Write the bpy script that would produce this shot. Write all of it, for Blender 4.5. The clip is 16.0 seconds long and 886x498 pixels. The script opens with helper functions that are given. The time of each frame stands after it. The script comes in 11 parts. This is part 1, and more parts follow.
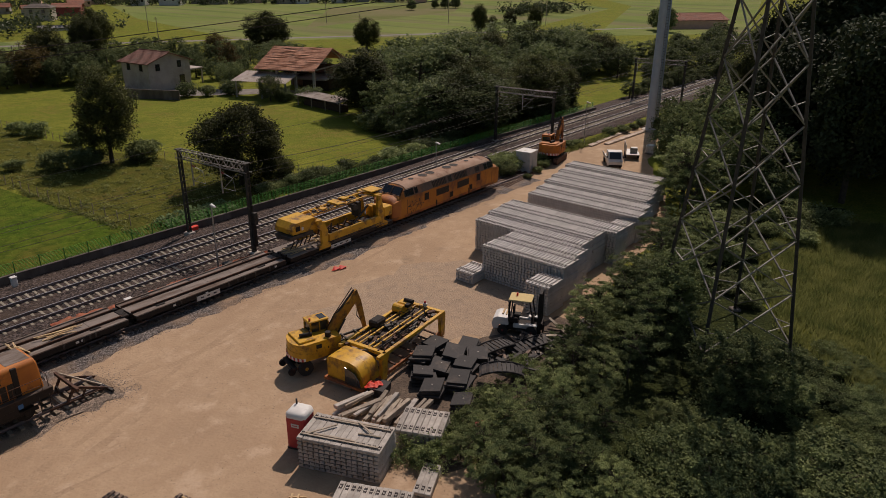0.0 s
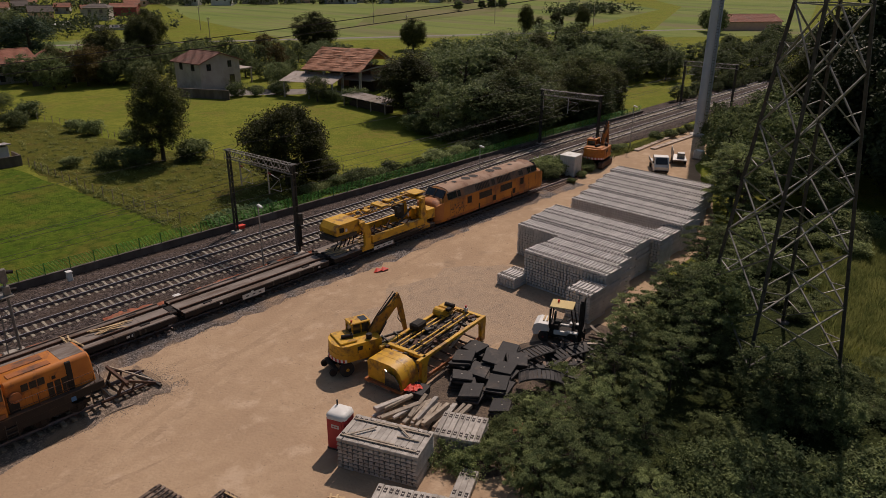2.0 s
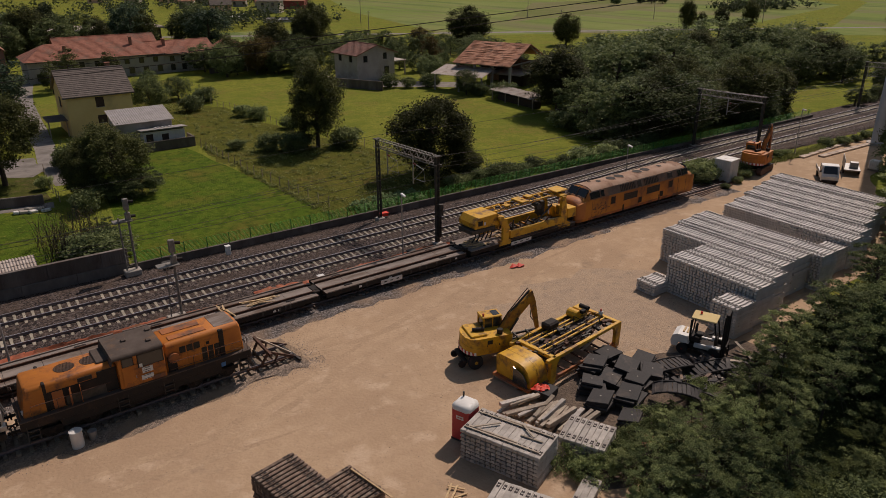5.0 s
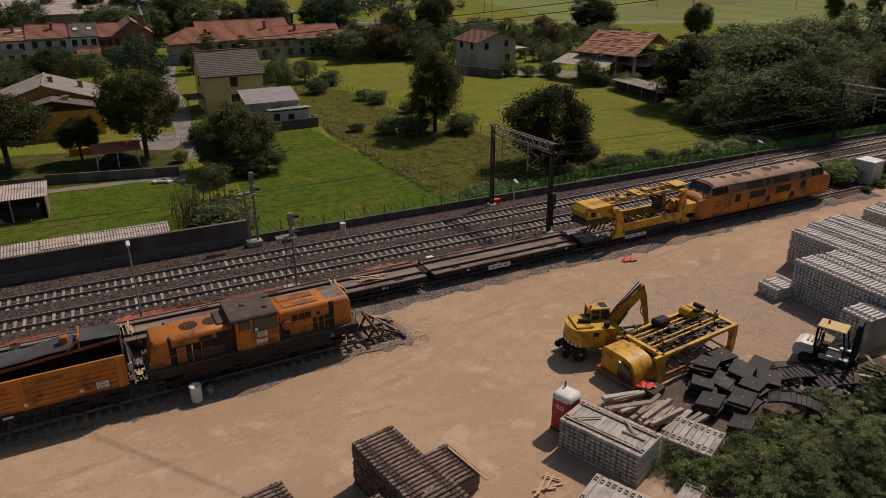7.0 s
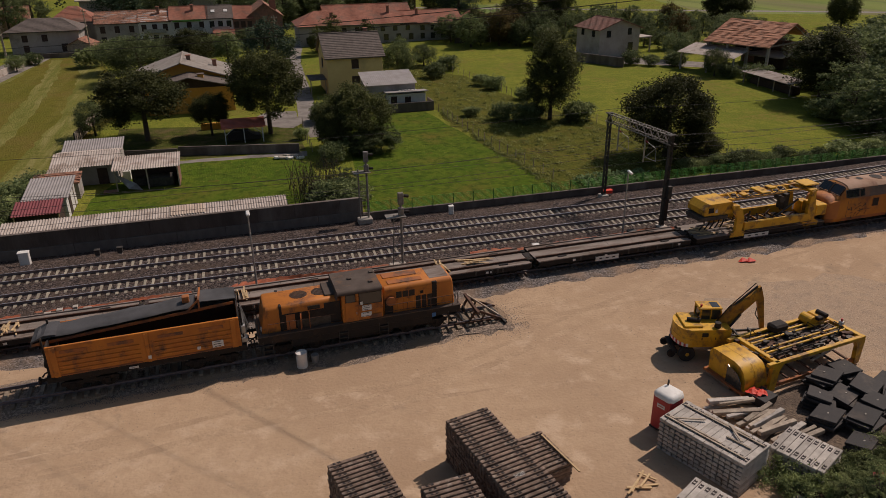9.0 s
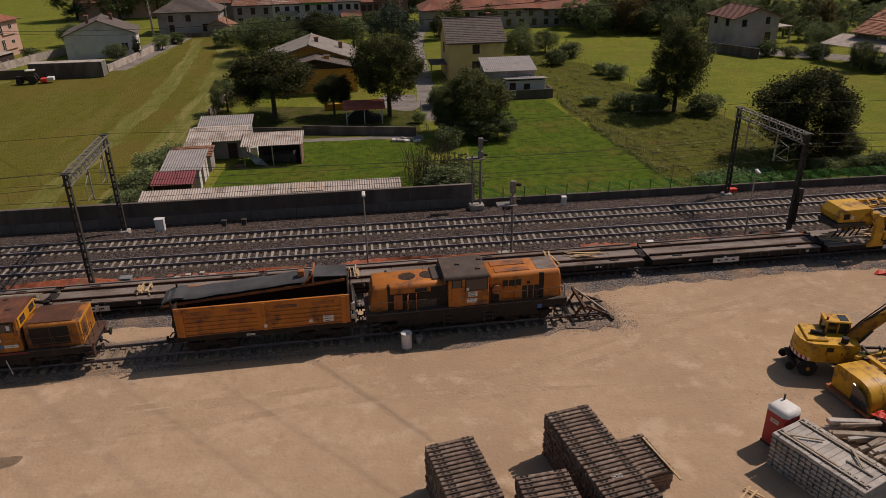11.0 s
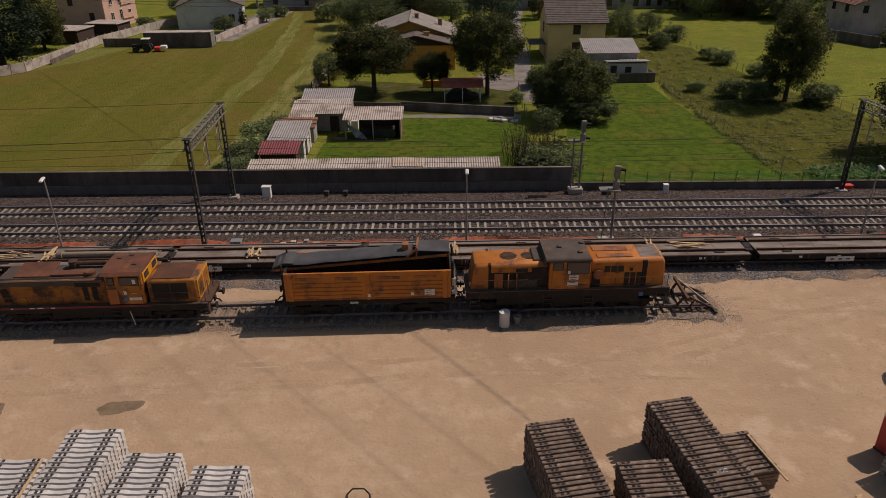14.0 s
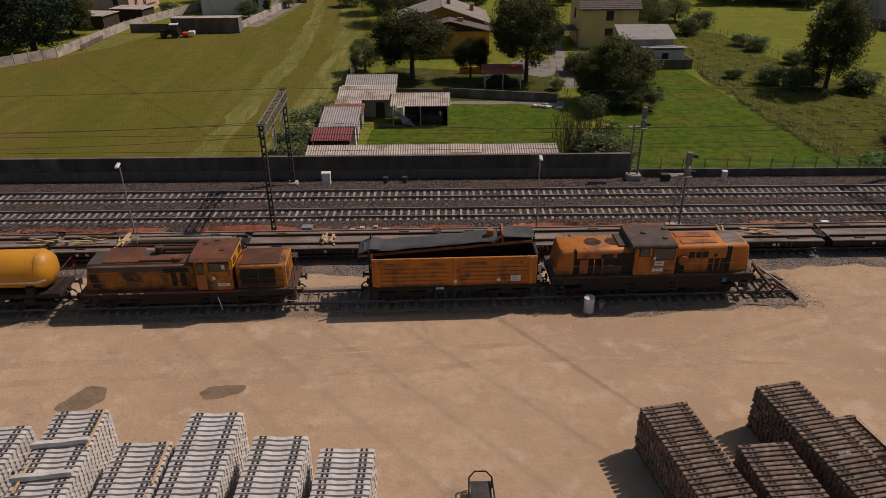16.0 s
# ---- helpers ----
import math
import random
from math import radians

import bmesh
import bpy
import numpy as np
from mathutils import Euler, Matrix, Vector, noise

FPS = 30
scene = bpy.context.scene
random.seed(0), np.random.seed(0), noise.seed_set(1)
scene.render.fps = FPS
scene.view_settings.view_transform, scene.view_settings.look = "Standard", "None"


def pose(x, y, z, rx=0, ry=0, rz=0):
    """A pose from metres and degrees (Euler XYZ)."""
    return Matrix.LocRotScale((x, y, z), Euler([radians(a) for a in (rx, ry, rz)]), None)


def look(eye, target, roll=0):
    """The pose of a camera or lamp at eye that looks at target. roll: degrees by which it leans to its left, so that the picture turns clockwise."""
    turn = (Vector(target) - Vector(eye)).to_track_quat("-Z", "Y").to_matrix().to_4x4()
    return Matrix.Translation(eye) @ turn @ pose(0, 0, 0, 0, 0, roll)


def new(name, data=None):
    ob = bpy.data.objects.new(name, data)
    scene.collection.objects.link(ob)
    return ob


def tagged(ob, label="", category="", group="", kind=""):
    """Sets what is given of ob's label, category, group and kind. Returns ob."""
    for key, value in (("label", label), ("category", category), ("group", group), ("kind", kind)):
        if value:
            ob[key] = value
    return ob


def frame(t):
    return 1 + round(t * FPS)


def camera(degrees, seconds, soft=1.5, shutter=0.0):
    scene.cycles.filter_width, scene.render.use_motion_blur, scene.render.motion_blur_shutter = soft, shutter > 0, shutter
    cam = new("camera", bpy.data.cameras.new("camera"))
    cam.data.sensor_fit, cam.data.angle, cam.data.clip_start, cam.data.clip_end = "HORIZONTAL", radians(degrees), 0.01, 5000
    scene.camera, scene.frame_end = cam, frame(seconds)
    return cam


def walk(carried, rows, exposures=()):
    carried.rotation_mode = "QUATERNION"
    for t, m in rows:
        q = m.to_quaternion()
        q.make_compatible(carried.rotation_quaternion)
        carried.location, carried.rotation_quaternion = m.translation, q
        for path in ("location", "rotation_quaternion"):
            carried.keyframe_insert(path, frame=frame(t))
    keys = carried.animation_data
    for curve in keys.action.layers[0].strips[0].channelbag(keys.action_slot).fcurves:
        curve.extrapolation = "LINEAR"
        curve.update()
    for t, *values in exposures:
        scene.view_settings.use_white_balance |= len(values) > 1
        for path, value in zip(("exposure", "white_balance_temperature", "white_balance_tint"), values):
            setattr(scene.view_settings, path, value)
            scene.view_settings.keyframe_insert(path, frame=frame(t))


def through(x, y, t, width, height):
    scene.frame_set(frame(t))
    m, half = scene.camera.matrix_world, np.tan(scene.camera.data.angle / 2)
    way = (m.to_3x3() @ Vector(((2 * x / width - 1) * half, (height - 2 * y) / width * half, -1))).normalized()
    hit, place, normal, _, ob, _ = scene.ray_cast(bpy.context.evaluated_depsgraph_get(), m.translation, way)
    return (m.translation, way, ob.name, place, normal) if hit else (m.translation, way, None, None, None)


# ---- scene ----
cam = camera(63.8, 16.0, 0.45)
PATH = [
    (0, (0.006, -0.1, 24.097), (1.45, 1.07, 23.356), 0.4),
    (0.5, (-0.009, -0.115, 24.208), (1.423, 1.068, 23.466), 0.4),
    (1, (-0.059, -0.128, 24.304), (1.361, 1.07, 23.563), 0.4),
    (1.5, (-0.062, -0.099, 24.386), (1.338, 1.123, 23.645), 0.3),
    (2, (-0.033, -0.075, 24.466), (1.334, 1.182, 23.724), 0.3),
    (2.5, (-0.009, -0.094, 24.5), (1.323, 1.2, 23.758), 0.2),
    (3, (-0.01, -0.081, 24.499), (1.284, 1.251, 23.756), 0.1),
    (5.5, (0.191, 0.047, 24.384), (1.2, 1.597, 23.623), -0.2),
    (6, (0.156, 0.056, 24.315), (1.099, 1.644, 23.548), -0.2),
    (6.5, (0.15, 0.008, 24.163), (1.025, 1.632, 23.391), -0.3),
    (7, (0.179, 0.003, 24.032), (0.984, 1.659, 23.253), -0.4),
    (7.5, (0.195, 0.008, 23.919), (0.93, 1.693, 23.133), -0.4),
    (8, (0.222, 0.012, 23.844), (0.885, 1.723, 23.051), -0.5),
    (8.5, (0.196, -0.037, 23.776), (0.788, 1.698, 22.975), -0.5),
    (9, (0.259, -0.073, 23.756), (0.78, 1.681, 22.949), -0.6),
    (9.5, (0.305, -0.032, 23.763), (0.751, 1.739, 22.948), -0.7),
    (12, (0.05, -0.02, 23.929), (0.145, 1.785, 23.073), -0.9),
    (12.5, (-0.126, -0.045, 23.927), (-0.075, 1.758, 23.062), -0.8),
    (13, (-0.39, -0.118, 23.943), (-0.361, 1.682, 23.071), -0.8),
    (13.5, (-0.789, -0.191, 23.94), (-0.776, 1.605, 23.061), -0.7),
    (14, (-1.332, -0.234, 23.966), (-1.331, 1.558, 23.079), -0.6),
    (14.5, (-2.183, -0.306, 23.94), (-2.187, 1.483, 23.045), -0.7),
    (15, (-3.391, -0.365, 23.936), (-3.393, 1.419, 23.033), -0.6),
    (15.5, (-4.913, -0.411, 23.972), (-4.912, 1.37, 23.062), -0.5),
    (16, (-6.717, -0.404, 24.019), (-6.712, 1.372, 23.1), -0.5),
]
walk(cam, [(t, look(eye, target, roll)) for t, eye, target, roll in PATH])

# ---- daylight ----
SUN_TO = Vector((0.80, 0.335, 1.03)).normalized()
world = bpy.data.worlds.new("world")
scene.world = world
world.use_nodes = True
wn = world.node_tree
sky = wn.nodes.new("ShaderNodeTexSky")
sky.sky_type = "NISHITA"
sky.sun_disc = False
sky.sun_elevation = math.asin(SUN_TO.z)
sky.sun_rotation = math.atan2(SUN_TO.x, SUN_TO.y)
sky.air_density, sky.dust_density = 1.2, 2.0
wn.links.new(sky.outputs[0], wn.nodes["Background"].inputs[0])
wn.nodes["Background"].inputs[1].default_value = 0.074
sun = new("sun", bpy.data.lights.new("sun", "SUN"))
sun.data.energy, sun.data.angle, sun.data.color = 4.9, radians(0.6), (1.0, 0.842, 0.745)
sun.matrix_world = look((0, 0, 60), tuple(Vector((0, 0, 60)) - SUN_TO * 10))
scene.view_settings.exposure = -0.69


# ---- mesh and object helpers ----
class Geo:
    """Collects faces for one mesh."""

    def __init__(self, m=None):
        self.v, self.f, self.m = [], [], m or Matrix()

    def add(self, verts, faces):
        n = len(self.v)
        m = self.m
        self.v.extend(tuple(m @ Vector(p)) for p in verts)
        self.f.extend(tuple(n + i for i in f) for f in faces)
        return self

    def box(self, x, y, z, sx, sy, sz, ch=0.0, rot=None):
        """A box about its centre; ch chamfers all its edges."""
        a, b, c = sx / 2, sy / 2, sz / 2
        if ch <= 0:
            vs = [(i * a, j * b, k * c) for i in (-1, 1) for j in (-1, 1) for k in (-1, 1)]
            fs = [(0, 1, 3, 2), (4, 6, 7, 5), (0, 4, 5, 1), (2, 3, 7, 6), (0, 2, 6, 4), (1, 5, 7, 3)]
        else:
            ch = min(ch, a * 0.9, b * 0.9, c * 0.9)
            vs, idx = [], {}
            for i in (-1, 1):
                for j in (-1, 1):
                    for k in (-1, 1):
                        for ax in range(3):
                            p = [i * (a - ch), j * (b - ch), k * (c - ch)]
                            p[ax] = (i * a, j * b, k * c)[ax]
                            idx[i, j, k, ax] = len(vs)
                            vs.append(tuple(p))
            fs = []
            for s in (-1, 1):
                q = [(-1, -1), (1, -1), (1, 1), (-1, 1)] if s > 0 else [(-1, -1), (-1, 1), (1, 1), (1, -1)]
                fs.append([idx[s, u, w, 0] for u, w in q])
                fs.append([idx[w, s, u, 1] for u, w in q])
                fs.append([idx[u, w, s, 2] for u, w in q])
            for i in (-1, 1):
                for j in (-1, 1):
                    fs.append([idx[i, j, -1, 0], idx[i, j, 1, 0], idx[i, j, 1, 1], idx[i, j, -1, 1]])
                    fs.append([idx[i, -1, j, 0], idx[i, 1, j, 0], idx[i, 1, j, 2], idx[i, -1, j, 2]])
                    fs.append([idx[-1, i, j, 1], idx[1, i, j, 1], idx[1, i, j, 2], idx[-1, i, j, 2]])
                    for k in (-1, 1):
                        fs.append([idx[i, j, k, 0], idx[i, j, k, 1], idx[i, j, k, 2]])
        q = Matrix.Translation((x, y, z))
        if rot:
            q = q @ Euler([radians(r) for r in rot]).to_matrix().to_4x4()
        return self.add([q @ Vector(p) for p in vs], fs)

    def cyl(self, p, q, r, n=10, r2=None, cap=True):
        """A rod or cone from p to q."""
        p, q = Vector(p), Vector(q)
        d = (q - p).normalized()
        u = d.orthogonal().normalized()
        w = d.cross(u)
        r2 = r if r2 is None else r2
        ring = [(math.cos(2 * math.pi * i / n), math.sin(2 * math.pi * i / n)) for i in range(n)]
        vs = [p + (u * c + w * s) * r for c, s in ring] + [q + (u * c + w * s) * r2 for c, s in ring]
        fs = [(i, (i + 1) % n, n + (i + 1) % n, n + i) for i in range(n)]
        if cap:
            fs += [tuple(range(n - 1, -1, -1)), tuple(range(n, 2 * n))]
        return self.add(vs, fs)

    def beam(self, p, q, w, h):
        """A square bar from p to q, w wide and h high."""
        p, q = Vector(p), Vector(q)
        d = (q - p).normalized()
        u = d.cross(Vector((0, 0, 1)))
        u = u.normalized() if u.length > 1e-4 else Vector((1, 0, 0))
        t = u.cross(d)
        vs = [e + u * (i * w / 2) + t * (j * h / 2) for e in (p, q) for i, j in ((-1, -1), (1, -1), (1, 1), (-1, 1))]
        return self.add(vs, [(3, 2, 1, 0), (4, 5, 6, 7), (0, 1, 5, 4), (1, 2, 6, 5), (2, 3, 7, 6), (3, 0, 4, 7)])

    def prism(self, profile, a, b, axis="x"):
        """A profile drawn from a to b along an axis; the profile lies in the two others."""
        n = len(profile)
        put = {"x": lambda t, p: (t, p[0], p[1]), "y": lambda t, p: (p[0], t, p[1]), "z": lambda t, p: (p[0], p[1], t)}[axis]
        vs = [put(a, p) for p in profile] + [put(b, p) for p in profile]
        fs = [(i, (i + 1) % n, n + (i + 1) % n, n + i) for i in range(n)]
        return self.add(vs, fs + [tuple(range(n - 1, -1, -1)), tuple(range(n, 2 * n))])

    def loft(self, rings, cap=True):
        """Skin through closed rings of the same length."""
        n = len(rings[0])
        vs = [p for r in rings for p in r]
        fs = []
        for k in range(len(rings) - 1):
            o = k * n
            fs += [(o + i, o + (i + 1) % n, o + n + (i + 1) % n, o + n + i) for i in range(n)]
        if cap:
            fs += [tuple(range(n - 1, -1, -1)), tuple(range(len(vs) - n, len(vs)))]
        return self.add(vs, fs)

    def tube(self, pts, r, n=6):
        pts = [Vector(p) for p in pts]
        rings, u = [], None
        for i, p in enumerate(pts):
            d = (pts[min(i + 1, len(pts) - 1)] - pts[max(i - 1, 0)]).normalized()
            u = d.orthogonal().normalized() if u is None else (u - d * u.dot(d)).normalized()
            w = d.cross(u)
            rings.append([p + (u * math.cos(2 * math.pi * k / n) + w * math.sin(2 * math.pi * k / n)) * r for k in range(n)])
        return self.loft(rings)

    def quad(self, *p):
        return self.add(p, [tuple(range(len(p)))])

    def mesh(self, name, material, smooth=False):
        me = bpy.data.meshes.new(name)
        me.from_pydata(self.v, [], self.f)
        bm = bmesh.new()
        bm.from_mesh(me)
        if len(self.f) < 20000:
            bmesh.ops.recalc_face_normals(bm, faces=bm.faces)
        bm.to_mesh(me)
        bm.free()
        me.materials.append(material)
        if smooth:
            me.polygons.foreach_set("use_smooth", [True] * len(me.polygons))
        return me


def part(name, geo, material, parent=None, label="", smooth=False):
    """One mesh object, under a thing or under a part. geo is a Geo or a mesh."""
    me = geo.mesh(name, material, smooth) if isinstance(geo, Geo) else geo
    ob = new(name, me)
    ob.parent = parent
    return tagged(ob, label)


def thing(name, label, category, m=None, group="", kind=""):
    ob = new(name)
    ob.empty_display_size = 0.2
    ob.matrix_basis = m or Matrix()
    return tagged(ob, label, category, group, kind)


def setting(name, geo, material, label, category, smooth=False):
    return tagged(part(name, geo, material, None, label, smooth), "", category, "", "structure")


def edges_soft(ob, angle=35):
    me = ob.data
    me.polygons.foreach_set("use_smooth", [True] * len(me.polygons))
    me.set_sharp_from_angle(angle=radians(angle))
    return ob


rnd = random.Random(7)


# ---- materials ----
def surf(name, a, b=None, scale=2.0, rough=0.8, metal=0.0, bump=0.0, bscale=20.0, dirt=None, dscale=0.6, damt=0.5, rand=0.0, coat=0.0, stretch=None, spec=0.4):
    """A procedural surface: two tones at one scale, dirt at another, fine relief, and a tone of its own for each object."""
    m = bpy.data.materials.new(name)
    m.use_nodes = True
    t = m.node_tree
    N, L = t.nodes.new, t.links.new
    p = t.nodes["Principled BSDF"]
    geo = N("ShaderNodeNewGeometry")
    vec = geo.outputs["Position"]
    if stretch:
        mp = N("ShaderNodeMapping")
        mp.inputs["Scale"].default_value = stretch
        L(vec, mp.inputs["Vector"])
        vec = mp.outputs[0]

    def nz(sc, detail=5, rough_=0.6):
        n = N("ShaderNodeTexNoise")
        n.inputs["Scale"].default_value, n.inputs["Detail"].default_value, n.inputs["Roughness"].default_value = sc, detail, rough_
        L(vec, n.inputs["Vector"])
        return n

    def ramp(src, lo, hi):
        r = N("ShaderNodeMapRange")
        r.inputs["From Min"].default_value, r.inputs["From Max"].default_value = lo, hi
        L(src, r.inputs["Value"])
        return r.outputs[0]

    def mix(f, c1, c2, kind="MIX"):
        x = N("ShaderNodeMix")
        x.data_type, x.blend_type = "RGBA", kind
        for s, c in ((0, f), (6, c1), (7, c2)):
            if isinstance(c, tuple):
                x.inputs[s].default_value = (*c, 1)
            elif isinstance(c, (int, float)):
                x.inputs[s].default_value = c
            else:
                L(c, x.inputs[s])
        return x.outputs[2]

    b = b or tuple(c * 0.75 for c in a)
    n1 = nz(scale)
    col = mix(ramp(n1.outputs[0], 0.35, 0.65), a, b)
    if dirt:
        n2 = nz(dscale, 8, 0.65)
        lo = 0.62 - 0.3 * damt
        col = mix(ramp(n2.outputs[0], lo, lo + 0.14), col, dirt)
    if rand:
        oi = N("ShaderNodeObjectInfo")
        col = mix(1.0, col, mix(oi.outputs["Random"], (1 - rand,) * 3, (1 + rand,) * 3), "MULTIPLY")
    L(col, p.inputs["Base Color"])
    p.inputs["Metallic"].default_value = metal
    p.inputs["Specular IOR Level"].default_value = spec
    p.inputs["Coat Weight"].default_value = coat
    rr = N("ShaderNodeMapRange")
    rr.inputs["To Min"].default_value, rr.inputs["To Max"].default_value = max(0.05, rough - 0.12), min(1.0, rough + 0.12)
    L(n1.outputs[0], rr.inputs["Value"])
    L(rr.outputs[0], p.inputs["Roughness"])
    if bump:
        nb = nz(bscale, 4)
        bp = N("ShaderNodeBump")
        bp.inputs["Strength"].default_value, bp.inputs["Distance"].default_value = min(1.0, bump), 0.05
        L(nb.outputs[0], bp.inputs["Height"])
        L(bp.outputs[0], p.inputs["Normal"])
    return m


def field(name, tones, scales, bump=0.6, bscale=6.0, stripe=None):
    """Ground with several tones, each by a noise of its own scale."""
    m = bpy.data.materials.new(name)
    m.use_nodes = True
    t = m.node_tree
    N, L = t.nodes.new, t.links.new
    p = t.nodes["Principled BSDF"]
    p.inputs["Roughness"].default_value, p.inputs["Specular IOR Level"].default_value = 0.95, 0.03
    pos = N("ShaderNodeNewGeometry").outputs["Position"]
    col = None
    for k, (tone, (sc, lo, hi)) in enumerate(zip(tones, scales)):
        if col is None:
            rgb = N("ShaderNodeRGB")
            rgb.outputs[0].default_value = (*tone, 1)
            col = rgb.outputs[0]
            continue
        n = N("ShaderNodeTexNoise")
        n.inputs["Scale"].default_value, n.inputs["Detail"].default_value, n.inputs["Roughness"].default_value = sc, 6, 0.65
        src = pos
        if stripe and k in stripe:
            mp = N("ShaderNodeMapping")
            mp.inputs["Rotation"].default_value = (0, 0, radians(stripe[k][0]))
            mp.inputs["Scale"].default_value = (1, stripe[k][1], 1)
            L(pos, mp.inputs["Vector"])
            src = mp.outputs[0]
        else:
            ad = N("ShaderNodeVectorMath")
            ad.inputs[1].default_value = (17.3 * k, 5.1 * k, 0)
            L(pos, ad.inputs[0])
            src = ad.outputs[0]
        L(src, n.inputs["Vector"])
        r = N("ShaderNodeMapRange")
        r.inputs["From Min"].default_value, r.inputs["From Max"].default_value = lo, hi
        L(n.outputs[0], r.inputs["Value"])
        x = N("ShaderNodeMix")
        x.data_type = "RGBA"
        L(r.outputs[0], x.inputs[0])
        L(col, x.inputs[6])
        x.inputs[7].default_value = (*tone, 1)
        col = x.outputs[2]
    L(col, p.inputs["Base Color"])
    nb = N("ShaderNodeTexNoise")
    nb.inputs["Scale"].default_value, nb.inputs["Detail"].default_value = bscale, 5
    L(pos, nb.inputs["Vector"])
    bp = N("ShaderNodeBump")
    bp.inputs["Strength"].default_value, bp.inputs["Distance"].default_value = bump, 0.2
    L(nb.outputs[0], bp.inputs["Height"])
    L(bp.outputs[0], p.inputs["Normal"])
    return m


def leafy(name, a, b, through=0.25, clump=0.9):
    """Leaves: two tones by island and by clump, with some light coming through."""
    m = bpy.data.materials.new(name)
    m.use_nodes = True
    t = m.node_tree
    N, L = t.nodes.new, t.links.new
    p = t.nodes["Principled BSDF"]
    g = N("ShaderNodeNewGeometry")
    oi = N("ShaderNodeObjectInfo")
    x = N("ShaderNodeMix")
    x.data_type = "RGBA"
    x.inputs[6].default_value, x.inputs[7].default_value = (*a, 1), (*b, 1)
    nz = N("ShaderNodeTexNoise")
    nz.inputs["Scale"].default_value, nz.inputs["Detail"].default_value = clump, 3
    L(g.outputs["Position"], nz.inputs["Vector"])
    ra = N("ShaderNodeMapRange")
    ra.inputs["From Min"].default_value, ra.inputs["From Max"].default_value = 0.38, 0.64
    L(nz.outputs[0], ra.inputs["Value"])
    av = N("ShaderNodeMix")
    av.data_type = "FLOAT"
    av.inputs[0].default_value = 0.6
    L(g.outputs["Random Per Island"], av.inputs[2])
    L(ra.outputs[0], av.inputs[3])
    L(av.outputs[0], x.inputs[0])
    y = N("ShaderNodeHueSaturation")
    r = N("ShaderNodeMapRange")
    r.inputs["To Min"].default_value, r.inputs["To Max"].default_value = 0.62, 1.36
    L(oi.outputs["Random"], r.inputs["Value"])
    L(r.outputs[0], y.inputs["Value"])
    L(x.outputs[2], y.inputs["Color"])
    L(y.outputs[0], p.inputs["Base Color"])
    p.inputs["Roughness"].default_value, p.inputs["Specular IOR Level"].default_value = 0.65, 0.1
    tr = N("ShaderNodeBsdfTranslucent")
    L(y.outputs[0], tr.inputs["Color"])
    mx = N("ShaderNodeMixShader")
    mx.inputs[0].default_value = through
    L(p.outputs[0], mx.inputs[1])
    L(tr.outputs[0], mx.inputs[2])
    L(mx.outputs[0], t.nodes["Material Output"].inputs[0])
    return m


def stony(name, tones, cell, dust, damt=0.35):
    """Loose stones: cells of several tones with dark gaps between them."""
    m = bpy.data.materials.new(name)
    m.use_nodes = True
    t = m.node_tree
    N, L = t.nodes.new, t.links.new
    p = t.nodes["Principled BSDF"]
    p.inputs["Roughness"].default_value, p.inputs["Specular IOR Level"].default_value = 0.95, 0.2
    pos = N("ShaderNodeNewGeometry").outputs["Position"]
    v, d = N("ShaderNodeTexVoronoi"), N("ShaderNodeTexVoronoi")
    d.feature = "DISTANCE_TO_EDGE"
    for q in (v, d):
        q.inputs["Scale"].default_value = cell
        L(pos, q.inputs["Vector"])
    sep = N("ShaderNodeSeparateColor")
    L(v.outputs["Color"], sep.inputs[0])
    ramp = N("ShaderNodeValToRGB")
    ramp.color_ramp.interpolation = "CONSTANT"
    while len(ramp.color_ramp.elements) < len(tones):
        ramp.color_ramp.elements.new(0.5)
    for k, (e, c) in enumerate(zip(ramp.color_ramp.elements, tones)):
        e.position, e.color = k / len(tones), (*c, 1)
    L(sep.outputs[0], ramp.inputs[0])
    n = N("ShaderNodeTexNoise")
    n.inputs["Scale"].default_value, n.inputs["Detail"].default_value = 0.35, 8
    L(pos, n.inputs["Vector"])
    r = N("ShaderNodeMapRange")
    r.inputs["From Min"].default_value, r.inputs["From Max"].default_value, r.inputs["To Max"].default_value = 0.45, 0.7, damt * 2
    L(n.outputs[0], r.inputs["Value"])
    x = N("ShaderNodeMix")
    x.data_type = "RGBA"
    L(r.outputs[0], x.inputs[0])
    L(ramp.outputs[0], x.inputs[6])
    x.inputs[7].default_value = (*dust, 1)
    L(x.outputs[2], p.inputs["Base Color"])
    b = N("ShaderNodeBump")
    b.inputs["Strength"].default_value, b.inputs["Distance"].default_value = 1.0, 0.12
    L(d.outputs["Distance"], b.inputs["Height"])
    L(b.outputs[0], p.inputs["Normal"])
    return m


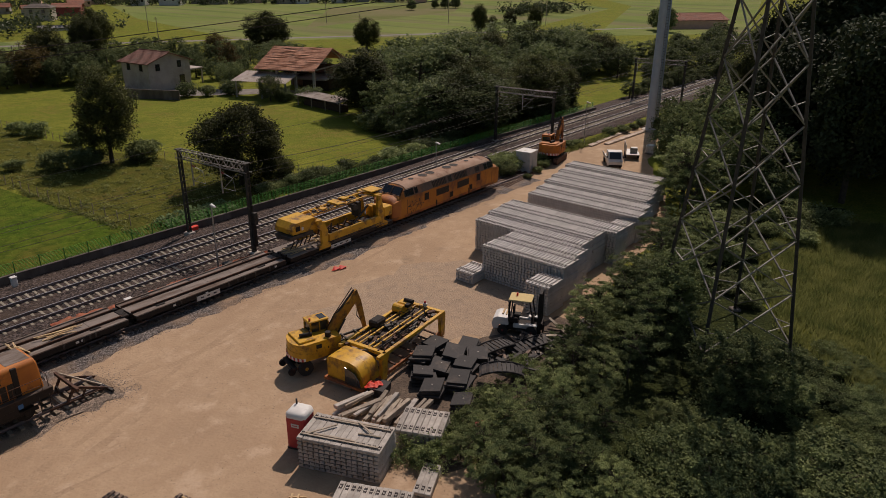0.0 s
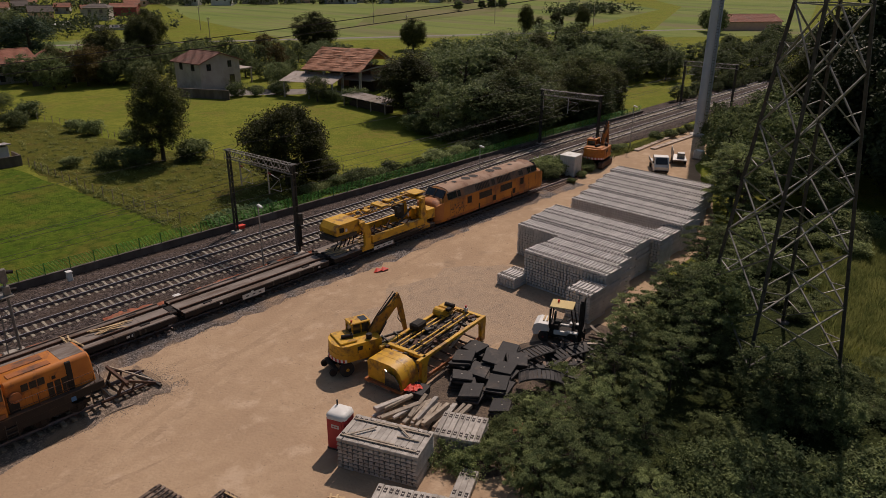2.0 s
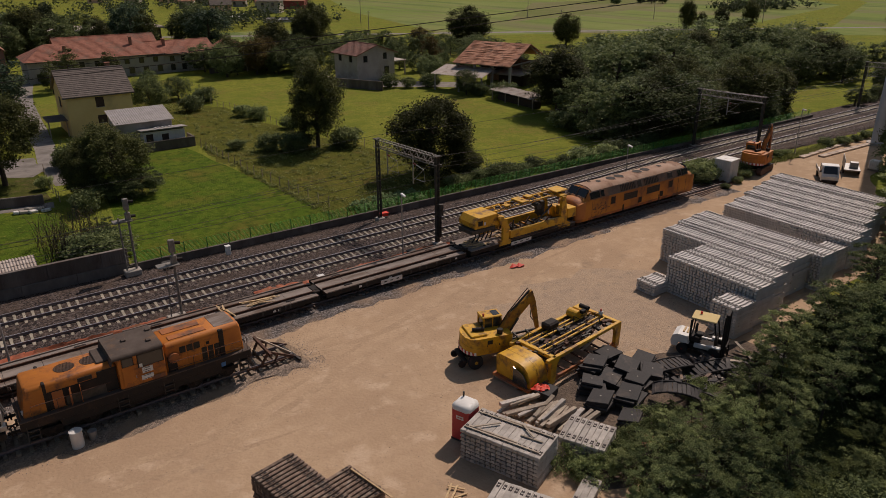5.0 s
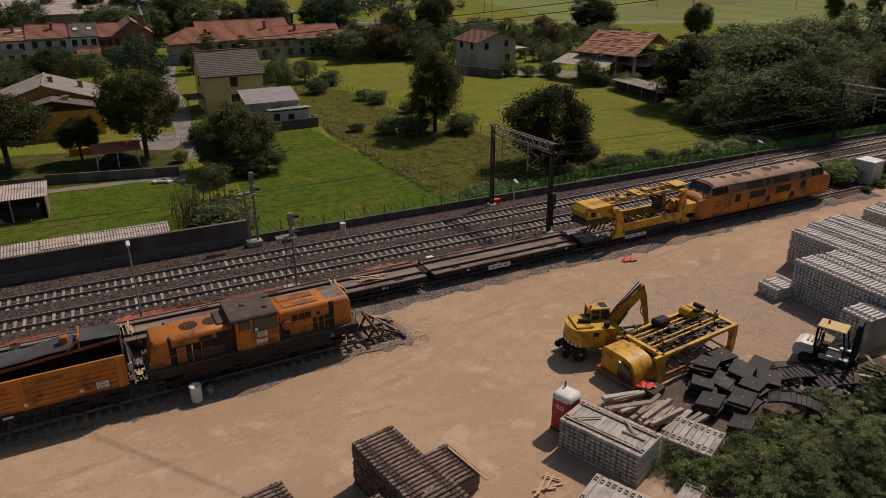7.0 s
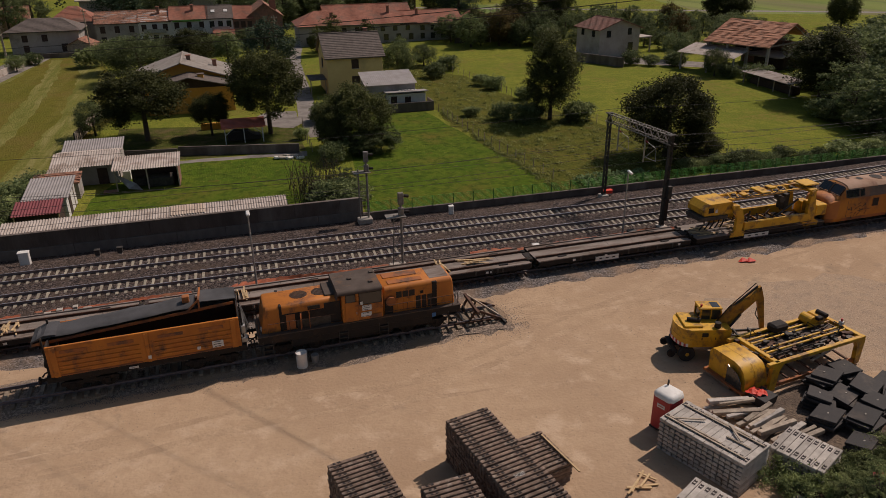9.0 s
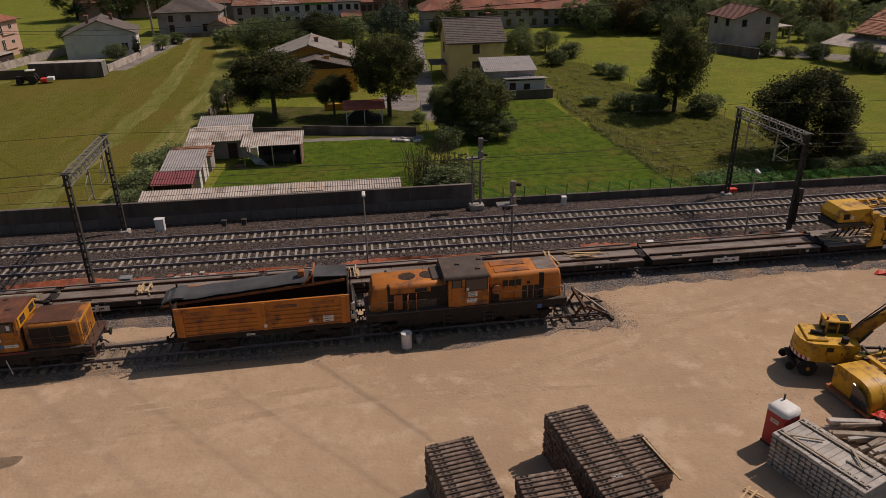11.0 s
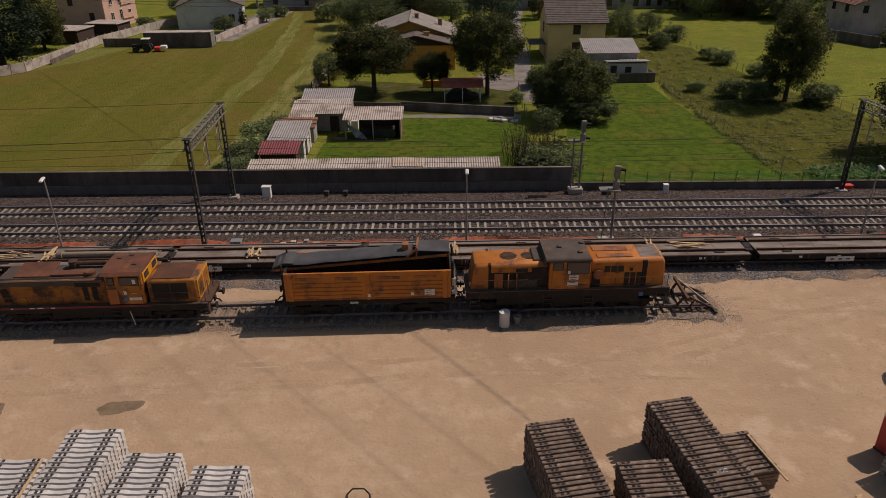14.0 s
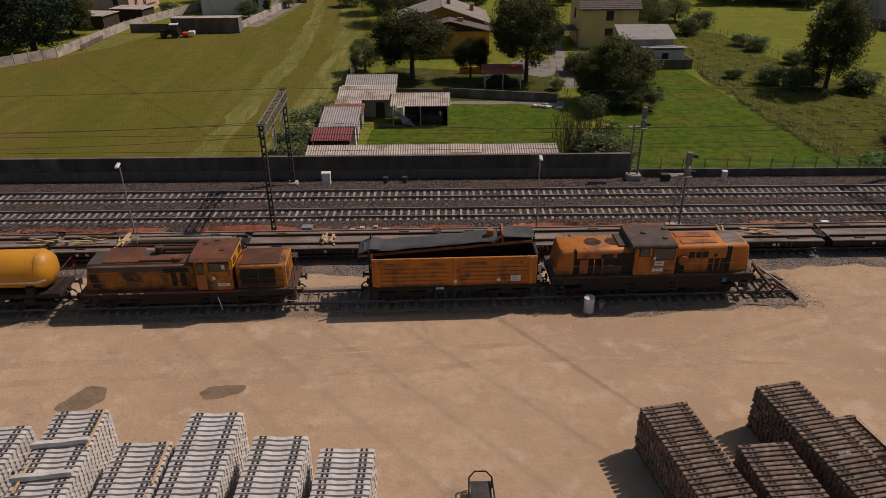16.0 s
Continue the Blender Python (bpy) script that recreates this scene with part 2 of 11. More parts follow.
M = {}
M["grass"] = field("meadow_grass", [(0.205, 0.22, 0.0344), (0.248, 0.244, 0.0409), (0.157, 0.177, 0.028), (0.213, 0.179, 0.0434), (0.152, 0.177, 0.0255), (0.118, 0.137, 0.0229)],
                   [(1, 0, 1), (0.05, 0.42, 0.56), (0.22, 0.46, 0.62), (0.11, 0.5, 0.62), (0.9, 0.46, 0.62), (4.0, 0.48, 0.62)], 1.0, 4.0)
M["mown"] = field("mown_meadow", [(0.15, 0.13, 0.0241), (0.115, 0.12, 0.0195), (0.185, 0.155, 0.0402), (0.095, 0.092, 0.0172), (0.165, 0.12, 0.0344), (0.095, 0.09, 0.0172)],
                  [(1, 0, 1), (0.16, 0.40, 0.64), (0.3, 0.48, 0.72), (0.6, 0.5, 0.75), (0.06, 0.5, 0.68), (3.5, 0.5, 0.7)], 0.9, 3.5, {1: (-20, 0.15), 2: (-20, 0.1)})
M["lawn"] = field("garden_lawn", [(0.0716, 0.117, 0.0125), (0.103, 0.139, 0.0163), (0.143, 0.12, 0.0259), (0.0429, 0.0691, 0.0105), (0.129, 0.101, 0.0259), (0.158, 0.163, 0.0336)], [(1, 0, 1), (0.3, 0.4, 0.62), (0.13, 0.5, 0.7), (0.9, 0.46, 0.66), (0.4, 0.6, 0.74), (2.2, 0.56, 0.7)], 0.7, 5.0)
# Duller than the open lawn: the garden's shade is mixed into these tones.
M["shadelawn"] = field("shade_darkened_lawn", [(0.075, 0.085, 0.0186), (0.12, 0.095, 0.0434), (0.05, 0.06, 0.0149), (0.10, 0.12, 0.0248)], [(1, 0, 1), (0.3, 0.45, 0.6), (0.8, 0.45, 0.65), (1.6, 0.55, 0.7)], 0.7, 5.0)
M["dirt"] = field("compacted_dirt", [(0.44, 0.308, 0.198), (0.49, 0.35, 0.23), (0.38, 0.262, 0.17), (0.40, 0.275, 0.178), (0.31, 0.225, 0.155), (0.52, 0.38, 0.262), (0.24, 0.175, 0.125)],
                  [(1, 0, 1), (0.16, 0.42, 0.62), (0.09, 0.46, 0.66), (1.3, 0.45, 0.75), (0.45, 0.6, 0.74), (0.5, 0.54, 0.68), (9, 0.63, 0.7)], 0.22, 5.0, {1: (4, 2.0)})
M["beigewall"] = surf("beige_render", (0.44, 0.39, 0.34), (0.37, 0.32, 0.28), 0.5, 0.9, 0, 0.1, 8.0, (0.30, 0.26, 0.22), 0.3, 0.3)
M["ballast"] = stony("track_ballast", [(0.112, 0.085, 0.076), (0.042, 0.032, 0.029), (0.165, 0.13, 0.118), (0.066, 0.05, 0.044), (0.026, 0.02, 0.018), (0.10, 0.07, 0.055)], 8.0, (0.11, 0.076, 0.056), 0.3)
M["gravel"] = stony("grey_gravel", [(0.22, 0.19, 0.175), (0.13, 0.11, 0.10), (0.31, 0.27, 0.25), (0.17, 0.145, 0.13), (0.09, 0.08, 0.072)], 10.0, (0.36, 0.25, 0.17), 0.62)
M["rail_top"] = surf("polished_rail_head", (0.62, 0.60, 0.64), (0.50, 0.47, 0.50), 3.0, 0.38, 0.7)
M["rail"] = surf("rail_steel", (0.23, 0.195, 0.205), (0.17, 0.14, 0.14), 6.0, 0.5, 0.5, 0.1)
M["rusty"] = surf("rusty_steel", (0.13, 0.065, 0.04), (0.07, 0.04, 0.03), 5.0, 0.8, 0.2, 0.3, 25.0)
M["track_sleeper"] = surf("ballast_dusted_sleeper", (0.37, 0.325, 0.25), (0.27, 0.235, 0.18), 2.0, 0.88, 0, 0.2, 25.0, (0.22, 0.185, 0.15), 1.5, 0.2, rand=0.18)
M["dirty_sleeper"] = surf("dirty_siding_sleeper", (0.30, 0.235, 0.17), (0.19, 0.15, 0.11), 2.0, 0.9, 0, 0.25, 20.0, (0.13, 0.10, 0.075), 1.2, 0.4, rand=0.2)
M["rustroof"] = surf("rusted_brown_roof", (0.165, 0.062, 0.034), (0.095, 0.04, 0.026), 0.9, 0.85, 0, 0.15, 14.0, (0.24, 0.09, 0.035), 0.8, 0.25)
M["ochre"] = surf("grimy_ochre_orange_paint", (0.43, 0.165, 0.016), (0.29, 0.098, 0.018), 0.8, 0.65, 0, 0.06, 18.0, (0.075, 0.034, 0.02), 0.9, 0.55)
M["concrete"] = surf("pale_concrete", (0.46, 0.41, 0.35), (0.35, 0.31, 0.27), 3.0, 0.85, 0, 0.2, 25.0, rand=0.12)
M["sleeper"] = surf("new_concrete_sleeper", (0.60, 0.56, 0.525), (0.49, 0.455, 0.425), 1.5, 0.82, 0, 0.15, 25.0, rand=0.1)
M["sleeper_used"] = surf("used_concrete_sleeper", (0.50, 0.45, 0.40), (0.36, 0.32, 0.28), 2.0, 0.88, 0, 0.3, 25.0, rand=0.16)
M["sleeper_brown"] = surf("weathered_sleeper", (0.235, 0.162, 0.12), (0.13, 0.088, 0.066), 4.0, 0.9, 0, 0.4, 18.0, (0.30, 0.24, 0.19), 2.5, 0.3, rand=0.2)
M["fitting"] = surf("sleeper_fastening", (0.085, 0.068, 0.064), (0.045, 0.037, 0.035), 9.0, 0.8, 0.2)
M["wall"] = surf("weathered_concrete_wall", (0.135, 0.108, 0.09), (0.088, 0.068, 0.058), 0.8, 0.9, 0, 0.25, 12.0, (0.19, 0.16, 0.14), 0.25, 0.4, stretch=(1, 1, 0.35))
M["galv"] = surf("galvanised_steel", (0.42, 0.41, 0.40), (0.32, 0.31, 0.30), 3.0, 0.5, 0.6)
M["darksteel"] = surf("dark_weathered_steel", (0.085, 0.075, 0.068), (0.05, 0.045, 0.04), 3.0, 0.65, 0.4, 0.1)
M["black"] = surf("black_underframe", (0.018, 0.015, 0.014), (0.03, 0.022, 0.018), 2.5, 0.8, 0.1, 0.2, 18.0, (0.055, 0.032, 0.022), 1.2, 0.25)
M["orange"] = surf("faded_orange_paint", (0.53, 0.18, 0.022), (0.42, 0.135, 0.022), 0.9, 0.6, 0, 0.06, 18.0, (0.14, 0.058, 0.03), 1.1, 0.36)
M["orange_rust"] = surf("rust_stained_orange_paint", (0.40, 0.135, 0.035), (0.26, 0.095, 0.04), 0.8, 0.75, 0, 0.12, 14.0, (0.13, 0.07, 0.045), 0.8, 0.45)
M["tankyel"] = surf("ochre_yellow_paint", (0.60, 0.275, 0.018), (0.50, 0.22, 0.02), 0.7, 0.45, 0, 0.05, 18.0, (0.30, 0.14, 0.04), 0.6, 0.25)
M["wornarm"] = surf("worn_rusty_yellow_paint", (0.56, 0.27, 0.025), (0.36, 0.16, 0.03), 1.4, 0.65, 0, 0.1, 16.0, (0.12, 0.06, 0.035), 1.6, 0.45)
M["yellow"] = surf("machine_yellow_paint", (0.70, 0.39, 0.022), (0.56, 0.29, 0.02), 1.1, 0.5, 0, 0.05, 18.0, (0.22, 0.11, 0.035), 1.3, 0.4)
M["dloco"] = surf("orange_yellow_loco_paint", (0.52, 0.205, 0.02), (0.43, 0.15, 0.018), 0.6, 0.55, 0, 0.05, 18.0, (0.22, 0.08, 0.03), 0.4, 0.48)
M["locoroof"] = surf("dusty_rust_roof", (0.42, 0.28, 0.20), (0.32, 0.19, 0.12), 0.7, 0.85, 0, 0.1, 14.0, (0.20, 0.10, 0.06), 0.5, 0.3)
M["darkroof"] = surf("sooty_brown_roof", (0.10, 0.075, 0.06), (0.07, 0.05, 0.04), 1.2, 0.85, 0, 0.15, 14.0, (0.17, 0.095, 0.05), 0.7, 0.3)
M["deck"] = surf("grey_worn_deck", (0.27, 0.222, 0.192), (0.18, 0.148, 0.125), 1.4, 0.88, 0, 0.25, 20.0, (0.13, 0.09, 0.068), 0.8, 0.5, stretch=(0.3, 1, 1))
M["timber"] = surf("pale_sawn_timber", (0.58, 0.42, 0.23), (0.45, 0.31, 0.17), 3.0, 0.8, 0, 0.15, 20.0, rand=0.2)
M["oldwood"] = surf("grey_old_timber", (0.42, 0.35, 0.27), (0.28, 0.22, 0.17), 2.5, 0.85, 0, 0.3, 20.0, rand=0.25)
M["rubber"] = surf("black_rubber", (0.022, 0.02, 0.019), (0.04, 0.036, 0.033), 2.0, 0.85, 0, 0.2, 20.0)
M["tar"] = surf("dark_bituminous_panel", (0.024, 0.021, 0.021), (0.042, 0.036, 0.034), 1.5, 0.75, 0, 0.25, 16.0, (0.085, 0.066, 0.054), 0.7, 0.28, rand=0.25)
M["white"] = surf("white_paint", (0.76, 0.74, 0.70), (0.66, 0.63, 0.59), 1.2, 0.55, 0, 0.05, 15.0, (0.45, 0.40, 0.34), 0.9, 0.2)
M["farred"] = surf("faded_red_cladding", (0.30, 0.06, 0.06), (0.24, 0.05, 0.05), 0.5, 0.7)
M["red"] = surf("red_plastic", (0.50, 0.05, 0.05), (0.42, 0.04, 0.045), 1.0, 0.5)
M["netting"] = surf("orange_plastic_netting", (0.42, 0.11, 0.045), (0.26, 0.075, 0.04), 1.5, 0.8, 0, 0.5, 12.0, (0.24, 0.13, 0.07), 0.8, 0.4)
M["hotred"] = surf("bright_red_plastic", (0.75, 0.06, 0.03), (0.60, 0.05, 0.03), 2.0, 0.6)
M["glass"] = surf("dark_window_glass", (0.02, 0.022, 0.024), (0.03, 0.032, 0.034), 0.8, 0.12, 0, 0, spec=0.8)
M["grille"] = surf("dark_grille", (0.05, 0.04, 0.032), (0.03, 0.026, 0.022), 8.0, 0.7, 0.3, 0.3, 30)
M["maroon"] = surf("maroon_stripe", (0.20, 0.035, 0.03), (0.14, 0.03, 0.025), 1.5, 0.7)
M["belt"] = surf("grey_conveyor_cover", (0.085, 0.082, 0.085), (0.055, 0.053, 0.054), 0.8, 0.75, 0, 0.2, 12.0)
M["paper"] = surf("white_notice", (0.72, 0.70, 0.66), (0.62, 0.60, 0.57), 4.0, 0.7)
M["blue"] = surf("blue_sign", (0.05, 0.17, 0.38), (0.05, 0.14, 0.32), 4.0, 0.6)
M["bar"] = surf("dark_lettering", (0.06, 0.05, 0.05), (0.04, 0.035, 0.035), 4.0, 0.8)
M["greenfence"] = surf("green_fence_paint", (0.15, 0.44, 0.06), (0.11, 0.36, 0.05), 2.0, 0.5)
M["fencepost"] = surf("dark_green_post_paint", (0.03, 0.15, 0.04), (0.025, 0.11, 0.035), 2.0, 0.5)
M["tile"] = surf("terracotta_tiles", (0.36, 0.145, 0.09), (0.26, 0.10, 0.065), 1.2, 0.85, 0, 0.6, 4.0, (0.22, 0.12, 0.085), 0.3, 0.35)
M["tile_brown"] = surf("brown_red_tiles", (0.22, 0.10, 0.07), (0.16, 0.075, 0.055), 1.2, 0.85, 0, 0.5, 4.0, (0.13, 0.08, 0.06), 0.4, 0.3)
M["tile_old"] = surf("old_terracotta_tiles", (0.40, 0.19, 0.115), (0.25, 0.115, 0.075), 2.6, 0.9, 0, 0.8, 4.0, (0.14, 0.09, 0.065), 1.6, 0.45)
M["tile_grey"] = surf("grey_brown_tiles", (0.165, 0.132, 0.113), (0.115, 0.092, 0.08), 1.5, 0.9, 0, 0.6, 5.0, (0.11, 0.09, 0.075), 0.5, 0.3)
M["corrug"] = surf("corrugated_fibre_cement", (0.50, 0.43, 0.38), (0.39, 0.33, 0.285), 0.8, 0.85, 0, 0.15, 15.0, (0.27, 0.21, 0.17), 0.6, 0.4)
M["sheet"] = surf("grey_roof_sheet", (0.34, 0.31, 0.30), (0.27, 0.245, 0.23), 0.9, 0.75, 0, 0.1, 12.0)
M["maroonsheet"] = surf("maroon_roof_sheet", (0.22, 0.045, 0.05), (0.17, 0.035, 0.04), 1.2, 0.6)
M["yellowwall"] = surf("yellow_render", (0.68, 0.53, 0.25), (0.62, 0.47, 0.22), 0.5, 0.9, 0, 0.1, 10.0, (0.48, 0.37, 0.2), 0.25, 0.25)
M["orangewall"] = surf("orange_render", (0.66, 0.33, 0.06), (0.58, 0.28, 0.05), 0.5, 0.9, 0, 0.1, 10.0)
M["greywall"] = surf("grey_render", (0.40, 0.36, 0.33), (0.33, 0.30, 0.275), 0.5, 0.9, 0, 0.12, 8.0, (0.24, 0.21, 0.19), 0.3, 0.35)
M["whitewall"] = surf("white_render", (0.66, 0.63, 0.60), (0.58, 0.55, 0.52), 0.5, 0.9, 0, 0.1, 8.0, (0.44, 0.40, 0.37), 0.3, 0.3)
M["pinkwall"] = surf("pink_render", (0.62, 0.40, 0.31), (0.55, 0.35, 0.28), 0.5, 0.9, 0, 0.1, 8.0)
M["brick"] = surf("old_brick", (0.30, 0.155, 0.105), (0.21, 0.11, 0.08), 3.0, 0.9, 0, 0.3, 9.0, (0.16, 0.11, 0.09), 0.5, 0.4)
M["shutter"] = surf("dark_shutters", (0.06, 0.035, 0.028), (0.045, 0.028, 0.022), 3.0, 0.8)
M["asphalt"] = surf("pale_asphalt", (0.25, 0.22, 0.195), (0.19, 0.168, 0.15), 0.6, 0.95, 0, 0.3, 12.0, (0.15, 0.13, 0.11), 0.3, 0.4)
M["bark"] = surf("tree_bark", (0.10, 0.075, 0.055), (0.06, 0.045, 0.035), 3.0, 0.95, 0, 0.6, 9.0)
M["monopole"] = surf("grey_painted_steel_mast", (0.50, 0.53, 0.58), (0.43, 0.46, 0.51), 0.5, 0.45, 0.1)
M["leaf"] = leafy("broad_leaves", (0.070, 0.094, 0.0414), (0.235, 0.27, 0.108), 0.32)
# Sunlit tops of the sprays are put into the bright second tone.
M["leaf_bright"] = leafy("sun_brightened_leaves", (0.085, 0.108, 0.0414), (0.36, 0.40, 0.167), 0.36)
# Dark leaf tone that also carries the shade of crowns' unlit sides.
M["leaf_dark"] = leafy("dark_shaded_leaves", (0.044, 0.05, 0.02), (0.125, 0.132, 0.042), 0.26)
# Leaf colour darkened to carry the shade on the wood's unlit side.
M["leaf_shade"] = leafy("shade_darkened_leaves", (0.03, 0.042, 0.023), (0.075, 0.088, 0.0391), 0.08)
M["leaf_brown"] = leafy("brownish_leaves", (0.13, 0.085, 0.032), (0.12, 0.105, 0.036), 0.3)
M["cedar"] = leafy("blue_green_needles", (0.04, 0.065, 0.038), (0.07, 0.10, 0.058), 0.15)
M["blade"] = leafy("long_grass_blades", (0.11, 0.135, 0.0414), (0.30, 0.30, 0.103), 0.5, 0.5)
M["canopytile"] = surf("bright_red_tiles", (0.55, 0.16, 0.10), (0.42, 0.12, 0.075), 1.2, 0.8, 0, 0.4, 4.0, (0.32, 0.13, 0.09), 0.6, 0.3)
M["slabtan"] = surf("pinkish_concrete_slab", (0.55, 0.44, 0.35), (0.45, 0.35, 0.28), 1.5, 0.9, 0, 0.2, 15.0, rand=0.1)
M["roofpale"] = surf("pale_beige_roof", (0.30, 0.265, 0.23), (0.235, 0.205, 0.18), 0.8, 0.85, 0, 0.3, 6.0, (0.22, 0.18, 0.15), 0.4, 0.3)
M["lattice"] = surf("dull_lattice_steel", (0.30, 0.28, 0.25), (0.19, 0.175, 0.155), 1.5, 0.6, 0.3)
# ---- ground, fields and yard ----
def sheet(name, pts, z, material, label, category, cut=0):
    """A flat area by its outline."""
    bm = bmesh.new()
    f = bm.faces.new([bm.verts.new((x, y, z)) for x, y in pts])
    if f.normal.z < 0:
        f.normal_flip()
    bm.normal_update()
    if bm.faces[:][0].normal.z < 0:
        bmesh.ops.reverse_faces(bm, faces=bm.faces[:])
    bmesh.ops.triangulate(bm, faces=bm.faces[:])
    me = bpy.data.meshes.new(name)
    bm.to_mesh(me)
    bm.free()
    me.materials.append(material)
    return tagged(part(name, me, material, None, label), "", category, "", "structure")


def ragged(pts, step, amp, seed):
    """An outline with its sides broken into uneven steps."""
    r, out = random.Random(seed), []
    for (x0, y0), (x1, y1) in zip(pts, pts[1:] + pts[:1]):
        d = math.hypot(x1 - x0, y1 - y0)
        n = max(1, int(d / step))
        for i in range(n):
            t = i / n
            k = amp if i else 0
            out.append((x0 + (x1 - x0) * t + r.uniform(-k, k), y0 + (y1 - y0) * t + r.uniform(-k, k)))
    return out


g = Geo()
n, R = 24, 3200.0
cs = [R * (abs(2 * i / n - 1) ** 2.2) * (1 if i > n / 2 else -1) for i in range(n + 1)]
g.v = [(x, y, 0.0) for y in cs for x in cs]
g.f = [(j * (n + 1) + i, j * (n + 1) + i + 1, (j + 1) * (n + 1) + i + 1, (j + 1) * (n + 1) + i) for j in range(n) for i in range(n)]
setting("ground", g, M["grass"], "rough green meadow ground reaching far away", "ground")

M["far_green"] = field("far_green_crop", [(0.17, 0.215, 0.0558), (0.215, 0.235, 0.0775), (0.125, 0.165, 0.0496), (0.19, 0.175, 0.0868)], [(1, 0, 1), (0.02, 0.4, 0.6), (0.06, 0.5, 0.62), (0.05, 0.5, 0.64)], 0.5, 3.0, {2: (40, 0.1), 3: (40, 0.05)})
M["far_stubble"] = field("far_stubble", [(0.20, 0.18, 0.09), (0.15, 0.165, 0.054), (0.22, 0.18, 0.102)], [(1, 0, 1), (0.02, 0.4, 0.6), (0.05, 0.55, 0.7)], 0.4, 3.0)
sheet("field", ragged([(-140, 61), (-19.4, 61), (-19.6, 90), (-16, 112), (-21, 150), (-26, 176), (-39, 176), (-41.5, 137), (-54, 131.8), (-64, 132), (-66, 118), (-82, 100), (-140, 80)], 6, 0.3, 1), 0.006, M["mown"], "mown pale green meadow beside the railway", "field")
sheet("field", [(150, 205), (235, 160), (420, 210), (620, 420), (420, 640), (240, 480), (180, 330)], 0.006, M["far_green"], "broad bright green crop field far off", "field")
sheet("field", [(250, 480), (640, 430), (900, 700), (500, 900)], 0.006, M["far_stubble"], "pale far field of stubble", "field")
sheet("field", [(250, 130), (300, 90), (620, 180), (700, 400), (460, 215)], 0.006, M["far_green"], "far bright green crop field", "field")
sheet("field", [(200, 235), (330, 260), (430, 330), (300, 330)], 0.010, M["far_stubble"], "yellowish far strip of stubble", "field")
sheet("field", ragged([(62, 206), (92, 198), (118, 236), (112, 262), (84, 262)], 6, 0.5, 9), 0.010, M["far_green"], "bright green field behind the tree belt", "field")
# Near-black greens put the scrub's shade into the ground colour.
M["undergrowth"] = field("shade_darkened_undergrowth", [(0.032, 0.040, 0.014), (0.06, 0.07, 0.02), (0.022, 0.025, 0.01)], [(1, 0, 1), (1.2, 0.5, 0.7), (4, 0.5, 0.7)], 1.0, 4.0)
sheet("undergrowth", ragged([(21.5, 9), (24.5, 17.5), (33, 19.8), (44, 21), (63, 23.6), (80, 24), (84, 12), (66, 15.5), (56, 13), (50, 9), (46, 4), (48, -8), (20, -8)], 2.0, 0.4, 12), 0.024, M["undergrowth"], "leafy undergrowth with the scrub's shade in its dark colour", "undergrowth")
M["rough"] = field("rough_meadow", [(0.103, 0.103, 0.0202), (0.127, 0.118, 0.0242), (0.0675, 0.071, 0.0154), (0.119, 0.0906, 0.0276), (0.0794, 0.088, 0.0162), (0.152, 0.145, 0.0251)], [(1, 0, 1), (0.12, 0.4, 0.6), (0.5, 0.46, 0.64), (0.2, 0.52, 0.66), (1.4, 0.45, 0.62), (0.3, 0.58, 0.7)], 1.0, 3.0)
sheet("meadow", ragged([(28.6, 61.0), (44, 60.9), (54, 63), (55, 70), (51.4, 79), (48.8, 83), (46.6, 92), (43.8, 105), (42.3, 124), (39.2, 134), (36.5, 146), (31, 148), (28.6, 135), (29, 118), (29.2, 101), (29, 80)], 2.0, 0.8, 17), 0.004, M["rough"], "rough olive meadow with weeds and tussocks", "meadow")
M["swath"] = field("raked_swath", [(0.185, 0.175, 0.048), (0.145, 0.148, 0.034), (0.245, 0.22, 0.08), (0.125, 0.125, 0.026), (0.215, 0.20, 0.065)], [(1, 0, 1), (0.9, 0.42, 0.58), (0.8, 0.5, 0.62), (0.3, 0.52, 0.66), (2.2, 0.55, 0.66)], 1.0, 3.5, {1: (-8, 0.1), 2: (-8, 0.07)})
sheet("field_strip", ragged([(-24.6, 61.3), (-20.0, 61.3), (-20.0, 92), (-18.8, 112), (-22, 150), (-27, 174), (-30.5, 174), (-26.4, 150), (-23.6, 112), (-24.4, 92)], 2.0, 0.3, 18), 0.009, M["swath"], "raked pale swaths along the meadow edge", "field")
sheet("field_strip", ragged([(-31.5, 61.3), (-28.6, 61.3), (-28.2, 92), (-27.6, 112), (-30, 150), (-33.4, 174), (-35.4, 174), (-32.4, 150), (-30.6, 112), (-31.2, 92)], 2.0, 0.4, 28), 0.009, M["swath"], "narrow raked swath across the mown meadow", "field")
sheet("field_strip", ragged([(-140, 82), (-82, 101), (-66.5, 118), (-64.6, 131), (-57.5, 131), (-60.5, 120), (-76, 99), (-140, 71)], 3.0, 0.4, 19), 0.009, M["swath"], "raked pale swaths beside the slab fence", "field")
sheet("field_strip", ragged([(-39, 175), (-36, 175), (-37.5, 152), (-39.5, 139), (-42, 138)], 3.0, 0.25, 20), 0.009, M["swath"], "raked pale swaths beside the lane", "field")
M["rubble"] = field("dark_rubble", [(0.13, 0.10, 0.08), (0.20, 0.15, 0.11), (0.07, 0.055, 0.045)], [(1, 0, 1), (0.8, 0.45, 0.65), (5, 0.5, 0.7)], 0.6, 8.0)
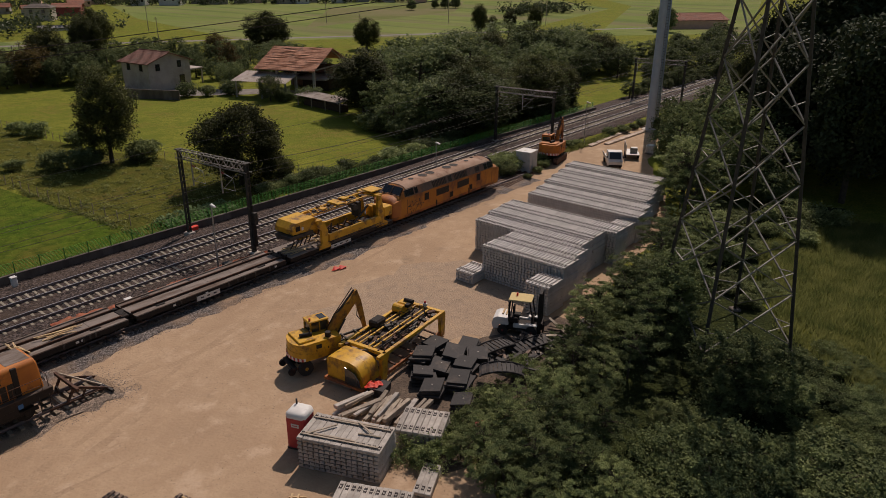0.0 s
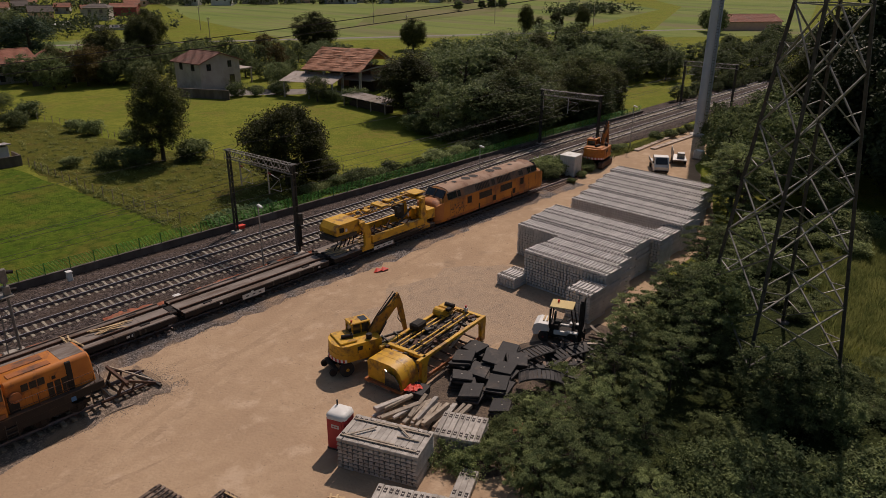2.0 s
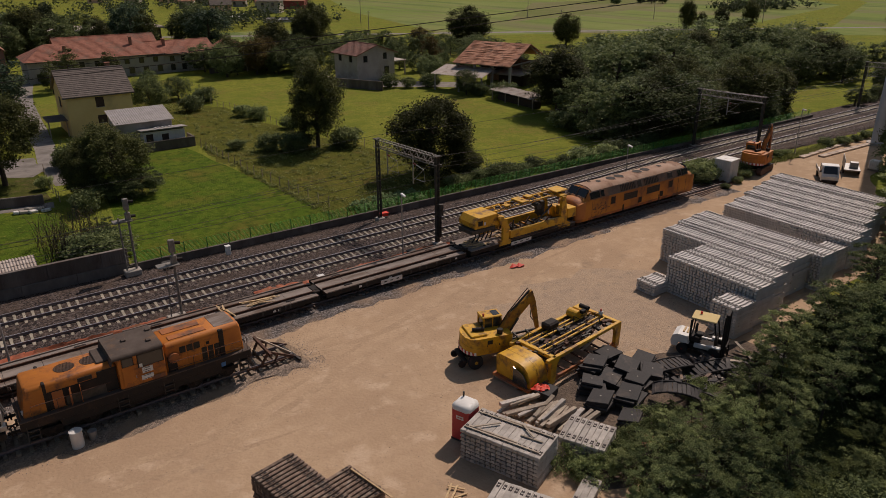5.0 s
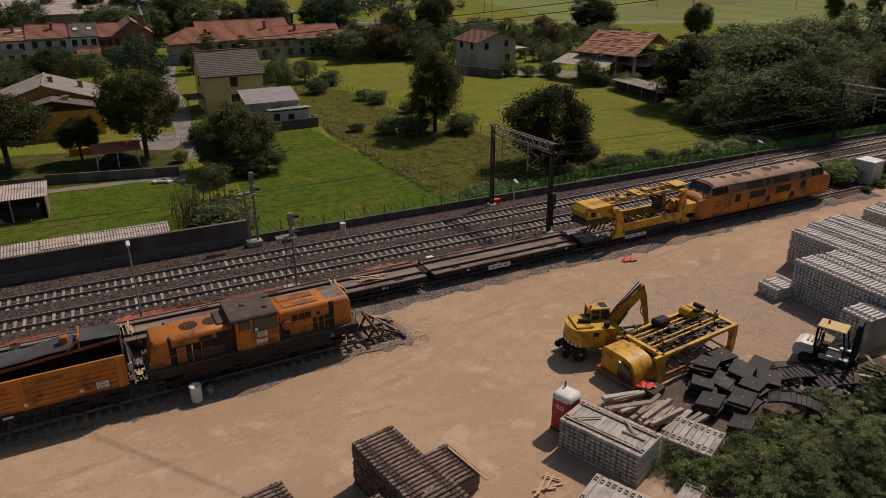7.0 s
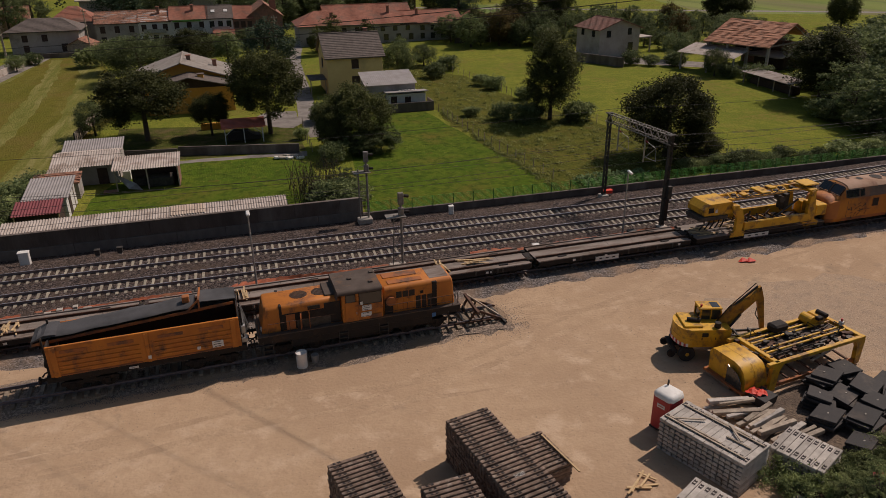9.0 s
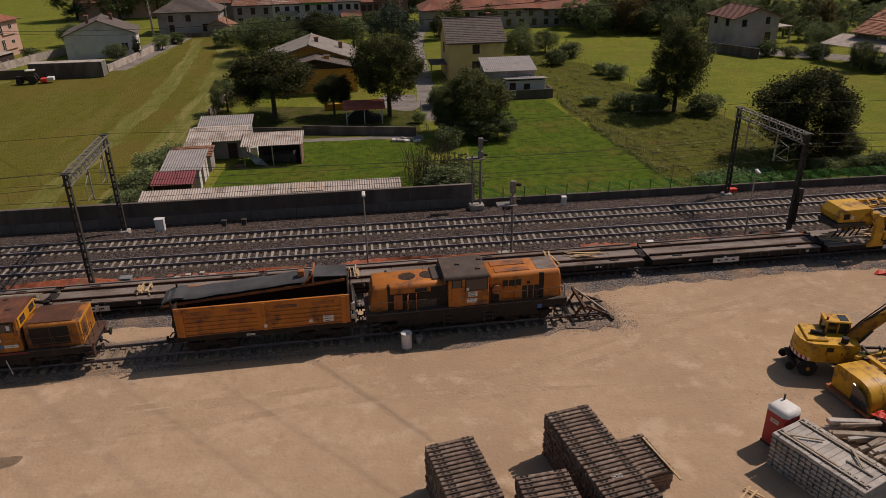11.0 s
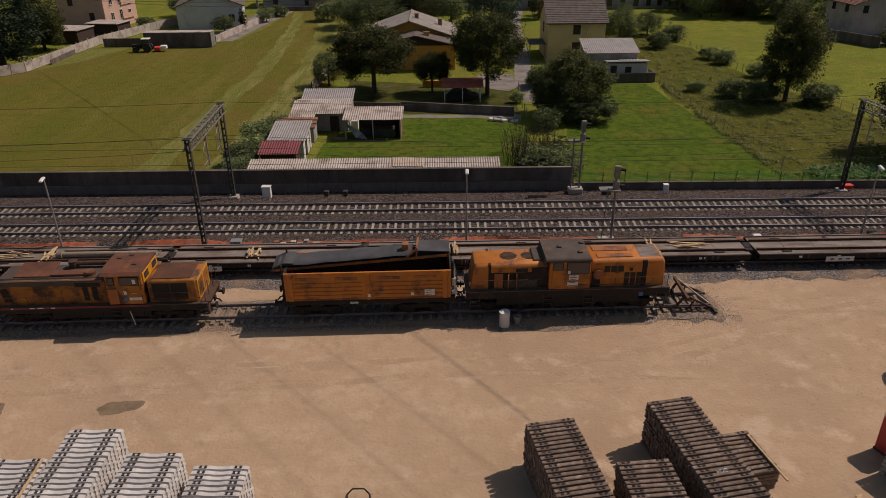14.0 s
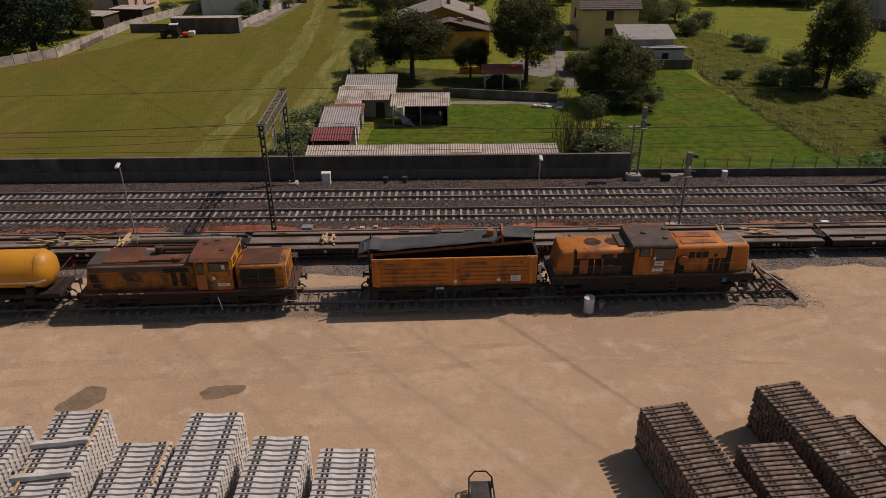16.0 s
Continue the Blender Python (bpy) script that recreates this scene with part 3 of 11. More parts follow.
sheet("pavement_patch", ragged([(21.5, 18.6), (23.5, 22.4), (26.8, 26.0), (29.8, 27.0), (33.6, 26.2), (37, 24.6), (42, 23.0), (42, 20.6), (33, 18.6), (26, 17.4)], 1.2, 0.4, 23), 0.028, M["rubble"], "dark littered ground under the scrap heaps", "patch")
sheet("lawn", ragged([(-14.6, 61.4), (9.5, 61.2), (8, 80), (3, 84.0), (-6, 84.6), (-12.0, 80), (-14.2, 74)], 4, 0.2, 2), 0.008, M["lawn"], "short bright green garden lawn", "lawn")
sheet("lawn", ragged([(-15, 86.2), (8.4, 85.4), (8.6, 98.2), (0, 100.4), (-14.6, 104)], 3, 0.25, 42), 0.008, M["shadelawn"], "patchy lawn with tree shade in its darker colour", "lawn")
sheet("path", ragged([(-7, 84.2), (4, 83.6), (8.2, 82.6), (8.4, 84.8), (-7, 85.4)], 1.5, 0.2, 43), 0.012, M["asphalt"], "pale dusty strip along the garden wall", "path")
sheet("meadow", ragged([(11, 61.2), (31.5, 61.2), (29.5, 80), (27.6, 100), (16, 101), (13.5, 84)], 4, 0.25, 3), 0.008, M["lawn"], "short bright green mown grass plot", "meadow")
sheet("road", ragged([(9.6, 91), (11.4, 91), (12.2, 103), (13.4, 122), (15.0, 150), (20, 190), (16, 190), (11.6, 150), (10.6, 122), (9.8, 108), (9.3, 100)], 3, 0.12, 4), 0.012, M["asphalt"], "pale dusty lane between the houses", "road")
sheet("path", ragged([(3.2, 101.5), (5.2, 98.6), (8.0, 96.8), (9.4, 99), (9.4, 107), (5.5, 108), (3.6, 105)], 1.5, 0.2, 44), 0.013, M["asphalt"], "pale dusty forecourt beside the canopy", "path")
sheet("road", [(60, 262), (156, 209), (222, 173), (300, 128), (302, 131), (224, 177), (158, 213), (62, 266)], 0.014, M["asphalt"], "narrow grey road between far fields", "road")
sheet("road", [(-47, 137), (-40.5, 137), (-36, 176), (-42, 240), (-47, 240), (-43, 180)], 0.014, M["asphalt"], "grey lane past the white house", "road")
sheet("path", ragged([(76, 128), (90, 117), (94, 99), (97, 99), (95, 121), (82, 134), (72, 150), (68, 150)], 3, 0.2, 5), 0.012, M["asphalt"], "pale gravel farm track", "path")
yard = ragged([(-150, 4), (17, 4), (22, 12), (25.5, 19.5), (33, 21), (41, 21), (52, 23), (64, 24.5), (76, 29), (90, 37.5), (122, 43.2), (170, 43), (230, 38), (232, 42), (170, 48.3), (-150, 48.9)], 2.2, 0.45, 6)
sheet("pavement", yard, 0.02, M["dirt"], "pale tan compacted dirt of the works yard", "yard")
M["grit"] = field("grey_gritty_yard", [(0.385, 0.28, 0.197), (0.43, 0.31, 0.21), (0.32, 0.24, 0.175), (0.45, 0.345, 0.25), (0.22, 0.175, 0.14)], [(1, 0, 1), (0.35, 0.42, 0.62), (1.4, 0.48, 0.66), (5, 0.5, 0.66), (11, 0.6, 0.68)], 0.4, 9)
sheet("pavement_patch", ragged([(27, 33.0), (30, 36.8), (37, 38.2), (43.5, 37.2), (46, 33), (44, 28), (41, 24.5), (36, 24.8), (31, 27.6), (28, 30)], 1.4, 0.9, 31), 0.024, M["grit"], "greyish gritty ground between the machines", "patch")
M["damp"] = field("damp_mud", [(0.20, 0.145, 0.095), (0.25, 0.18, 0.118), (0.155, 0.115, 0.078), (0.33, 0.24, 0.16)], [(1, 0, 1), (0.8, 0.42, 0.62), (2.2, 0.5, 0.68), (14, 0.62, 0.7)], 0.2, 9)
for cx, cy, a, b, turn in ((-18.45, 29.75, 1.02, 0.62, 14), (-25.55, 29.2, 1.15, 0.95, 25)):
    r = random.Random(int(cx * 10))
    ph = [r.uniform(0, 6.28) for _ in range(4)]
    rim = []
    for k in range(48):
        u = 2 * math.pi * k / 48
        e = 1 + 0.16 * math.sin(2 * u + ph[0]) + 0.09 * math.sin(3 * u + ph[1]) + 0.05 * math.sin(7 * u + ph[2]) + r.uniform(-0.035, 0.035)
        p, q = a * e * math.cos(u), b * e * math.sin(u)
        c, d = math.cos(radians(turn)), math.sin(radians(turn))
        rim.append((cx + p * c - q * d, cy + p * d + q * c))
    sheet("pavement_patch", rim, 0.026, M["damp"], "dark damp muddy hollow in the dirt", "patch")
# wheel tracks pressed into the yard
M["track"] = field("wheel_worn_dirt", [(0.415, 0.29, 0.187), (0.375, 0.262, 0.172), (0.47, 0.335, 0.22)], [(1, 0, 1), (0.9, 0.4, 0.65), (0.7, 0.45, 0.62)], 0.3, 5)
TRACKS = []
for x0, y0, x1, y1, bow in ((-60, 29.2, -4, 31.6, 0.5), (-62, 34.4, 34, 38.6, 0.8), (-24, 30.6, 14, 32.0, 0.6), (2, 30.5, 46, 41.0, 1.6)):
    TRACKS += [(x0, y0, x1, y1, bow, 0.6), (x0 + 0.9, y0 + 1.7, x1 + 0.9, y1 + 1.7, bow, 0.6)]
for k, (x0, y0, x1, y1, bow, w) in enumerate(TRACKS):
    q = random.Random(90 + k)
    top, low = [], []
    n = 60
    for i in range(n + 1):
        u = i / n
        x, y = x0 + (x1 - x0) * u, y0 + (y1 - y0) * u + bow * math.sin(math.pi * u) + 0.35 * math.sin(9 * u + (k // 2))
        e = w * (0.5 + 0.5 * abs(math.sin(7.3 * u + k))) * min(1, 6 * u, 6 * (1 - u))
        top.append((x, y + e * q.uniform(0.35, 0.6)))
        low.append((x, y - e * q.uniform(0.35, 0.6)))
    sheet("wheel_track", top + low[::-1], 0.022 + 0.0006 * k, M["track"], "worn wheel track across the dirt yard", "wheel track")


def bed(name, x0, x1, yc, top, bot, z, material, label, seed, jag=0.22, step=0.8, zb=0.018):
    """A bank of stones along a track: flat top, ragged slopes."""
    r = random.Random(seed)
    g = Geo()
    n = int((x1 - x0) / step)
    offs = [-bot, -(top + bot) / 2, -top, -top / 2, 0, top / 2, top, (top + bot) / 2, bot]
    zs = [zb, zb + (z - zb) * 0.55, z, z, z, z, z, zb + (z - zb) * 0.55, zb]
    for i in range(n + 1):
        x = x0 + (x1 - x0) * i / n
        for k, (o, h) in enumerate(zip(offs, zs)):
            e = k in (0, 8)
            j = jag * (2.2 if e else 0.6)
            low = 0.45 * math.sin(x * 0.21 + seed) + 0.3 * math.sin(x * 0.53 + 2 * seed) if e else 0
            g.v.append((x + r.uniform(-0.2, 0.2), yc(x) + o + (low if k == 0 else -low) * jag * 2.2 + r.uniform(-j, j) * 0.6, h if e else h + r.uniform(-0.025, 0.025)))
    g.f = [(i * 9 + k, (i + 1) * 9 + k, (i + 1) * 9 + k + 1, i * 9 + k + 1) for i in range(n) for k in range(8)]
    return setting(name, g, material, label, "ballast")


Y_NEAR, Y_FAR = (lambda x: 51.6 - curve(x)), (lambda x: 55.5 - curve(x))


def curve(x):
    """How far the main line swings towards the yard; past x = 40 it swings away."""
    u = min(1.0, max(0.0, (x - 40) / 45))
    return -1.55 * u * u * (3 - 2 * u)


def y_flat(x):
    return 45.65 + 0.012 * (x - 20)


def y_side(x):
    return 39.25 + 0.03 * x


bed("ballast_main", -150, 330, lambda x: 53.5 - curve(x), 4.5, 5.1, 0.31, M["ballast"], "brown-grey stone ballast under the two main tracks", 1, 0.15)
bed("ballast_siding", -150, 72, y_flat, 1.9, 3.0, 0.14, M["gravel"], "grey gravel under the wagon siding", 2, 0.3)
M["siding_dirt"] = stony("earthy_gravel", [(0.29, 0.225, 0.175), (0.19, 0.15, 0.118), (0.38, 0.29, 0.225), (0.235, 0.18, 0.142)], 10.0, (0.34, 0.24, 0.16), 0.85)
bed("ballast_siding", -150, -1, y_side, 1.35, 1.8, 0.12, M["siding_dirt"], "earthy gravel under the locomotive siding", 3, 0.16)
bed("ballast_siding", -1, 16.2, y_side, 1.4, 2.3, 0.12, M["siding_dirt"], "grey gravel under the end of the locomotive siding", 4, 0.3)

xs = [-150 + 10 * i for i in range(49)]
sheet("verge", [(x, 57.2 - curve(x)) for x in xs] + [(x, 60.35 - curve(x)) for x in xs[::-1]], 0.016, M["ballast"], "dusty stone verge before the railway wall", "verge")
RAIL = [(-0.07, 0), (0.07, 0), (0.07, 0.02), (0.012, 0.035), (0.012, 0.12), (0.036, 0.13), (0.036, 0.17), (-0.036, 0.17), (-0.036, 0.13), (-0.012, 0.12), (-0.012, 0.035), (-0.07, 0.02)]


def rail_geo(x0, x1, yc, off, z, step=20.0):
    g = Geo()
    n = max(1, int((x1 - x0) / step))
    rings = []
    for i in range(n + 1):
        x = x0 + (x1 - x0) * i / n
        rings.append([(x, yc(x) + off + py, z + pz) for py, pz in RAIL])
    return g.loft(rings)


def sleeper_geo(length=2.4, w=0.28, h=0.22, axis="y"):
    """A concrete sleeper with a waist in the middle, its foot at z = 0."""
    g = Geo()
    rings = []
    a = length / 2
    for s, wt, wb, ht in ((-a, 0.19, w, h * 0.86), (-a * 0.86, 0.2, w, h), (-a * 0.36, 0.2, w, h), (-a * 0.16, 0.18, w * 0.86, h * 0.82), (a * 0.16, 0.18, w * 0.86, h * 0.82), (a * 0.36, 0.2, w, h), (a * 0.86, 0.2, w, h), (a, 0.19, w, h * 0.86)):
        ring = [(-wb / 2, s, 0), (wb / 2, s, 0), (wt / 2, s, ht), (-wt / 2, s, ht)]
        rings.append([(y, -x, z) for x, y, z in ring] if axis == "x" else ring)
    return g.loft(rings)


track_sleeper = sleeper_geo(2.4, 0.25).mesh("sleeper", M["track_sleeper"])
siding_sleeper = sleeper_geo(2.45).mesh("sleeper", M["dirty_sleeper"])
old_sleeper = Geo().box(0, 0, 0.08, 0.25, 2.5, 0.16, 0.02).mesh("sleeper", M["sleeper_brown"])


def track(name, label, yc, x0, x1, p0, p1, zs, mesh, spacing=0.6, zr=0.22):
    """Two rails on sleepers; from p0 to p1 each sleeper is an object."""
    tr = thing(name, label, "railway track", kind="structure")
    for s in (-0.753, 0.753):
        edges_soft(part("rail", rail_geo(x0, x1, yc, s, zs + zr), M["rail"], tr, "worn steel rail"), 40)
        if mesh is track_sleeper:
            edges_soft(part("rail_head", Geo().loft([[(x, yc(x) + s + py, zs + zr + pz) for py, pz in ((-0.032, 0.165), (0.032, 0.165), (0.03, 0.175), (-0.03, 0.175))] for x in np.arange(x0, x1 + 1, 10.0)]), M["rail_top"], tr, "bright polished rail head"), 40)
    rest = Geo()
    r = random.Random(len(label))
    for i in range(int((x1 - x0) / spacing)):
        x = x0 + 0.3 + i * spacing
        if p0 <= x <= p1:
            o = part("sleeper", mesh, None, tr)
            o.location = (x + r.uniform(-0.02, 0.02), yc(x), zs + r.uniform(-0.012, 0.008))
            o.rotation_euler = (0, 0, radians(r.uniform(-0.7, 0.7)))
        else:
            rest.box(x, yc(x), zs + 0.1, 0.24, 2.45, 0.21)
    if rest.v:
        tagged(part("sleeper_row", rest, mesh.materials[0], tr), kind="stuff")
    return tr


track("railway_track", "main line track with pale concrete sleepers on ballast", Y_NEAR, -150, 330, -44, 72, 0.14, track_sleeper)
track("railway_track", "main line track with pale concrete sleepers beside the wall", Y_FAR, -150, 330, -44, 72, 0.14, track_sleeper)
track("railway_track", "rusty siding track with old sleepers under the locomotives", y_side, -150, 15.8, -45, 15.5, 0.06, siding_sleeper, 0.62)
track("railway_track", "siding track under the flat wagons", y_flat, -150, 72, 64, 72, 0.06, old_sleeper, 0.62, 0.16)

# loose orange netting lying along the main line
g = Geo()
r = random.Random(5)
n = 330
for i in range(n + 1):
    x = -62 + i * 0.3
    sag = 0.5 + 0.5 * math.sin(x * 0.35) * math.sin(x * 0.13 + 1)
    for k in range(5):
        w = (k - 2) * 0.27 * max(0.3, 0.25 + 0.75 * math.sin(x * 0.47 + 2) * math.cos(x * 0.19) + 0.15 * sag)
        g.v.append((x + r.uniform(-0.08, 0.08), 49.05 + w * 1.3 + 0.15 * math.sin(x * 0.8), 0.22 + 0.32 * sag * (1 - abs(k - 2) / 2.1) + r.uniform(0, 0.12)))
for i in range(n):
    if math.sin(i * 0.09) + 0.5 * math.sin(i * 0.31) > -0.95:
        g.f += [(i * 5 + k, i * 5 + k + 1, i * 5 + 5 + k + 1, i * 5 + 5 + k) for k in range(4)]
tagged(part("safety_netting", g, M["netting"], None, "crumpled orange-red plastic safety netting on the ballast edge"), "", "netting")

# ---- walls and fence along the line ----
WY = 60.3
wall = setting("wall_high", Geo().box(-69.9, WY + 0.04, 0.9, 160.6, 0.16, 2.3), M["wall"], "high weathered concrete wall along the railway", "wall")
M["wallfoot"] = surf("worn_concrete_foot", (0.165, 0.145, 0.13), (0.115, 0.10, 0.09), 1.2, 0.9, 0, 0.25, 12.0, (0.12, 0.10, 0.09), 0.4, 0.4, stretch=(1, 1, 0.5))
pan = Geo().box(0, 0, 0, 1.96, 0.07, 1.2, 0.012)
for k in range(10):
    pan.box(-0.88 + k * 0.195, -0.05, 0, 0.1, 0.06, 1.16)
pan = pan.mesh("panel", M["wall"])
foot = Geo().box(0, 0, 0, 3.96, 0.2, 0.92, 0.03).mesh("plinth", M["wallfoot"])
post = Geo().box(0, 0, 0, 0.16, 0.12, 2.15, 0.015).mesh("post", M["wall"])
for i in range(46):
    o = part("panel", pan, None, wall)
    o.location = (9.5 - i * 2.0, WY - 0.08, 1.46)
    if i % 2 == 0:
        o = part("plinth", foot, None, wall)
        o.location = (8.5 - i * 2.0, WY - 0.13, 0.4)
        o = part("post", post, None, wall)
        o.location = (10.5 - i * 2.0, WY - 0.09, 1.06)
part("coping", Geo().box(-69.9, WY, 2.1, 160.6, 0.34, 0.1, 0.02), M["wall"], wall)



def y_low(x):
    return WY - 0.17 - 0.0075 * max(0.0, x - 10)


low = setting("wall_low", Geo().loft([[(x, y_low(x) - 0.15, -0.1), (x, y_low(x) + 0.15, -0.1), (x, y_low(x) + 0.15, 0.67), (x, y_low(x) - 0.15, 0.67)] for x in (10.6, 60, 116.5)]), M["wall"], "low concrete wall carrying a green fence", "wall")
fence = thing("fence", "green steel fence on a low concrete wall", "fence", pose(0, WY, 0.66))
pm = Geo().box(0, 0, 0.52, 0.06, 0.06, 1.05).mesh("post", M["fencepost"])
for i in range(53):
    o = part("post", pm, None, fence)
    o.location = (11.2 + i * 2.0, y_low(11.2 + i * 2.0) - WY, 0)
for k in range(9):
    z = 0.1 + k * 0.112
    part("rail", Geo().loft([[(x, y_low(x) - WY - 0.045, z - 0.016), (x, y_low(x) - WY - 0.03, z - 0.016), (x, y_low(x) - WY - 0.03, z + 0.016), (x, y_low(x) - WY - 0.045, z + 0.016)] for x in (10.9, 60, 115.8)]), M["greenfence"], fence)


# ---- overhead line ----
def gantry(xn, xf, ya, yb, top, weights=False):
    """A portal over the two tracks: two columns and a lattice girder, slightly askew."""
    t = thing("catenary_gantry", "dark steel lattice portal carrying the overhead wires", "gantry", pose(xn, 0, 0), "catenary gantries")
    sk = (xf - xn) / (yb - ya)
    lo = top - 0.75
    for y in (ya, yb):
        g = Geo()
        cx = sk * (y - ya)
        for s in (-0.14, 0.14):
            g.box(cx + s, y, top / 2, 0.07, 0.3, top)
        for k in range(14):
            g.box(cx, y - 0.13, 0.5 + k * 0.6, 0.28, 0.02, 0.1)
            g.box(cx, y + 0.13, 0.5 + k * 0.6, 0.28, 0.02, 0.1)
        part("column", g, M["darksteel"], t)
        part("head_plate", Geo().box(cx, y, top + 0.03, 0.62, 0.5, 0.07, 0.01), M["darksteel"], t)
        part("footing", Geo().box(cx, y, 0.2, 0.8, 0.8, 0.4, 0.04), M["concrete"], t, "concrete footing")
    g = Geo()

    def at(u, s, z):
        return (sk * (yb - ya) * u + s, ya + (yb - ya) * u, z)

    for s in (-0.28, 0.28):
        for z in (lo, top):
            g.beam(at(-0.03, s, z), at(1.03, s, z), 0.08, 0.08)
    n = 9
    for k in range(n):
        u0, u1 = k / n, (k + 1) / n
        for s in (-0.28, 0.28):
            g.beam(at(u0, s, lo), at((u0 + u1) / 2, s, top), 0.045, 0.045)
            g.beam(at((u0 + u1) / 2, s, top), at(u1, s, lo), 0.045, 0.045)
        for z in (lo, top):
            g.beam(at(u0, -0.28, z), at(u1, 0.28, z), 0.04, 0.04)
            g.beam(at(u0, -0.28, z), at(u0, 0.28, z), 0.04, 0.04)
    part("girder", g, M["girder"], t, "weathered lattice girder")
    for yt in (51.6, 55.5):
        y = yt - curve(xn)
        cx = sk * (y + 1.5 - ya)
        g = Geo()
        g.beam((cx, y + 1.5, lo), (cx, y + 1.5, 5.2), 0.1, 0.1)
        g.tube([(cx, y + 1.5, lo - 0.5), (cx + 0.15, y, 6.8)], 0.03)
        g.tube([(cx, y + 1.5, 5.5), (cx + 0.15, y, 6.8), (cx + 0.15, y - 0.2, 5.7), (cx, y + 1.5, 5.7)], 0.025)
        part("cantilever", g, M["galv"], t)
        g = Geo()
        for k in range(5):
            g.cyl((cx + 0.01, y + 1.42 - k * 0.08, lo - 0.52 - k * 0.016), (cx + 0.02, y + 1.38 - k * 0.08, lo - 0.53 - k * 0.016), 0.07, 8)
        part("insulator", g, M["maroon"], t)
    if weights:
        part("tension_weight", Geo().box(0.0, ya - 0.32, 2.0, 0.34, 0.3, 2.0, 0.03), M["black"], t, "dark stacked tension weights")
        part("guard_cage", Geo().box(0.18, ya - 0.32, 3.5, 0.36, 0.34, 1.1, 0.02), M["darksteel"], t)
    return t


M["girder"] = surf("weathered_lattice_steel", (0.30, 0.27, 0.24), (0.20, 0.18, 0.16), 3.0, 0.6, 0.4)
GANTRIES = ((-74, -74.3, 48.65, 58.6, 8.6), (-19.45, -19.8, 48.65, 58.55, 8.65), (34.95, 34.1, 49.75, 58.55, 8.4), (85.6, 84.7, 49.9, 58.8, 8.1), (132.2, 130.6, 49.9, 58.9, 8.0), (182, 181, 50.0, 59.2, 8.0))
GX = [g[0] for g in GANTRIES]
for k, row in enumerate(GANTRIES):
    gantry(*row, k == 2)
ol = thing("overhead_line", "thin dark overhead contact and feeder wires", "wires")
for a, b in zip(GX, GX[1:]):
    for y, z, sag in ((51.6, 6.9, 0.9), (55.5, 6.9, 0.9), (51.6, 5.7, 0.0), (55.5, 5.7, 0.0), (48.6, 8.75, 0.5), (58.7, 8.75, 0.5)):
        part("wire", Geo().tube([(a + (b - a) * k / 10, y - curve(a + (b - a) * k / 10), z - sag * (1 - (k / 5 - 1) ** 2)) for k in range(11)], 0.016, 4), M["darksteel"], ol)
    for k in range(1, 10):
        x = a + (b - a) * k / 10
        for y in (51.6, 55.5):
            part("dropper", Geo().cyl((x, y - curve(x), 5.7), (x, y - curve(x), 6.9 - 0.9 * (1 - (k / 5 - 1) ** 2)), 0.008, 4), M["darksteel"], ol)


def yard_lamp(x, y, h):
    t = thing("yard_lamp", "tall slim white-headed yard lamp on a steel pole", "street lamp", pose(x, y, 0.05), "yard lamps")
    part("pole", Geo().cyl((0, 0, 0), (0, 0, h), 0.085, 10, 0.045), M["galv"], t)
    part("head", Geo().box(0, -0.25, h + 0.05, 0.26, 0.62, 0.16, 0.05, (12, 0, 0)), M["white"], t, "white lamp head")
    part("base", Geo().cyl((0, 0, 0), (0, 0, 0.35), 0.13, 10), M["galv"], t)


for x, y, h in ((-58, 46.8, 6.4), (-29.3, 46.9, 6.4), (0.45, 47.85, 6.3), (30.45, 48.55, 6.0), (58.8, 48.6, 6.0), (92, 48.2, 6.0)):
    yard_lamp(x, y, h)


def signal_mast(x, y, h, twin, label):
    t = thing("signal_mast", label, "signal mast", pose(x, y, 0))
    part("footing", Geo().box(0, 0, 0.25, 1.3, 0.9, 0.5, 0.05), M["concrete"], t, "pale concrete footing")
    part("post", Geo().cyl((0.35, 0, 0.4), (0.35, 0, h), 0.1, 10), M["girder"], t)
    g = Geo()
    if twin:
        g.cyl((-0.4, 0, 0.4), (-0.4, 0, h - 1.2), 0.07, 8)
        for k in range(int(h / 0.45) - 3):
            g.beam((-0.4, 0, 0.8 + k * 0.45), (0.35, 0, 0.8 + k * 0.45), 0.03, 0.03)
    else:
        for k in range(8):
            g.beam((-0.35 if k % 2 else 0.3, 0, 0.5 + k * 0.5), (0.3 if k % 2 else -0.35, 0, 1.0 + k * 0.5), 0.04, 0.04)
        g.beam((-0.4, 0, 0.4), (-0.2, 0, 4.6), 0.06, 0.06)
    part("ladder", g, M["girder"], t)
    part("platform", Geo().box(-0.1, 0, h - 1.5, 1.5, 0.9, 0.06), M["girder"], t)
    part("hood_box", Geo().box(0.35, 0, h - 0.15, 0.42, 0.3, 0.95, 0.04), M["girder"], t, "grey signal housing")
    part("hood_box", Geo().box(0.35, -0.02, h - 1.25, 0.42, 0.3, 0.8, 0.04), M["girder"], t, "grey signal housing")
    part("lamp_hood", Geo().cyl((0.55, 0, h + 0.05), (0.95, 0, h - 0.02), 0.12, 10), M["black"], t, "black lamp hood")
    part("lamp_hood", Geo().cyl((0.55, 0, h - 1.2), (0.95, 0, h - 1.25), 0.12, 10), M["black"], t, "black lamp hood")


signal_mast(11.15, 48.75, 6.0, False, "grey railway signal mast on a concrete footing")
signal_mast(10.6, 59.35, 6.3, True, "twin-post signal mast with ladder beside the wall")


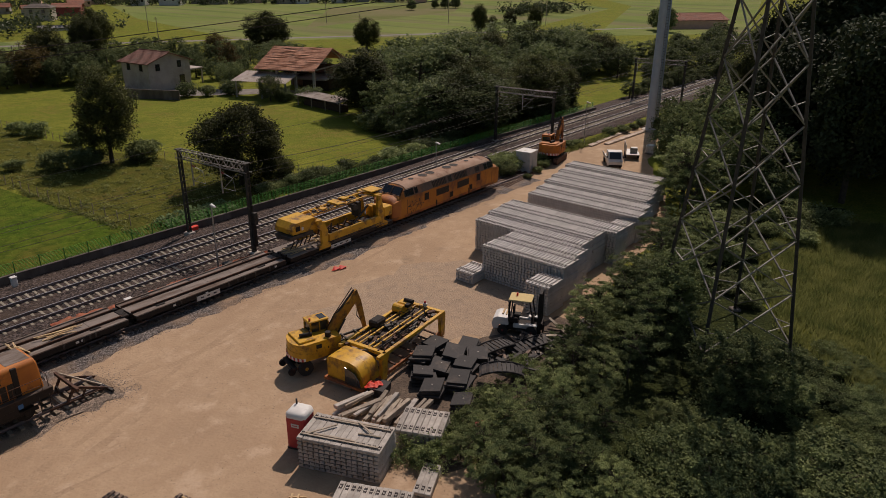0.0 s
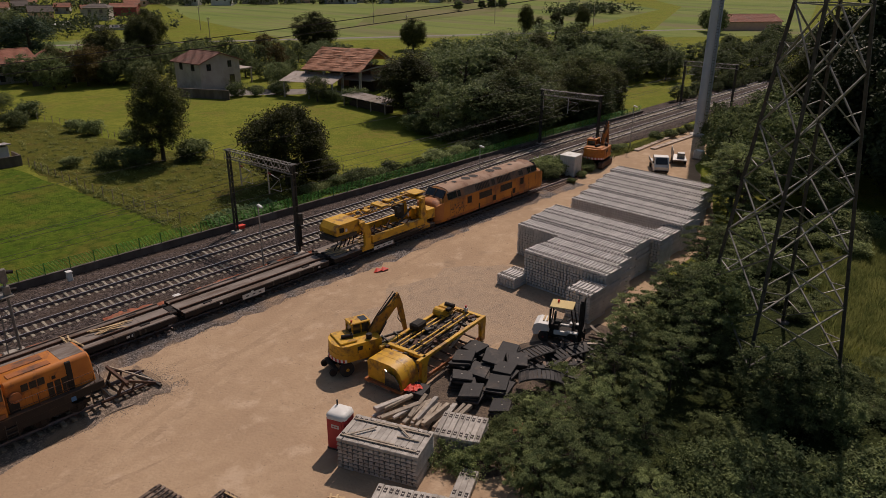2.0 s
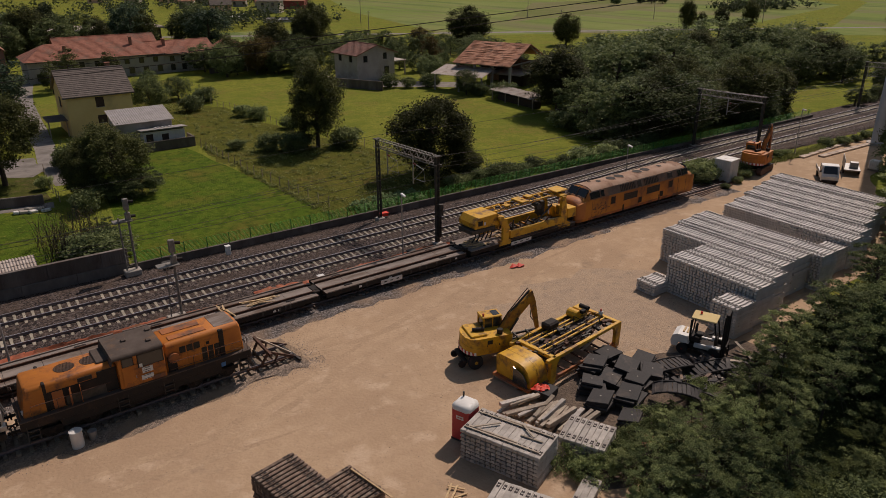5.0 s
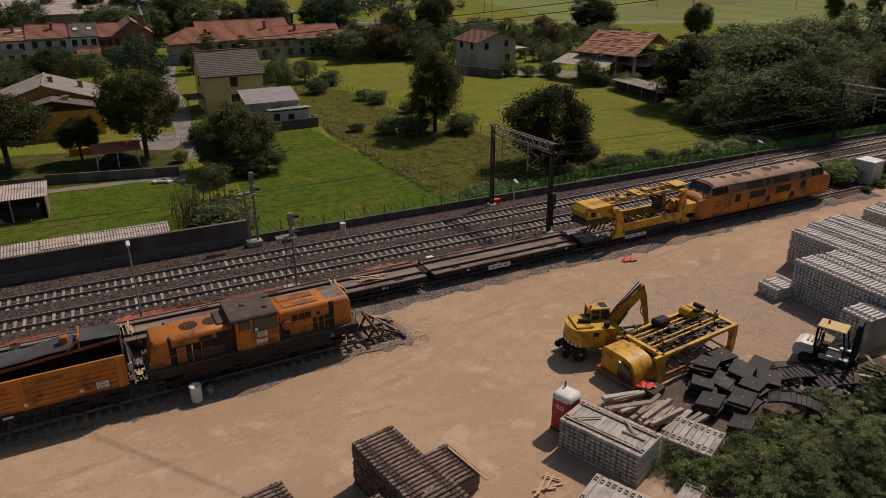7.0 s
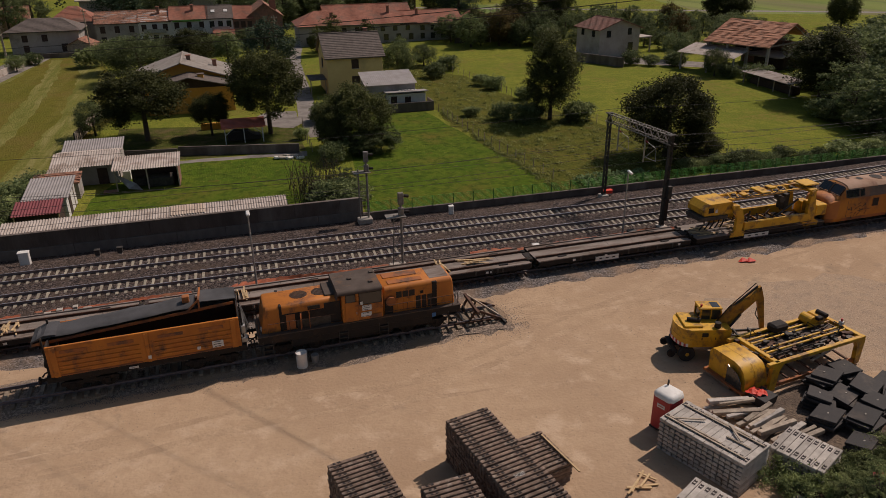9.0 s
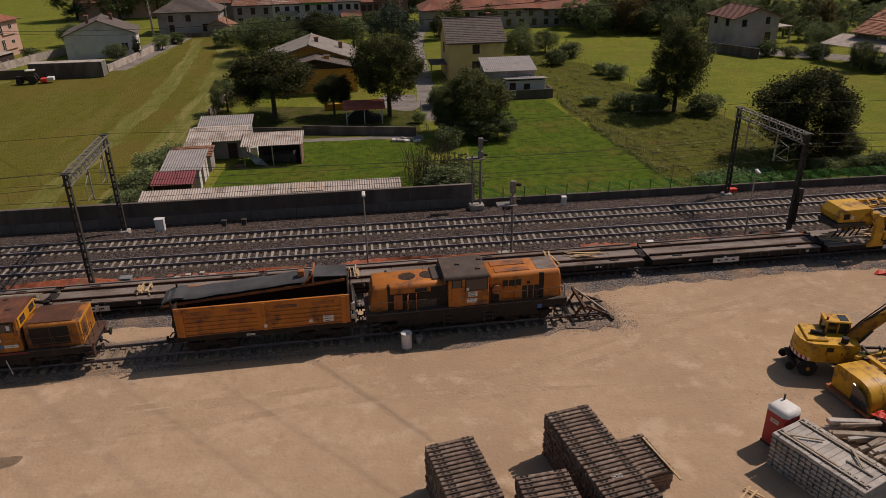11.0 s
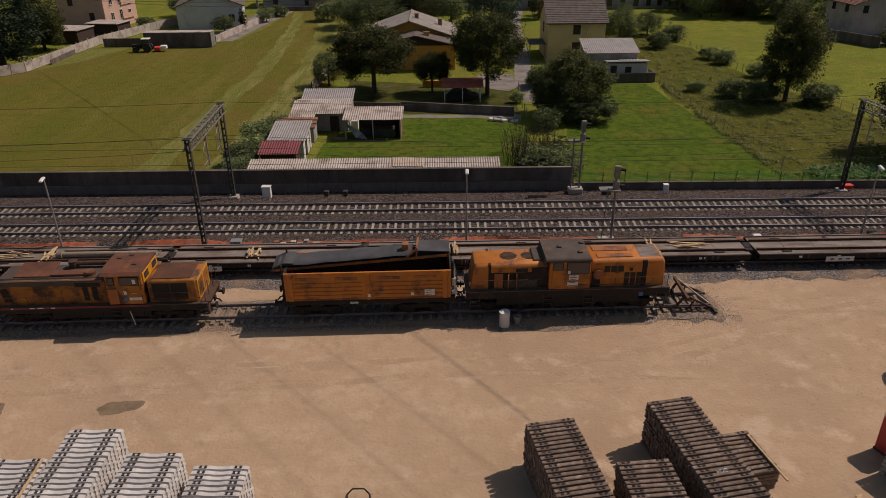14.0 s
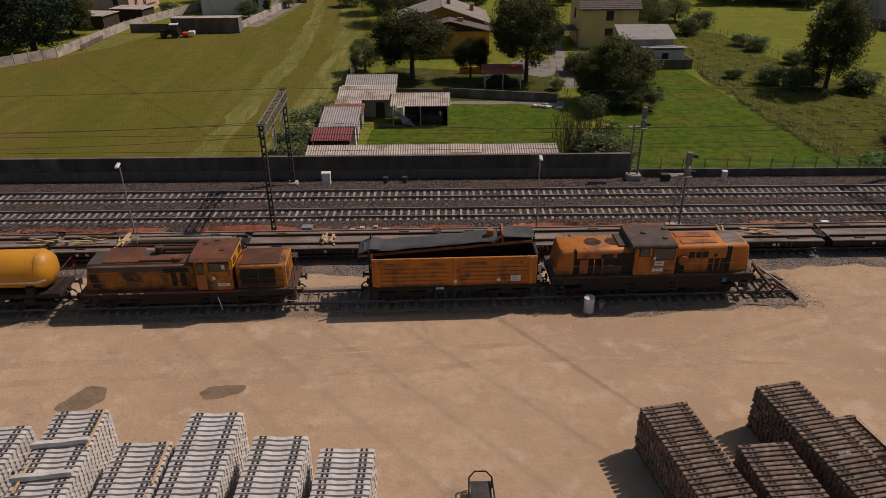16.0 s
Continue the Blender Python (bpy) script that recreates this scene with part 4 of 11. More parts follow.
def trackside_box(x, y, sx, sy, h, material, label):
    t = thing("trackside_cabinet", label, "cabinet", pose(x, y, 0.1))
    part("body", Geo().box(0, 0, h / 2 + 0.1, sx, sy, h, 0.03), material, t)
    part("lid", Geo().box(0, 0, h + 0.13, sx + 0.08, sy + 0.08, 0.07, 0.02), material, t)
    part("foot", Geo().box(0, 0, 0.08, sx * 0.7, sy * 0.7, 0.2), M["concrete"], t)


trackside_box(-16.7, 47.6, 0.75, 0.55, 0.95, M["galv"], "grey metal trackside cabinet on ballast")
trackside_box(-16.8, 58.4, 0.75, 0.5, 1.05, M["white"], "pale grey cabinet in front of the wall")
trackside_box(18.5, 58.6, 0.4, 0.4, 0.75, M["white"], "small white trackside post box by the low wall")
trackside_box(22.6, 48.6, 0.5, 0.4, 0.45, M["white"], "small white trackside box near netting")
trackside_box(30.9, 47.9, 0.7, 0.5, 0.9, M["darksteel"], "dark metal trackside cabinet near a lamp")
trackside_box(13.2, 58.4, 0.8, 0.5, 0.6, M["darksteel"], "dark trackside box beside the wall")
trackside_box(34.9, 59.2, 0.9, 0.45, 0.3, M["hotred"], "small bright red box at the gantry foot")
for x, dy, w, h, c in ((-13.5, 0.0, 0.34, 0.16, "concrete"), (-12.75, 0.2, 0.3, 0.24, "concrete"), (-12.2, -0.1, 0.38, 0.2, "galv"), (-11.75, 0.25, 0.26, 0.3, "concrete"), (-11.0, 0.05, 0.44, 0.14, "concrete")):
    trackside_box(x, 48.65 + dy, w, 0.3, h, M[c], "small pale point connection box on ballast")
for x in (-11.6, -9.9):
    trackside_box(x, 58.7, 0.4, 0.35, 0.42, M["darksteel"], "small dark trackside box at the wall")
# ---- rail vehicles: local x along the track, z from the rail's top, the yard on the -y side ----
RT = 0.45


def on_track(x, yf):
    return pose(x, yf(x), RT, 0, 0, math.degrees(math.atan(yf(x + 0.5) - yf(x - 0.5))))


def wheel_mesh(r):
    g = Geo()
    g.cyl((0, -0.07, 0), (0, 0.07, 0), r, 20)
    g.cyl((0, 0.05, 0), (0, 0.09, 0), r + 0.03, 20)
    g.cyl((0, -0.12, 0), (0, 0.0, 0), r * 0.35, 12)
    return g.mesh("wheel", M["black"])


WHEEL = wheel_mesh(0.46)
BUFFER = Geo().cyl((0, 0, 0), (0.34, 0, 0), 0.09, 10).cyl((0.34, 0, 0), (0.42, 0, 0), 0.22, 16).mesh("buffer", M["black"])


def bogie(t, x, base=1.9, r=0.46, half=1.0):
    g = Geo()
    for s in (-half, half):
        g.box(x, s, r + 0.12, base + 1.2, 0.12, 0.26, 0.03)
        g.box(x, s, r + 0.32, 0.7, 0.2, 0.3, 0.03)
        for k in (-1, 1):
            g.box(x + k * base / 2, s, r, 0.34, 0.2, 0.36, 0.04)
            for q in (-0.3, 0.3):
                g.cyl((x + k * base / 2 + q, s, r + 0.05), (x + k * base / 2 + q, s, r + 0.3), 0.07, 8)
    g.box(x, 0, r + 0.1, 0.5, 2 * half, 0.3)
    part("bogie", g, M["black"], t, "black bogie frame")
    for k in (-1, 1):
        for s in (-0.75, 0.75):
            o = part("wheel", WHEEL, None, t)
            o.location, o.rotation_euler = (x + k * base / 2, s, r), (0, 0, 0 if s > 0 else math.pi)
        part("axle", Geo().cyl((x + k * base / 2, -0.9, r), (x + k * base / 2, 0.9, r), 0.08, 8), M["black"], t)


def buffers(t, x0, x1, z=1.02):
    for x, s in ((x0, -1), (x1, 1)):
        for y in (-0.87, 0.87):
            o = part("buffer", BUFFER, None, t)
            o.location, o.rotation_euler = (x, y, z), (0, 0, 0 if s > 0 else math.pi)
        part("coupling", Geo().tube([(x, 0, z), (x + s * 0.3, 0, z - 0.1), (x + s * 0.45, 0, z - 0.3)], 0.05, 6).box(x + s * 0.06, 0, z, 0.12, 0.3, 0.3), M["black"], t)


def rails_hand(t, pts_list, r=0.02, material="rusty"):
    for pts in pts_list:
        part("handrail", Geo().tube(pts, r, 6), M[material], t)


def hood_profile(w, z0, z1, r=0.3, n=4):
    """Half-round-shouldered cross-section (y, z)."""
    pts = [(-w, z0)]
    for k in range(n + 1):
        a = math.pi / 2 * k / n
        pts.append((-w + r - r * math.cos(a), z1 - r + r * math.sin(a)))
    for k in range(n + 1):
        a = math.pi / 2 * (1 - k / n)
        pts.append((w - r + r * math.cos(a), z1 - r + r * math.sin(a)))
    return pts + [(w, z0)]


def hood(t, name, x0, x1, w, z0, z1, material, label, r=0.28, slope0=0.0, slope1=0.0):
    """A hood with rounded shoulders; slope: how far an end leans in at the top."""
    g = Geo()
    rings = []
    pr = hood_profile(w, z0, z1, r)

    def ring(x, lean, k):
        return [(x + lean * (z - z0) / (z1 - z0), y * k, z0 + (z - z0) * (1 - (1 - k) * 0.6)) for y, z in pr]

    rings = [ring(x0, slope0, 0.93), ring(x0 + 0.1, slope0, 1), ring(x1 - 0.1, -slope1, 1), ring(x1, -slope1, 0.93)]
    return edges_soft(part(name, g.loft(rings), M[material], t, label), 40)


def slab(t, name, x, y, z, sx, sy, sz, material, label="", ch=0.015, rot=None, parent=None):
    return part(name, Geo().box(x, y, z, sx, sy, sz, ch, rot), M[material], parent or t, label)


def lettering(t, x, y, z, w, h, n=4, material="bar", back="paper", parent=None):
    """A plate with unreadable writing as plain bars, on the yard side."""
    p = slab(t, "plate", x, y, z, w, 0.02, h, back, "", 0.004, None, parent)
    for k in range(n):
        slab(t, "bar", x - w * 0.04, y - 0.014, z + h * (0.34 - 0.68 * k / max(1, n - 1)) if n > 1 else z, w * 0.72 * (1 if k % 2 else 0.8), 0.006, h * 0.09, material, "", 0, None, p)
    return p


def window(t, x, y, z, w, h, side=-1, frame="black", parent=None):
    p = slab(t, "window", x, y, z, w, 0.04, h, frame, "dark cab window", 0.01, None, parent)
    slab(t, "pane", x, y + side * 0.014, z, w - 0.1, 0.03, h - 0.1, "glass", "", 0, None, p)
    return p


# -- hood locomotive at the buffer stop --
def loco_a():
    t = thing("shunting_locomotive", "orange hood locomotive with sooty black cab roof on the siding", "locomotive", on_track(6.38, y_side) @ Matrix.Diagonal((1.055, 1, 1, 1)))
    L = 6.0
    sill = Geo().box(0, 0, 1.42, 2 * L, 2.9, 0.5, 0.03).box(0, -1.25, 0.98, 2 * L - 3.6, 0.3, 0.5, 0.03).box(0, 1.25, 0.98, 2 * L - 3.6, 0.3, 0.5, 0.03)
    part("underframe", sill, M["black"], t, "black underframe")
    part("running_board", Geo().box(0, 0, 1.69, 2 * L, 2.96, 0.05), M["darkroof"], t)
    part("fuel_tank", Geo().box(0.2, 0, 0.72, 3.2, 2.4, 0.7, 0.1), M["black"], t)
    bogie(t, -3.7)
    bogie(t, 3.7)
    buffers(t, -L, L, 1.0)
    # left hood: a lower engine hood with an open, dark side
    hood(t, "engine_hood", -5.75, -1.15, 1.12, 1.7, 3.4, "orange", "orange engine hood with open dark side doors", 0.34, 0.25)
    part("hood_band", Geo().box(-4.62, 0, 2.46, 0.16, 2.3, 1.86, 0.03), M["black"], t)
    # Two black slabs on the closed hood stand for the bay's unlit inside.
    slab(t, "door_opening", -2.9, -1.13, 2.28, 3.3, 0.05, 1.06, "black", "open engine bay, its inner shade a black slab")
    slab(t, "door_opening", -1.7, -1.135, 2.45, 0.95, 0.05, 1.4, "black", "opening beside the cab, its inner shade a black slab")
    slab(t, "soot_cover", -1.62, 0.1, 3.42, 0.85, 1.7, 0.16, "darkroof", "sooty cover beside the cab", 0.04)
    for k, x in enumerate((-4.1, -3.5, -3.05)):
        slab(t, "hood_door", x, -1.2, 2.28, 0.5, 0.03, 1.02, "orange_rust", "", 0.01, (0, 0, (0, 70, 85)[k]))
    slab(t, "engine_block", -2.8, -0.95, 2.0, 1.9, 0.5, 0.6, "darksteel", "greasy engine seen through the doors")
    for x in (-3.45, -2.2):
        part("roof_fan", Geo().cyl((x, 0.0, 3.38), (x, 0.0, 3.415), 0.5, 24), M["darkroof"], t, "round dark roof fan")
        g = Geo()
        for k in range(-4, 5):
            g.box(x, k * 0.11, 3.425, 2 * math.sqrt(max(0.01, 0.26 - (k * 0.11) ** 2)), 0.025, 0.02)
        part("fan_guard", g, M["rusty"], t)
    slab(t, "louvre", -2.75, -1.13, 2.98, 0.7, 0.04, 0.26, "grille")
    # cab
    part("cab", Geo().box(0.02, 0, 2.69, 2.4, 2.8, 2.0, 0.05), M["orange"], t, "orange driver's cab with a door")
    roof = hood_profile(1.5, 3.62, 3.84, 0.2)
    edges_soft(part("cab_roof", Geo().prism(roof, -1.42, 1.2, "x"), M["darkroof"], t, "sooty dark overhanging cab roof"), 40)
    part("roof_visor", Geo().box(-1.42, 0, 3.5, 0.06, 2.8, 0.4, 0.01, (0, 18, 0)), M["darkroof"], t)
    for x, y in ((-0.4, 0.2), (0.7, -0.6), (1.0, 0.7)):
        slab(t, "roof_vent", x, y, 3.88, 0.24, 0.24, 0.1, "darkroof")
    window(t, -0.68, -1.41, 3.16, 0.6, 0.86)
    window(t, 0.48, -1.41, 3.18, 1.34, 0.82)
    d = slab(t, "cab_door", -0.62, -1.445, 2.4, 0.76, 0.03, 1.3, "orange", "orange cab door", 0.01)
    slab(t, "door_handle", -0.36, -1.475, 2.3, 0.04, 0.05, 0.16, "galv", "", 0.01, None, d)
    lettering(t, 0.25, -1.45, 2.55, 0.55, 0.35, 3)
    lettering(t, 0.2, -1.45, 2.1, 0.62, 0.3, 2)
    slab(t, "notice", -0.05, -1.45, 2.9, 0.16, 0.012, 0.22, "paper", "", 0.003)
    slab(t, "vent_plate", 0.75, -1.45, 1.9, 0.7, 0.02, 0.28, "orange_rust")
    # right hood
    hood(t, "front_hood", 1.3, 5.72, 1.14, 1.7, 3.52, "orange", "orange front hood with doors", 0.3, 0.0, 0.12)
    part("hood_band", Geo().box(4.45, 0, 2.48, 0.3, 2.34, 1.94, 0.03), M["black"], t)
    slab(t, "roof_panel", 2.65, 0.45, 3.52, 2.1, 0.62, 0.09, "orange_rust", "raised orange roof panel")
    slab(t, "roof_panel", 2.75, -0.5, 3.52, 2.1, 0.5, 0.09, "orange_rust", "raised orange roof panel")
    slab(t, "roof_cover", 4.85, 0.1, 3.5, 1.2, 1.7, 0.07, "deck", "grey roof cover")
    part("air_filter", Geo().cyl((1.72, -1.32, 2.6), (1.72, -1.12, 2.6), 0.3, 18), M["orange_rust"], t, "round filter drum")
    # Black slab in place of the shade inside this gap.
    slab(t, "door_gap", 1.62, -1.16, 2.2, 0.5, 0.05, 1.05, "black", "opening with its inner shade drawn as a black slab")
    for k in range(6):
        slab(t, "hood_door", 2.3 + 0.35 * k if k < 3 else 2.35 + 0.36 * k, -1.15, 2.2, 0.3, 0.025, 0.9, "orange" if k < 3 else "grille")
    for k in range(3):
        slab(t, "grille", 2.25 + k * 0.4, -1.15, 2.92, 0.34, 0.03, 0.42, "grille")
    slab(t, "hatch", 3.65, -1.15, 2.88, 0.36, 0.05, 0.36, "orange")
    slab(t, "hatch_hole", 3.65, -1.18, 2.88, 0.2, 0.02, 0.2, "black")
    slab(t, "sign", 4.3, -1.47, 1.28, 0.26, 0.02, 0.28, "blue", "small blue sign")
    for x in (-5.6, 5.6):
        slab(t, "headlight", x + (0.13 if x > 0 else -0.13), -0.7, 1.85, 0.12, 0.22, 0.22, "paper")
    rails_hand(t, [[(-5.4, -1.42, 1.5), (-5.4, -1.42, 2.45), (-1.6, -1.42, 2.45)], [(-4.2, -1.42, 1.7), (-4.2, -1.42, 2.45)], [(2.7, -1.42, 1.7), (2.7, -1.42, 2.45)], [(4.1, -1.42, 1.7), (4.1, -1.42, 2.45)], [(1.4, -1.42, 2.45), (5.5, -1.42, 2.45), (5.5, -1.42, 1.5)], [(1.4, -1.42, 2.0), (5.5, -1.42, 2.0)],
                   [(5.85, -1.3, 1.5), (5.85, -1.3, 2.5), (5.85, 1.3, 2.5), (5.85, 1.3, 1.5)], [(-5.9, -1.3, 1.5), (-5.9, -1.3, 2.5), (-5.9, 1.3, 2.5), (-5.9, 1.3, 1.5)]])
    for x in (-5.5, -1.2, 1.2, 5.5):
        for k in range(3):
            part("step", Geo().box(x, -1.42, 0.45 + k * 0.32, 0.48, 0.2, 0.04), M["darksteel"], t)
        for dx in (-0.26, 0.26):
            part("step_rail", Geo().box(x + dx, -1.42, 0.85, 0.03, 0.1, 1.0), M["darksteel"], t)


# -- second hood locomotive --
def loco_b():
    t = thing("shunting_locomotive", "weathered orange hood locomotive with rusty brown cab roof", "locomotive", on_track(-22.3, y_side) @ Matrix.Diagonal((1, 1, 0.95, 1)))
    L = 6.5
    part("underframe", Geo().box(0, 0, 1.22, 2 * L, 2.9, 0.44, 0.03).box(0, -1.1, 0.82, 6, 0.5, 0.6, 0.05), M["black"], t, "black underframe")
    st = part("stripe", Geo().box(-1.6, -1.49, 1.44, 2 * L - 3.6, 0.03, 0.13), M["maroon"], t, "faded red stripe")
    for x, w in ((-4.0, 0.32), (-3.5, 0.36), (-2.75, 0.24), (-5.2, 0.16)):
        slab(t, "bar", x, -1.508, 1.44, w, 0.008, 0.07, "paper", "", 0, None, st)
    part("battery_box", Geo().box(-1.0, -1.2, 0.95, 2.2, 0.4, 0.55, 0.04).box(1.9, -1.2, 0.95, 1.4, 0.4, 0.55, 0.04), M["black"], t)
    part("running_board", Geo().box(0, 0, 1.47, 2 * L, 2.96, 0.05), M["darkroof"], t)
    bogie(t, -4.1)
    bogie(t, 3.9)
    buffers(t, -L, L, 1.0)
    hood(t, "engine_hood", -6.2, 0.55, 1.12, 1.5, 3.2, "ochre", "long orange engine hood with rusty top", 0.3, 0.35)
    part("hood_top", Geo().prism([(-1.0, 3.05), (-0.8, 3.2), (0.8, 3.2), (1.0, 3.05), (0.85, 3.28), (-0.85, 3.28)], -5.9, 0.4, "x"), M["darkroof"], t, "sooty dark hood top")
    part("hood_shoulder", Geo().beam((-5.75, -1.06, 3.0), (0.4, -1.06, 3.0), 0.16, 0.34), M["darkroof"], t, "sooty upper edge of hood")
    slab(t, "roof_hatch", -3.9, 0.0, 3.42, 2.2, 1.6, 0.1, "rustroof", "raised brown roof hatch", 0.02, (8, 0, 0))
    slab(t, "roof_hatch", -1.6, -0.45, 3.36, 2.4, 0.6, 0.14, "rustroof")
    part("filter_cap", Geo().cyl((-0.5, -0.5, 3.25), (-0.5, -0.5, 3.5), 0.32, 16), M["rustroof"], t)
    part("exhaust", Geo().cyl((-1.9, 0.5, 3.2), (-1.9, 0.5, 3.75), 0.28, 14).cyl((-1.9, 0.5, 3.55), (1.0, 0.5, 3.55), 0.16, 12), M["rusty"], t, "rusty exhaust pipe")
    # The door gaps are black slabs that paint the shade behind them.
    slab(t, "door_gap", -5.55, -1.13, 2.2, 0.45, 0.05, 0.95, "black", "opening with its inner shade drawn as a black slab", 0.01, (0, -8, 0))
    slab(t, "door_gap", -0.75, -1.13, 2.2, 0.32, 0.05, 0.95, "black", "opening with its inner shade drawn as a black slab")
    slab(t, "door_gap", -0.2, -1.13, 2.2, 0.32, 0.05, 0.95, "black", "opening with its inner shade drawn as a black slab")
    slab(t, "grille", -0.55, -1.13, 2.86, 1.5, 0.05, 0.3, "black")
    for k in range(8):
        slab(t, "hood_door", -4.95 + k * 0.5, -1.135, 2.12, 0.46, 0.025, 1.0, "ochre")
    part("cab", Geo().box(1.75, 0, 2.58, 2.2, 2.84, 2.14, 0.06), M["ochre"], t, "orange driver's cab")
    part("cab_roof", Geo().prism([(-1.52, 3.62), (-1.3, 3.78), (-0.8, 3.86), (0.8, 3.86), (1.3, 3.78), (1.52, 3.62), (1.3, 3.6), (-1.3, 3.6)], 0.42, 2.86, "x"), M["rustroof"], t, "rusty brown cab roof")
    slab(t, "cab_end", 2.89, 0, 3.3, 0.06, 2.5, 0.66, "tankyel", "yellow cab end plate")
    slab(t, "pane", 2.925, -0.7, 3.34, 0.03, 0.7, 0.42, "glass")
    slab(t, "pane", 2.925, 0.7, 3.34, 0.03, 0.7, 0.42, "glass")
    d = slab(t, "cab_door", 2.1, -1.44, 2.42, 1.25, 0.04, 1.75, "ochre", "orange cab door", 0.012)
    slab(t, "door_handle", 1.6, -1.475, 2.3, 0.04, 0.05, 0.16, "galv", "", 0.01, None, d)
    slab(t, "cab_recess", 0.98, -1.43, 2.1, 0.62, 0.03, 1.1, "orange_rust", "darker recessed cab panel")
    for x, y in ((1.0, 0.5), (2.2, -0.4), (1.6, 0.9)):
        slab(t, "roof_vent", x, y, 3.88, 0.3, 0.22, 0.08, "rusty")
    window(t, 1.0, -1.44, 3.2, 0.42, 0.56)
    w = window(t, 2.1, -1.46, 3.2, 1.15, 0.62)
    slab(t, "notice", 2.4, -1.495, 3.2, 0.2, 0.01, 0.3, "paper", "", 0.003, None, w)
    slab(t, "sign", 1.75, -1.475, 1.95, 0.2, 0.02, 0.26, "blue", "small blue sign")
    slab(t, "notice", 1.75, -1.475, 2.4, 0.18, 0.015, 0.24, "paper", "", 0.003)
    lettering(t, 2.3, -1.475, 2.35, 0.6, 0.14, 1, "paper", "ochre")
    lettering(t, 2.3, -1.475, 1.95, 0.75, 0.2, 1, "bar", "paper")
    hood(t, "short_hood", 3.0, 6.0, 1.25, 1.5, 3.1, "ochre", "short orange hood with big dark radiator opening", 0.18)
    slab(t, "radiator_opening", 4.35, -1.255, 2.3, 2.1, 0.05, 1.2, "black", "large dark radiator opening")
    slab(t, "opening_bar", 4.4, -1.29, 2.3, 0.06, 0.03, 1.2, "rusty")
    p = slab(t, "roof_grille", 4.45, 0, 3.12, 2.4, 2.1, 0.05, "rustroof", "slatted roof grille")
    for k in range(20):
        slab(t, "slat", 3.35 + k * 0.116, 0, 3.16, 0.03, 2.1, 0.04, "rusty", "", 0, None, p)
    slab(t, "hood_end", 6.02, 0, 2.3, 0.05, 2.3, 1.5, "tankyel", "yellow hood end")
    for y in (-0.55, 0.55):
        slab(t, "end_door", 6.05, y, 2.3, 0.03, 0.9, 1.2, "ochre")
    part("step_plate", Geo().box(6.35, 0, 1.5, 0.6, 2.6, 0.05).box(6.3, -1.2, 1.0, 0.5, 0.3, 0.9, 0.03).box(6.4, 1.1, 1.2, 0.4, 0.3, 0.6, 0.03), M["rusty"], t)
    rails_hand(t, [[(-6.3, -1.42, 1.5), (-6.3, -1.42, 2.2), (0.4, -1.42, 2.2)], [(-4.2, -1.42, 1.5), (-4.2, -1.42, 2.2)], [(-2.1, -1.42, 1.5), (-2.1, -1.42, 2.2)], [(4.6, -1.42, 1.5), (4.6, -1.42, 2.3)], [(3.1, -1.42, 1.9), (6.2, -1.42, 1.9)], [(3.1, -1.42, 2.3), (6.2, -1.42, 2.3), (6.2, -1.42, 1.5)], [(6.4, -1.3, 1.5), (6.4, -1.3, 2.6), (6.4, -0.5, 2.6), (6.4, -0.5, 1.5)],
                   [(6.4, 1.3, 1.5), (6.4, 1.3, 2.6), (6.4, 0.5, 2.6), (6.4, 0.5, 1.5)], [(-6.4, -1.3, 1.5), (-6.4, -1.3, 2.6), (-6.4, 1.3, 2.6)]])
    for x in (-6.2, 1.0, 6.2):
        for k in range(3):
            part("step", Geo().box(x, -1.42, 0.45 + k * 0.32, 0.5, 0.2, 0.04), M["darksteel"], t)
    part("marker_post", Geo().cyl((2.0, -1.6, 0.1), (1.85, -1.6, 1.1), 0.025, 6), M["paper"], t)


